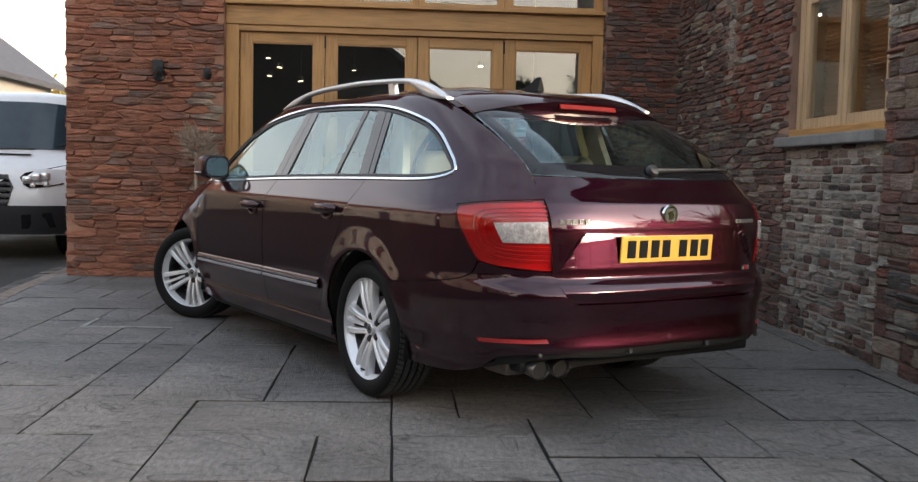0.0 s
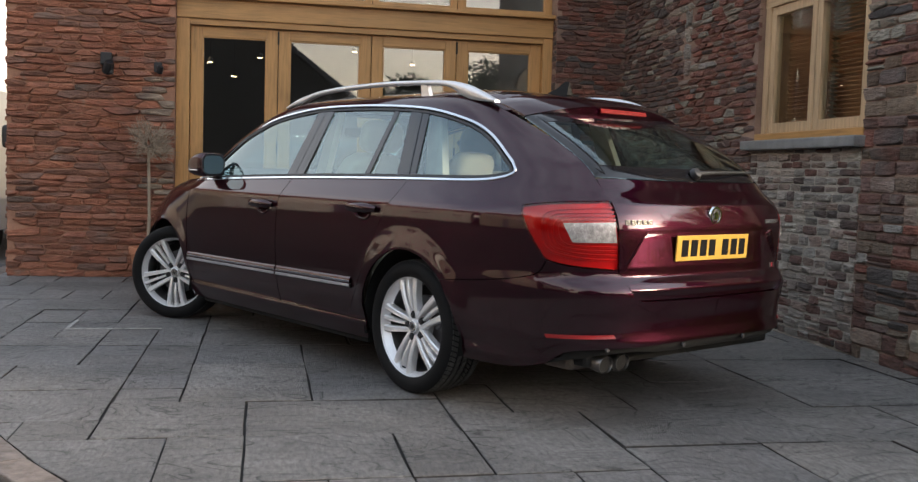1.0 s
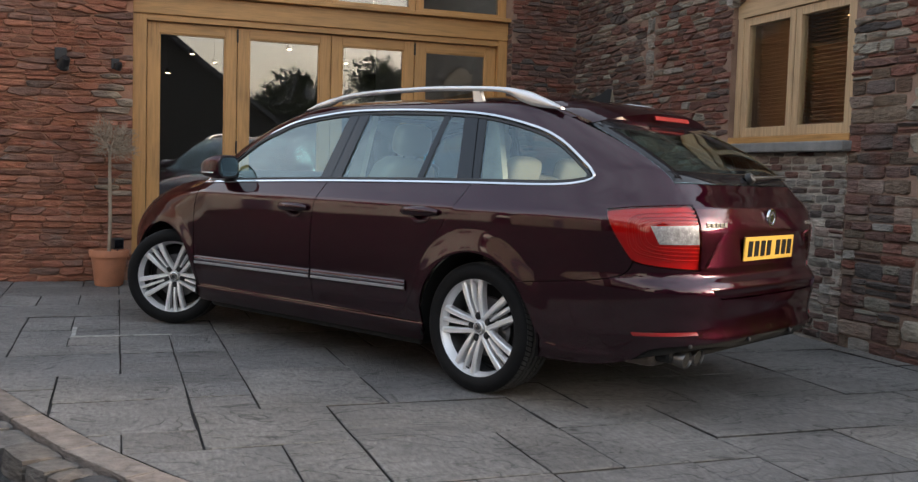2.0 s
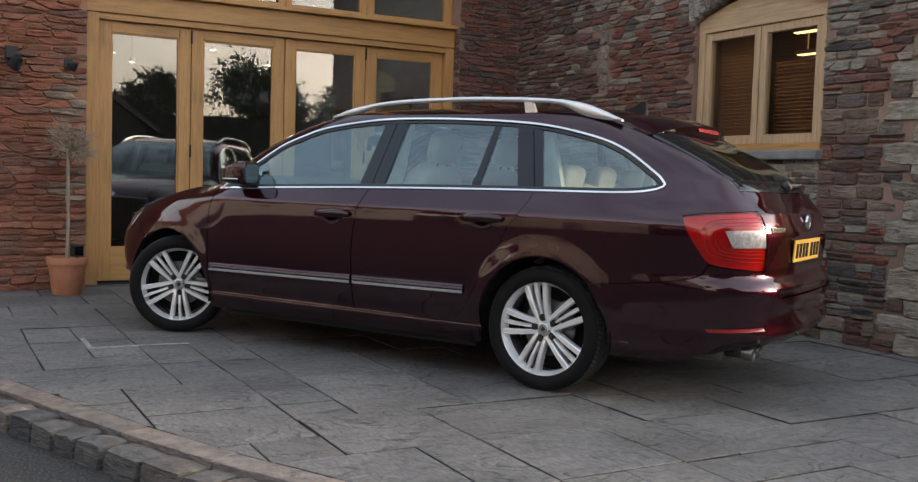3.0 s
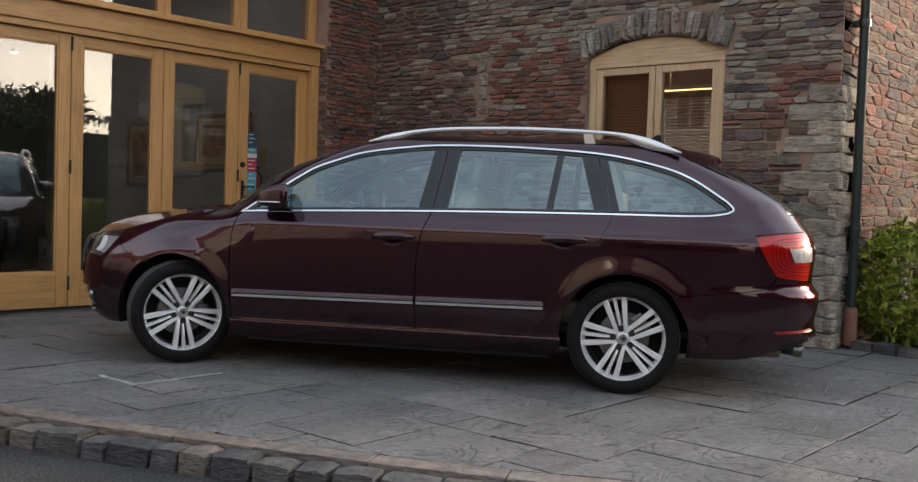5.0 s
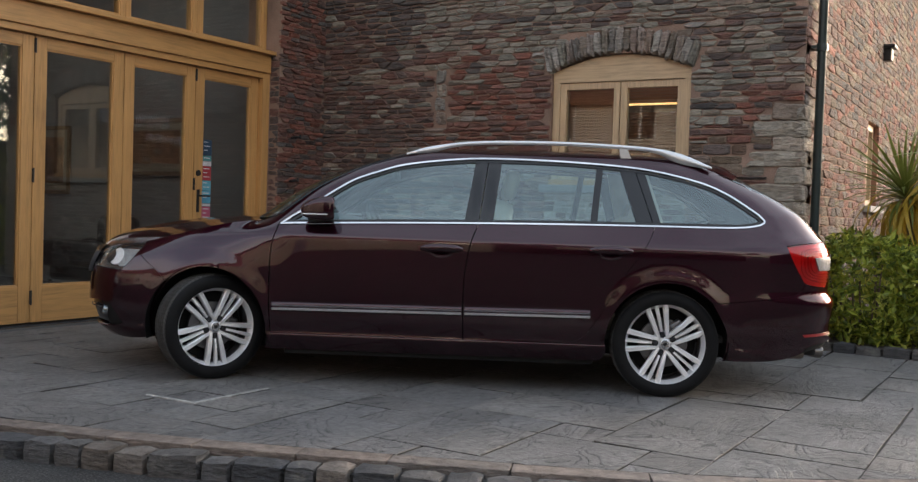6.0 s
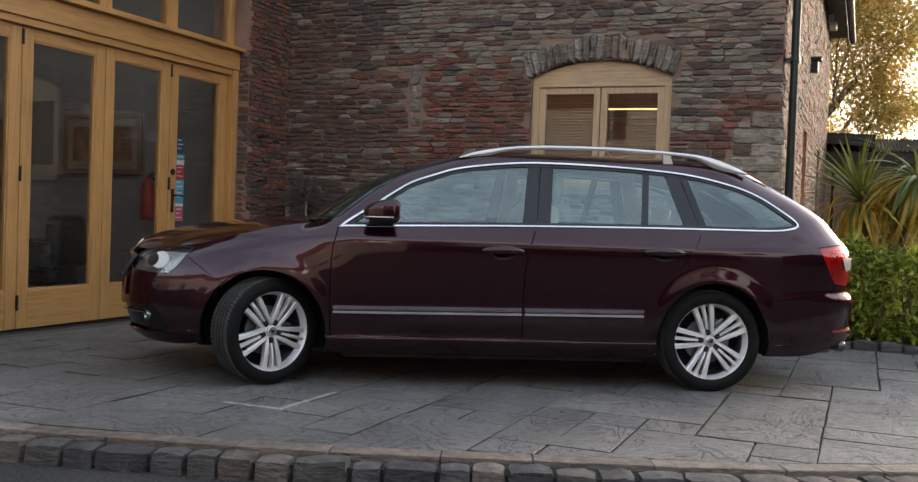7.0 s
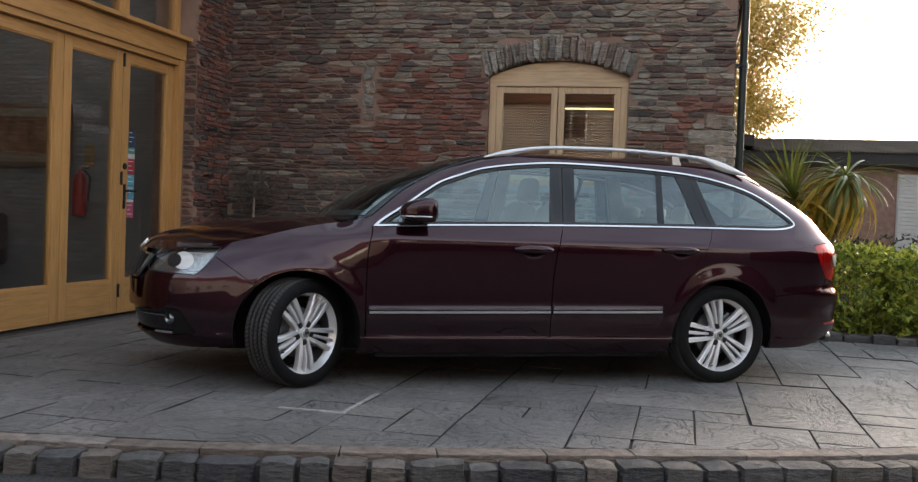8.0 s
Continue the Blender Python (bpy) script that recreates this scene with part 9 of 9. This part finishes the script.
broad_tree("tree", "autumn tree behind the parked van", (-11.2, 34.0, -0.1), 4.3, 0.9, autumn_leaf, 2200, 0.22, 9)
for k, (x, y, h) in enumerate(((-16.0, -15.5, 8.0), (5.5, -20.0, 5.4), (9.0, -19.0, 6.4), (12.5, -18.0, 6.0), (17.0, -16.0, 8.0), (-22.0, -20.0, 9.0), (-27.0, 26.0, 9.0), (-26.0, 7.0, 8.0))):
    broad_tree("tree", "dark green broad tree across the road", (x, y, -0.1), h, 1.0, dark_leaf, 11000, 0.22, 20 + k)


def far_hedge(at, turn, long, tall, seed):
    rng = random.Random(seed)
    hd = thing("boundary_hedge", "unseen dark green filler hedge across the road", "hedge", pose(*at, 0, 0, turn), group="boundary hedges")
    core = boxes((-long / 2, long / 2, -0.45, 0.45, -0.1, tall * 0.85))
    part("twig_core", core, plain("hedge_core", (0.012, 0.016, 0.009), 0.95), hd)
    spots = []
    for k in range(int(long * 220)):
        x, a = rng.uniform(-long / 2, long / 2), rng.uniform(0, 1)
        top = tall * (1 + 0.10 * noise.noise(Vector((x * 0.5, seed, 0))))
        y, z = (rng.choice((-0.6, 0.6)), a * top) if rng.random() < 0.7 else (rng.uniform(-0.6, 0.6), top)
        spots.append((Vector((x, y + rng.gauss(0, 0.08), z + rng.gauss(0, 0.08))), Vector((0, math.copysign(1, y), 0.5)).normalized()))
    part("foliage", leaf_cloud(spots, 0.22, rng, dark_leaf), None, hd)["kind"] = "stuff"


# hedges added out of view, to darken the reflections below the tree crowns
far_hedge((13.5, -14.0, -0.1), 8, 20.0, 3.6, 3)
far_hedge((-14.0, -8.0, -0.1), 115, 9.0, 1.6, 4)


def weed(x, y, n, seed):
    rng = random.Random(seed)
    w = thing("weed_tuft", "small green weed growing at the foot of the kerb", "weed", pose(x, y, -0.1), group="weeds along the kerb")
    spots = []
    for k in range(n):
        a, r = rng.uniform(0, 2 * math.pi), abs(rng.gauss(0, 0.035))
        spots.append((Vector((r * math.cos(a), r * math.sin(a) * 1.8, rng.uniform(0.0, 0.03))), Vector((math.cos(a) * 0.7, math.sin(a) * 0.7, 1)).normalized()))
    part("foliage", leaf_cloud(spots, 0.032, rng, hedge_leaf, 0.35), None, w)["kind"] = "stuff"


for k, (x, y, n) in enumerate(((-2.66, 6.36, 60), (-2.57, 5.97, 80), (-2.60, 6.06, 30), (-1.76, 4.12, 50), (-2.30, 5.10, 26), (-2.86, 7.20, 34))):
    weed(x, y, n, 300 + k)

# ---- paving, piece by piece ----
lay_flags()
